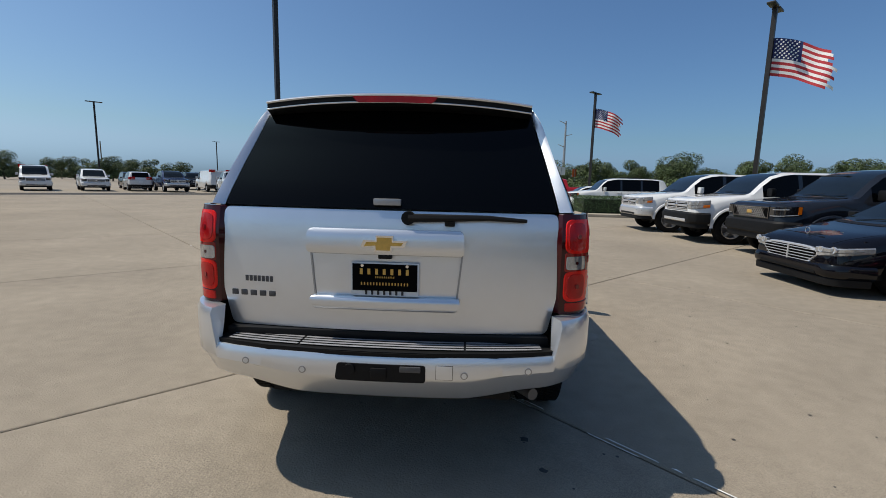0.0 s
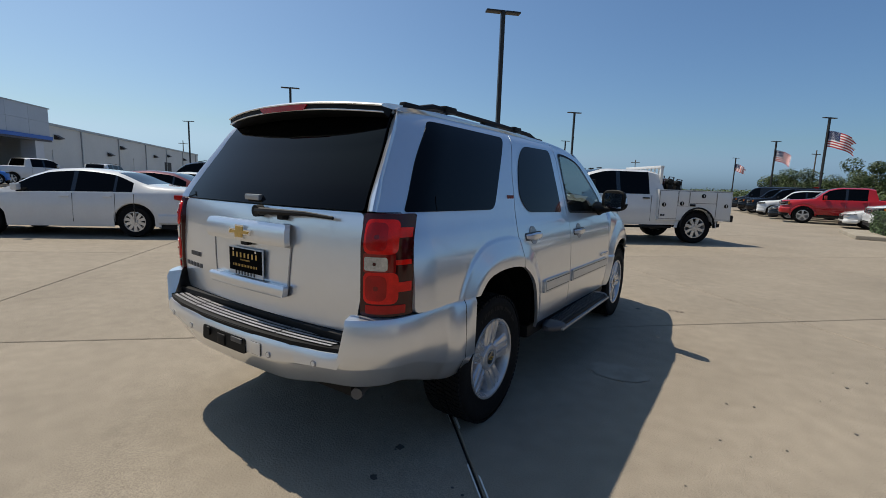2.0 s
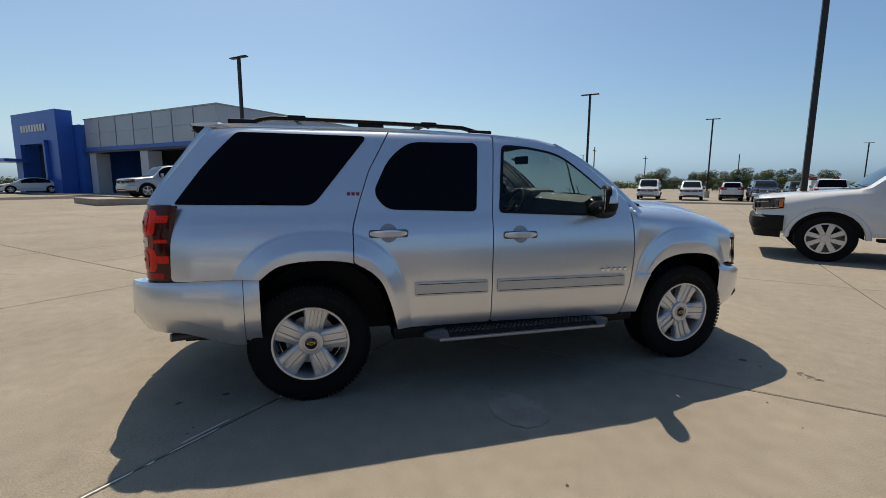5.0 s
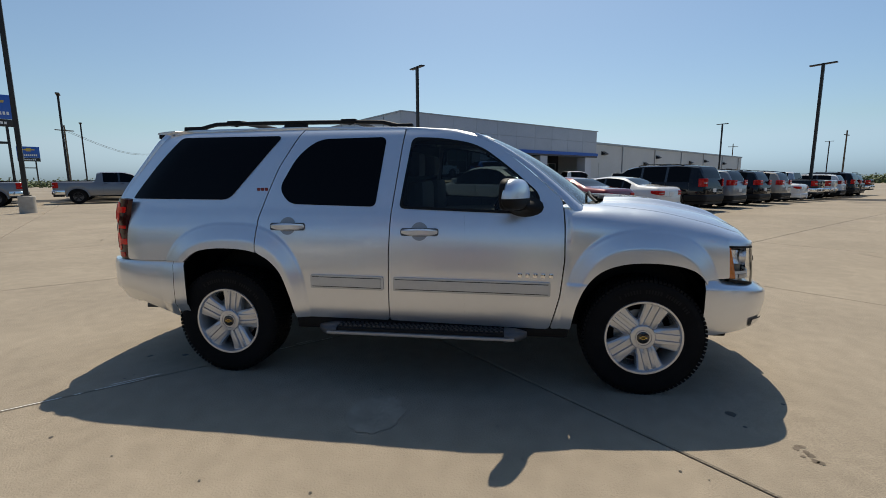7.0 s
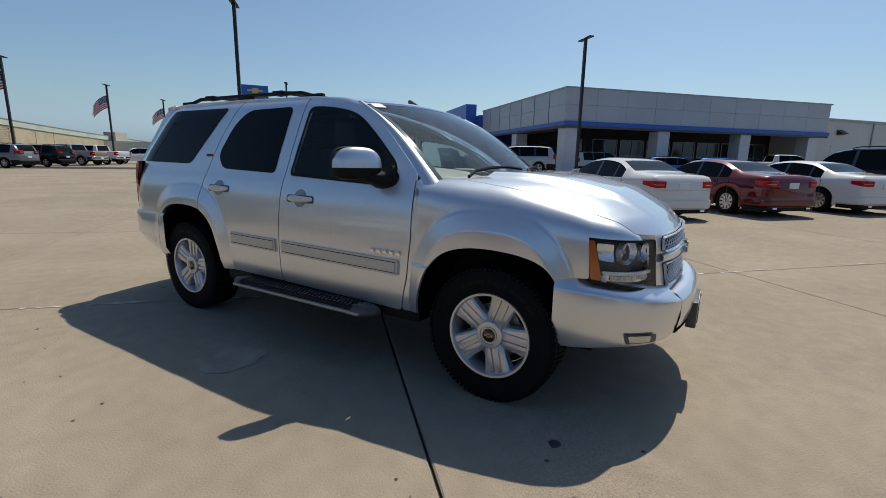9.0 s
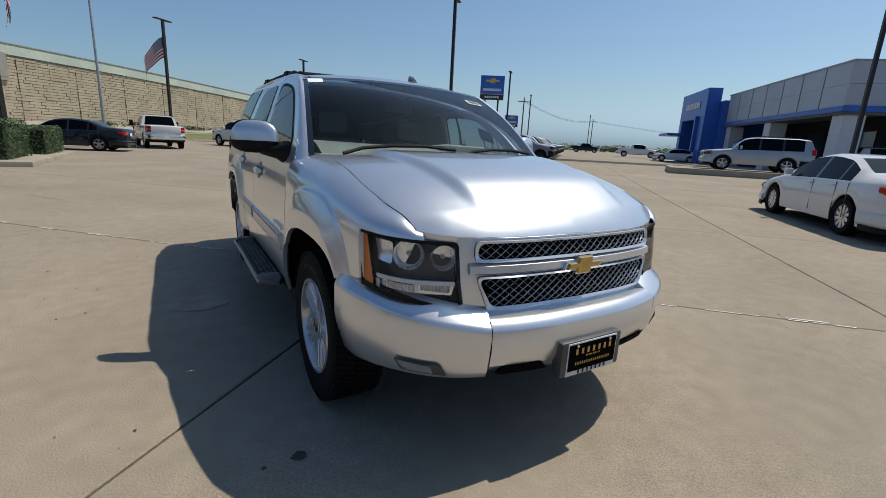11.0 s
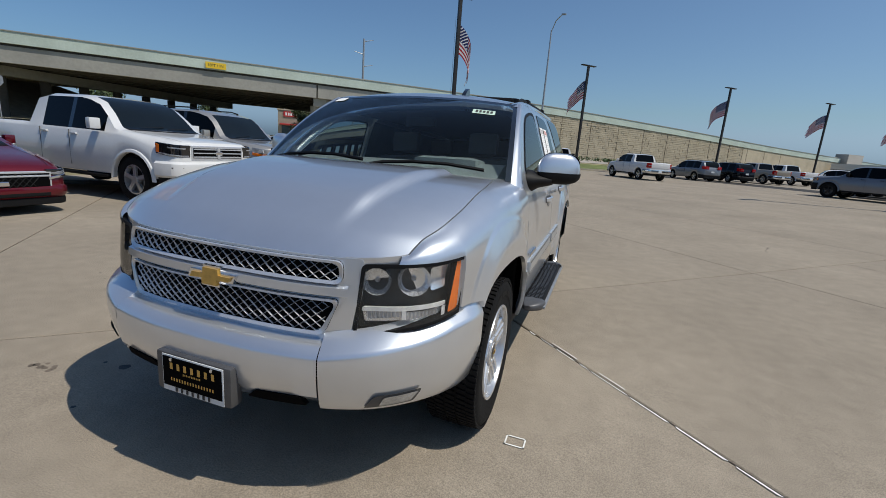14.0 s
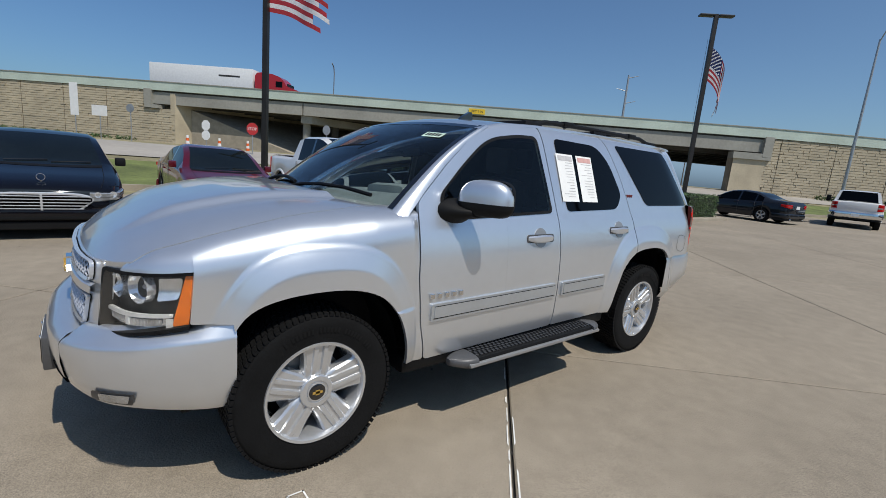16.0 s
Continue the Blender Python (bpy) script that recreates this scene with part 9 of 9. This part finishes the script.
# Cabin seen through the windshield.
part("dashboard", sheet(fillet([(-.76, .62), (.76, .62), (.77, 1.10), (.4, 1.24), (-.4, 1.24), (-.77, 1.10)], .05), lambda x, y: Vector((x, y, 1.285 + .06 * smooth01(.6, .72, y) - .125 * smooth01(.72, 1.16, y))), .08, (0, 0, -.25)), M["dash"], suv)
part("instrument_hood", boxed(-.60, -.14, .58, .86, 1.24, 1.372, .06), M["dash"], suv)
bm = bmesh.new()
add_lathe(bm, [(.185 + .016 * math.cos(a), .016 * math.sin(a)) for a in [2 * math.pi * k / 8 for k in range(8)]], 32, "y", close=True)
add_box(bm, -.17, .17, -.01, .01, -.02, .02, .005)
add_box(bm, -.03, .03, -.01, .01, -.17, 0, .005)
add_lathe(bm, [(.06, -.03), (.05, .01)], 16, "y")
bmesh.ops.transform(bm, matrix=Matrix.Translation((-.37, .50, 1.19)) @ Matrix.Rotation(radians(-25), 4, 'X'), verts=bm.verts)
part("steering_wheel", bm, M["black"], suv)
for x in (-.37, .37):
    for y, z in ((-.05, .0), (-1.0, .03)):
        bm = bmesh.new()
        add_box(bm, x - .26, x + .26, y - .12, y + .02, .85, 1.42 + z, .06)
        add_box(bm, x - .26, x + .26, y - .1, y + .45, .78, .95, .06)
        seat = part("seat", bm, M["fabric"], suv)
        part("headrest", boxed(x - .13, x + .13, y - .14, y - .03, 1.44 + z, 1.63 + z, .04), M["fabric"], seat)
for s in (1, -1):
    liner = [(-2.2, 1.14), (-.19, 1.14), (-.11, 1.73), (-2.0, 1.74)]
    part("door_liner", sheet(liner, lambda y, z, s=s: Vector((s * (side_at(min(y, .85), z) - .035), y, z)), .2), M["dash"], suv)
part("load_floor", boxed(-.85, .85, -2.3, .6, 1.0, 1.05), M["dash"], suv)
part("rear_liner", sheet([(-.74, 1.05), (.74, 1.05), (.62, 1.74), (-.62, 1.74)], lambda x, z: rear_at(x, z, -.04), .2), M["dash"], suv)
part("interior_mirror", boxed(-.12, .12, .40, .43, 1.60, 1.67, .01), M["black"], suv)
sticker = part("stock_label", sheet(fillet([(-.79, .70), (-.60, .70), (-.60, .775), (-.79, .775)], .01), lambda x, t: screen_at(x, t) + Vector((0, .003, .003)), .1), M["green_paper"], suv, "pale green stock label on the windshield")
for k in range(5):
    u = -.77 + .031 * k
    part("digit_bar", sheet([(u, .716), (u + .019, .716), (u + .019, .759), (u, .759)], lambda x, t: screen_at(x, t) + Vector((0, .005, .005)), .1), M["ink"], sticker)
part("inspection_sticker", sheet(fillet([(.80, .87), (.93, .87), (.93, .955), (.80, .955)], .02), lambda x, t: screen_at(x, t) + Vector((0, .003, .003)), .1), M["paper"], suv)
for y0 in (-.47, -.70):
    pp = part("window_sheet", sheet([(y0, 1.31), (y0 + .19, 1.31), (y0 + .21, 1.63), (y0 + .02, 1.63)], on_side(-1, .0075), .2), M["paper"], suv, "printed sales sheet taped to the rear door window")
    bm = bmesh.new()
    rng = random.Random(int(y0 * 100))
    for k in range(13):
        z = 1.57 - .019 * k
        a = y0 + .035
        b = y0 + .035 + rng.uniform(.05, .13)
        bm.faces.new([bm.verts.new(on_side(-1, .0082)(yy, zz)) for yy, zz in ((a, z), (b, z), (b, z + .004), (a, z + .004))])
    part("print_lines", bm, M["print_grey"], pp, smooth=0)
    part("print_heading", sheet([(y0 + .03, 1.585), (y0 + .19, 1.585), (y0 + .195, 1.618), (y0 + .035, 1.618)], on_side(-1, .0083), .2), M["print_red" if y0 < -.6 else "print_grey"], pp)
# ---- lot slabs and small marks ----
N_SLAB = 8
slab_bm = {}
for i in range(-N_SLAB, N_SLAB + 1):
    for j in range(-N_SLAB, N_SLAB + 1):
        a0, a1 = A0 + PITCH_A * i + .008, A0 + PITCH_A * (i + 1) - .008
        b0, b1 = B0 + PITCH_B * j + .008, B0 + PITCH_B * (j + 1) - .008
        cx, cy = slab_point((a0 + a1) / 2, (b0 + b1) / 2)
        if outside(cx, cy) > -2.0:
            continue
        ring = [slab_point(a, b) for a, b in ((a0, b0), (a1, b0), (a1, b1), (a0, b1))]
        inner = [slab_point(a, b) for a, b in ((a0 + .008, b0 + .008), (a1 - .008, b0 + .008), (a1 - .008, b1 - .008), (a0 + .008, b1 - .008))]
        bm = bmesh.new()
        lo = [bm.verts.new((x, y, ground_z(x, y) - .03)) for x, y in ring]
        md = [bm.verts.new((x, y, ground_z(x, y) - .006)) for x, y in ring]
        hi = [bm.verts.new((x, y, ground_z(x, y))) for x, y in inner]
        bm.faces.new(hi)
        for p, q in ((lo, md), (md, hi)):
            for k in range(4):
                bm.faces.new((p[k], p[(k + 1) % 4], q[(k + 1) % 4], q[k]))
        part("slab", bm, M["slab"], ground, smooth=0)
bm = bmesh.new()
reach = PITCH_A * (N_SLAB + 1)
n = 24
grid2 = {}
for i in range(n + 1):
    for j in range(n + 1):
        x, y = slab_point(-reach + 2 * reach * i / n, -reach + 2 * reach * j / n)
        if outside(x, y) < -.6:
            grid2[i, j] = bm.verts.new((x, y, ground_z(x, y) - .022))
for i in range(n):
    for j in range(n):
        ks = [(i, j), (i + 1, j), (i + 1, j + 1), (i, j + 1)]
        if all(k in grid2 for k in ks):
            bm.faces.new([grid2[k] for k in ks])
part("joint_bed", bm, M["joint"], ground, smooth=0)


def crack(pts, w, material, seed):
    rng = random.Random(seed)
    dense = []
    for (ax, ay), (bx, by) in zip(pts, pts[1:]):
        m = max(2, int(math.hypot(bx - ax, by - ay) / .12))
        for k in range(m):
            t = k / m
            dense.append((ax + (bx - ax) * t + rng.uniform(-.02, .02), ay + (by - ay) * t + rng.uniform(-.02, .02)))
    bm = bmesh.new()
    prev = None
    for i, (x, y) in enumerate(dense):
        p, q = dense[max(0, i - 1)], dense[min(len(dense) - 1, i + 1)]
        d = Vector((q[0] - p[0], q[1] - p[1])).normalized()
        ww = w * rng.uniform(.3, 1.0)
        z = ground_z(x, y) + .003
        rowv = [bm.verts.new((x - d.y * ww, y + d.x * ww, z)), bm.verts.new((x + d.y * ww, y - d.x * ww, z))]
        if prev:
            bm.faces.new((prev[0], prev[1], rowv[1], rowv[0]))
        prev = rowv
    return part("crack", bm, material, ground, smooth=0)


for seed, pts in enumerate((((-6.7, -4.4), (-5.6, -4.9), (-5.2, -5.4)), ((-4.2, -5.6), (-4.4, -6.2), (-4.1, -6.6)), ((-7.4, -18.8), (-6.4, -18.3), (-5.0, -18.6)), ((-5.8, -9.4), (-5.3, -9.0)), ((-1.5, -13.0), (0.2, -12.6)), ((3.2, -6.5), (4.0, -7.4)), ((-3.2, 6.8), (-4.6, 7.2), (-5.5, 7.0)))):
    crack(pts, .015, M["crack"], seed)


def spot(x, y, r, material, seed, nm):
    rng = random.Random(seed)
    bm = bmesh.new()
    bm.faces.new([bm.verts.new((x + r * rng.uniform(.6, 1.2) * math.cos(k * .785), y + r * rng.uniform(.6, 1.2) * math.sin(k * .785), ground_z(x, y) + .004)) for k in range(8)])
    return part(nm, bm, material, ground, smooth=0)


for k, (x, y, r) in enumerate(((1.15, 1.946, .035), (.72, -2.05, .03), (.78, -2.32, .022), (-1.8, -3.2, .012), (-2.6, -1.4, .012), (1.9, -3.4, .014), (2.6, -1.6, .012), (-.2, 3.2, .012), (-2.4, 1.0, .014), (2.9, .6, .014), (-3.0, 2.0, .012))):
    spot(x, y, r, M["stain"], k, "oil_spot")
# A slightly paler patch under the vehicle's flank, and a chipped place near the nose.
rng = random.Random(31)
M["slab_pale"] = mat("pale_ground_tone", (0.30, 0.26, 0.205), 0.95, noise_amt=0.2, scale=5, fine=.12, speck=.2)
bm = bmesh.new()
bm.faces.new([bm.verts.new((1.43 + (.24 + rng.uniform(-.03, .03)) * math.cos(k * .2618), -.20 + (.17 + rng.uniform(-.02, .02)) * math.sin(k * .2618), .004)) for k in range(24)])
part("dust_patch", bm, M["slab_pale"], ground, smooth=0)
for k in range(9):
    spot(1.52 + rng.uniform(-.09, .09), 2.13 + rng.uniform(-.03, .03), rng.uniform(.008, .022), M["crack"], 60 + k, "chip")
rng = random.Random(8)
bm = bmesh.new()
for k in range(520):
    x, y = rng.uniform(-6, 6), rng.uniform(-6, 6)
    r = rng.uniform(.003, .009) if k % 9 else rng.uniform(.008, .014)
    z = ground_z(x, y) + .004
    bm.faces.new([bm.verts.new((x + r * math.cos(q * 1.26), y + r * math.sin(q * 1.26), z)) for q in range(5)])
tagged(part("pop_outs", bm, M["stain"], ground, smooth=0), kind="stuff")
bm = bmesh.new()
for k in range(4):
    a = [(-.05, -.04), (.05, -.04), (.05, .04), (-.05, .04)]
    p, q = a[k], a[(k + 1) % 4]
    d = Vector((q[0] - p[0], q[1] - p[1])).normalized() * .008
    x0, y0 = -1.131, 1.622
    bm.faces.new([bm.verts.new((x0 + u, y0 + v, ground_z(x0, y0) + .012)) for u, v in ((p[0], p[1]), (q[0], q[1]), (q[0] - d.y, q[1] + d.x), (p[0] - d.y, p[1] + d.x))])
part("paint_square", bm, M["chalk"], ground, smooth=0)
# Worn pale sealant along the joint that passes under the vehicle.
rng = random.Random(14)
bm = bmesh.new()
for side in (1, -1):
    b = -9.0
    while b < 9.0:
        ln = rng.uniform(.05, .35)
        if rng.random() < (.75 if side > 0 else .3) * smooth01(9.0, 2.0, abs(b)):
            o = side * rng.uniform(.012, .018)
            w = rng.uniform(.006, .016)
            quad = [slab_point(b + db, B0 + o + du * side) for du, db in ((0, 0), (w, .02), (w * .8, ln - .02), (0, ln))]
            bm.faces.new([bm.verts.new((x, y, ground_z(x, y) + .010)) for x, y in quad])
        b += ln + rng.uniform(.0, .06)
part("worn_sealant", bm, M["chalk"], ground, smooth=0)
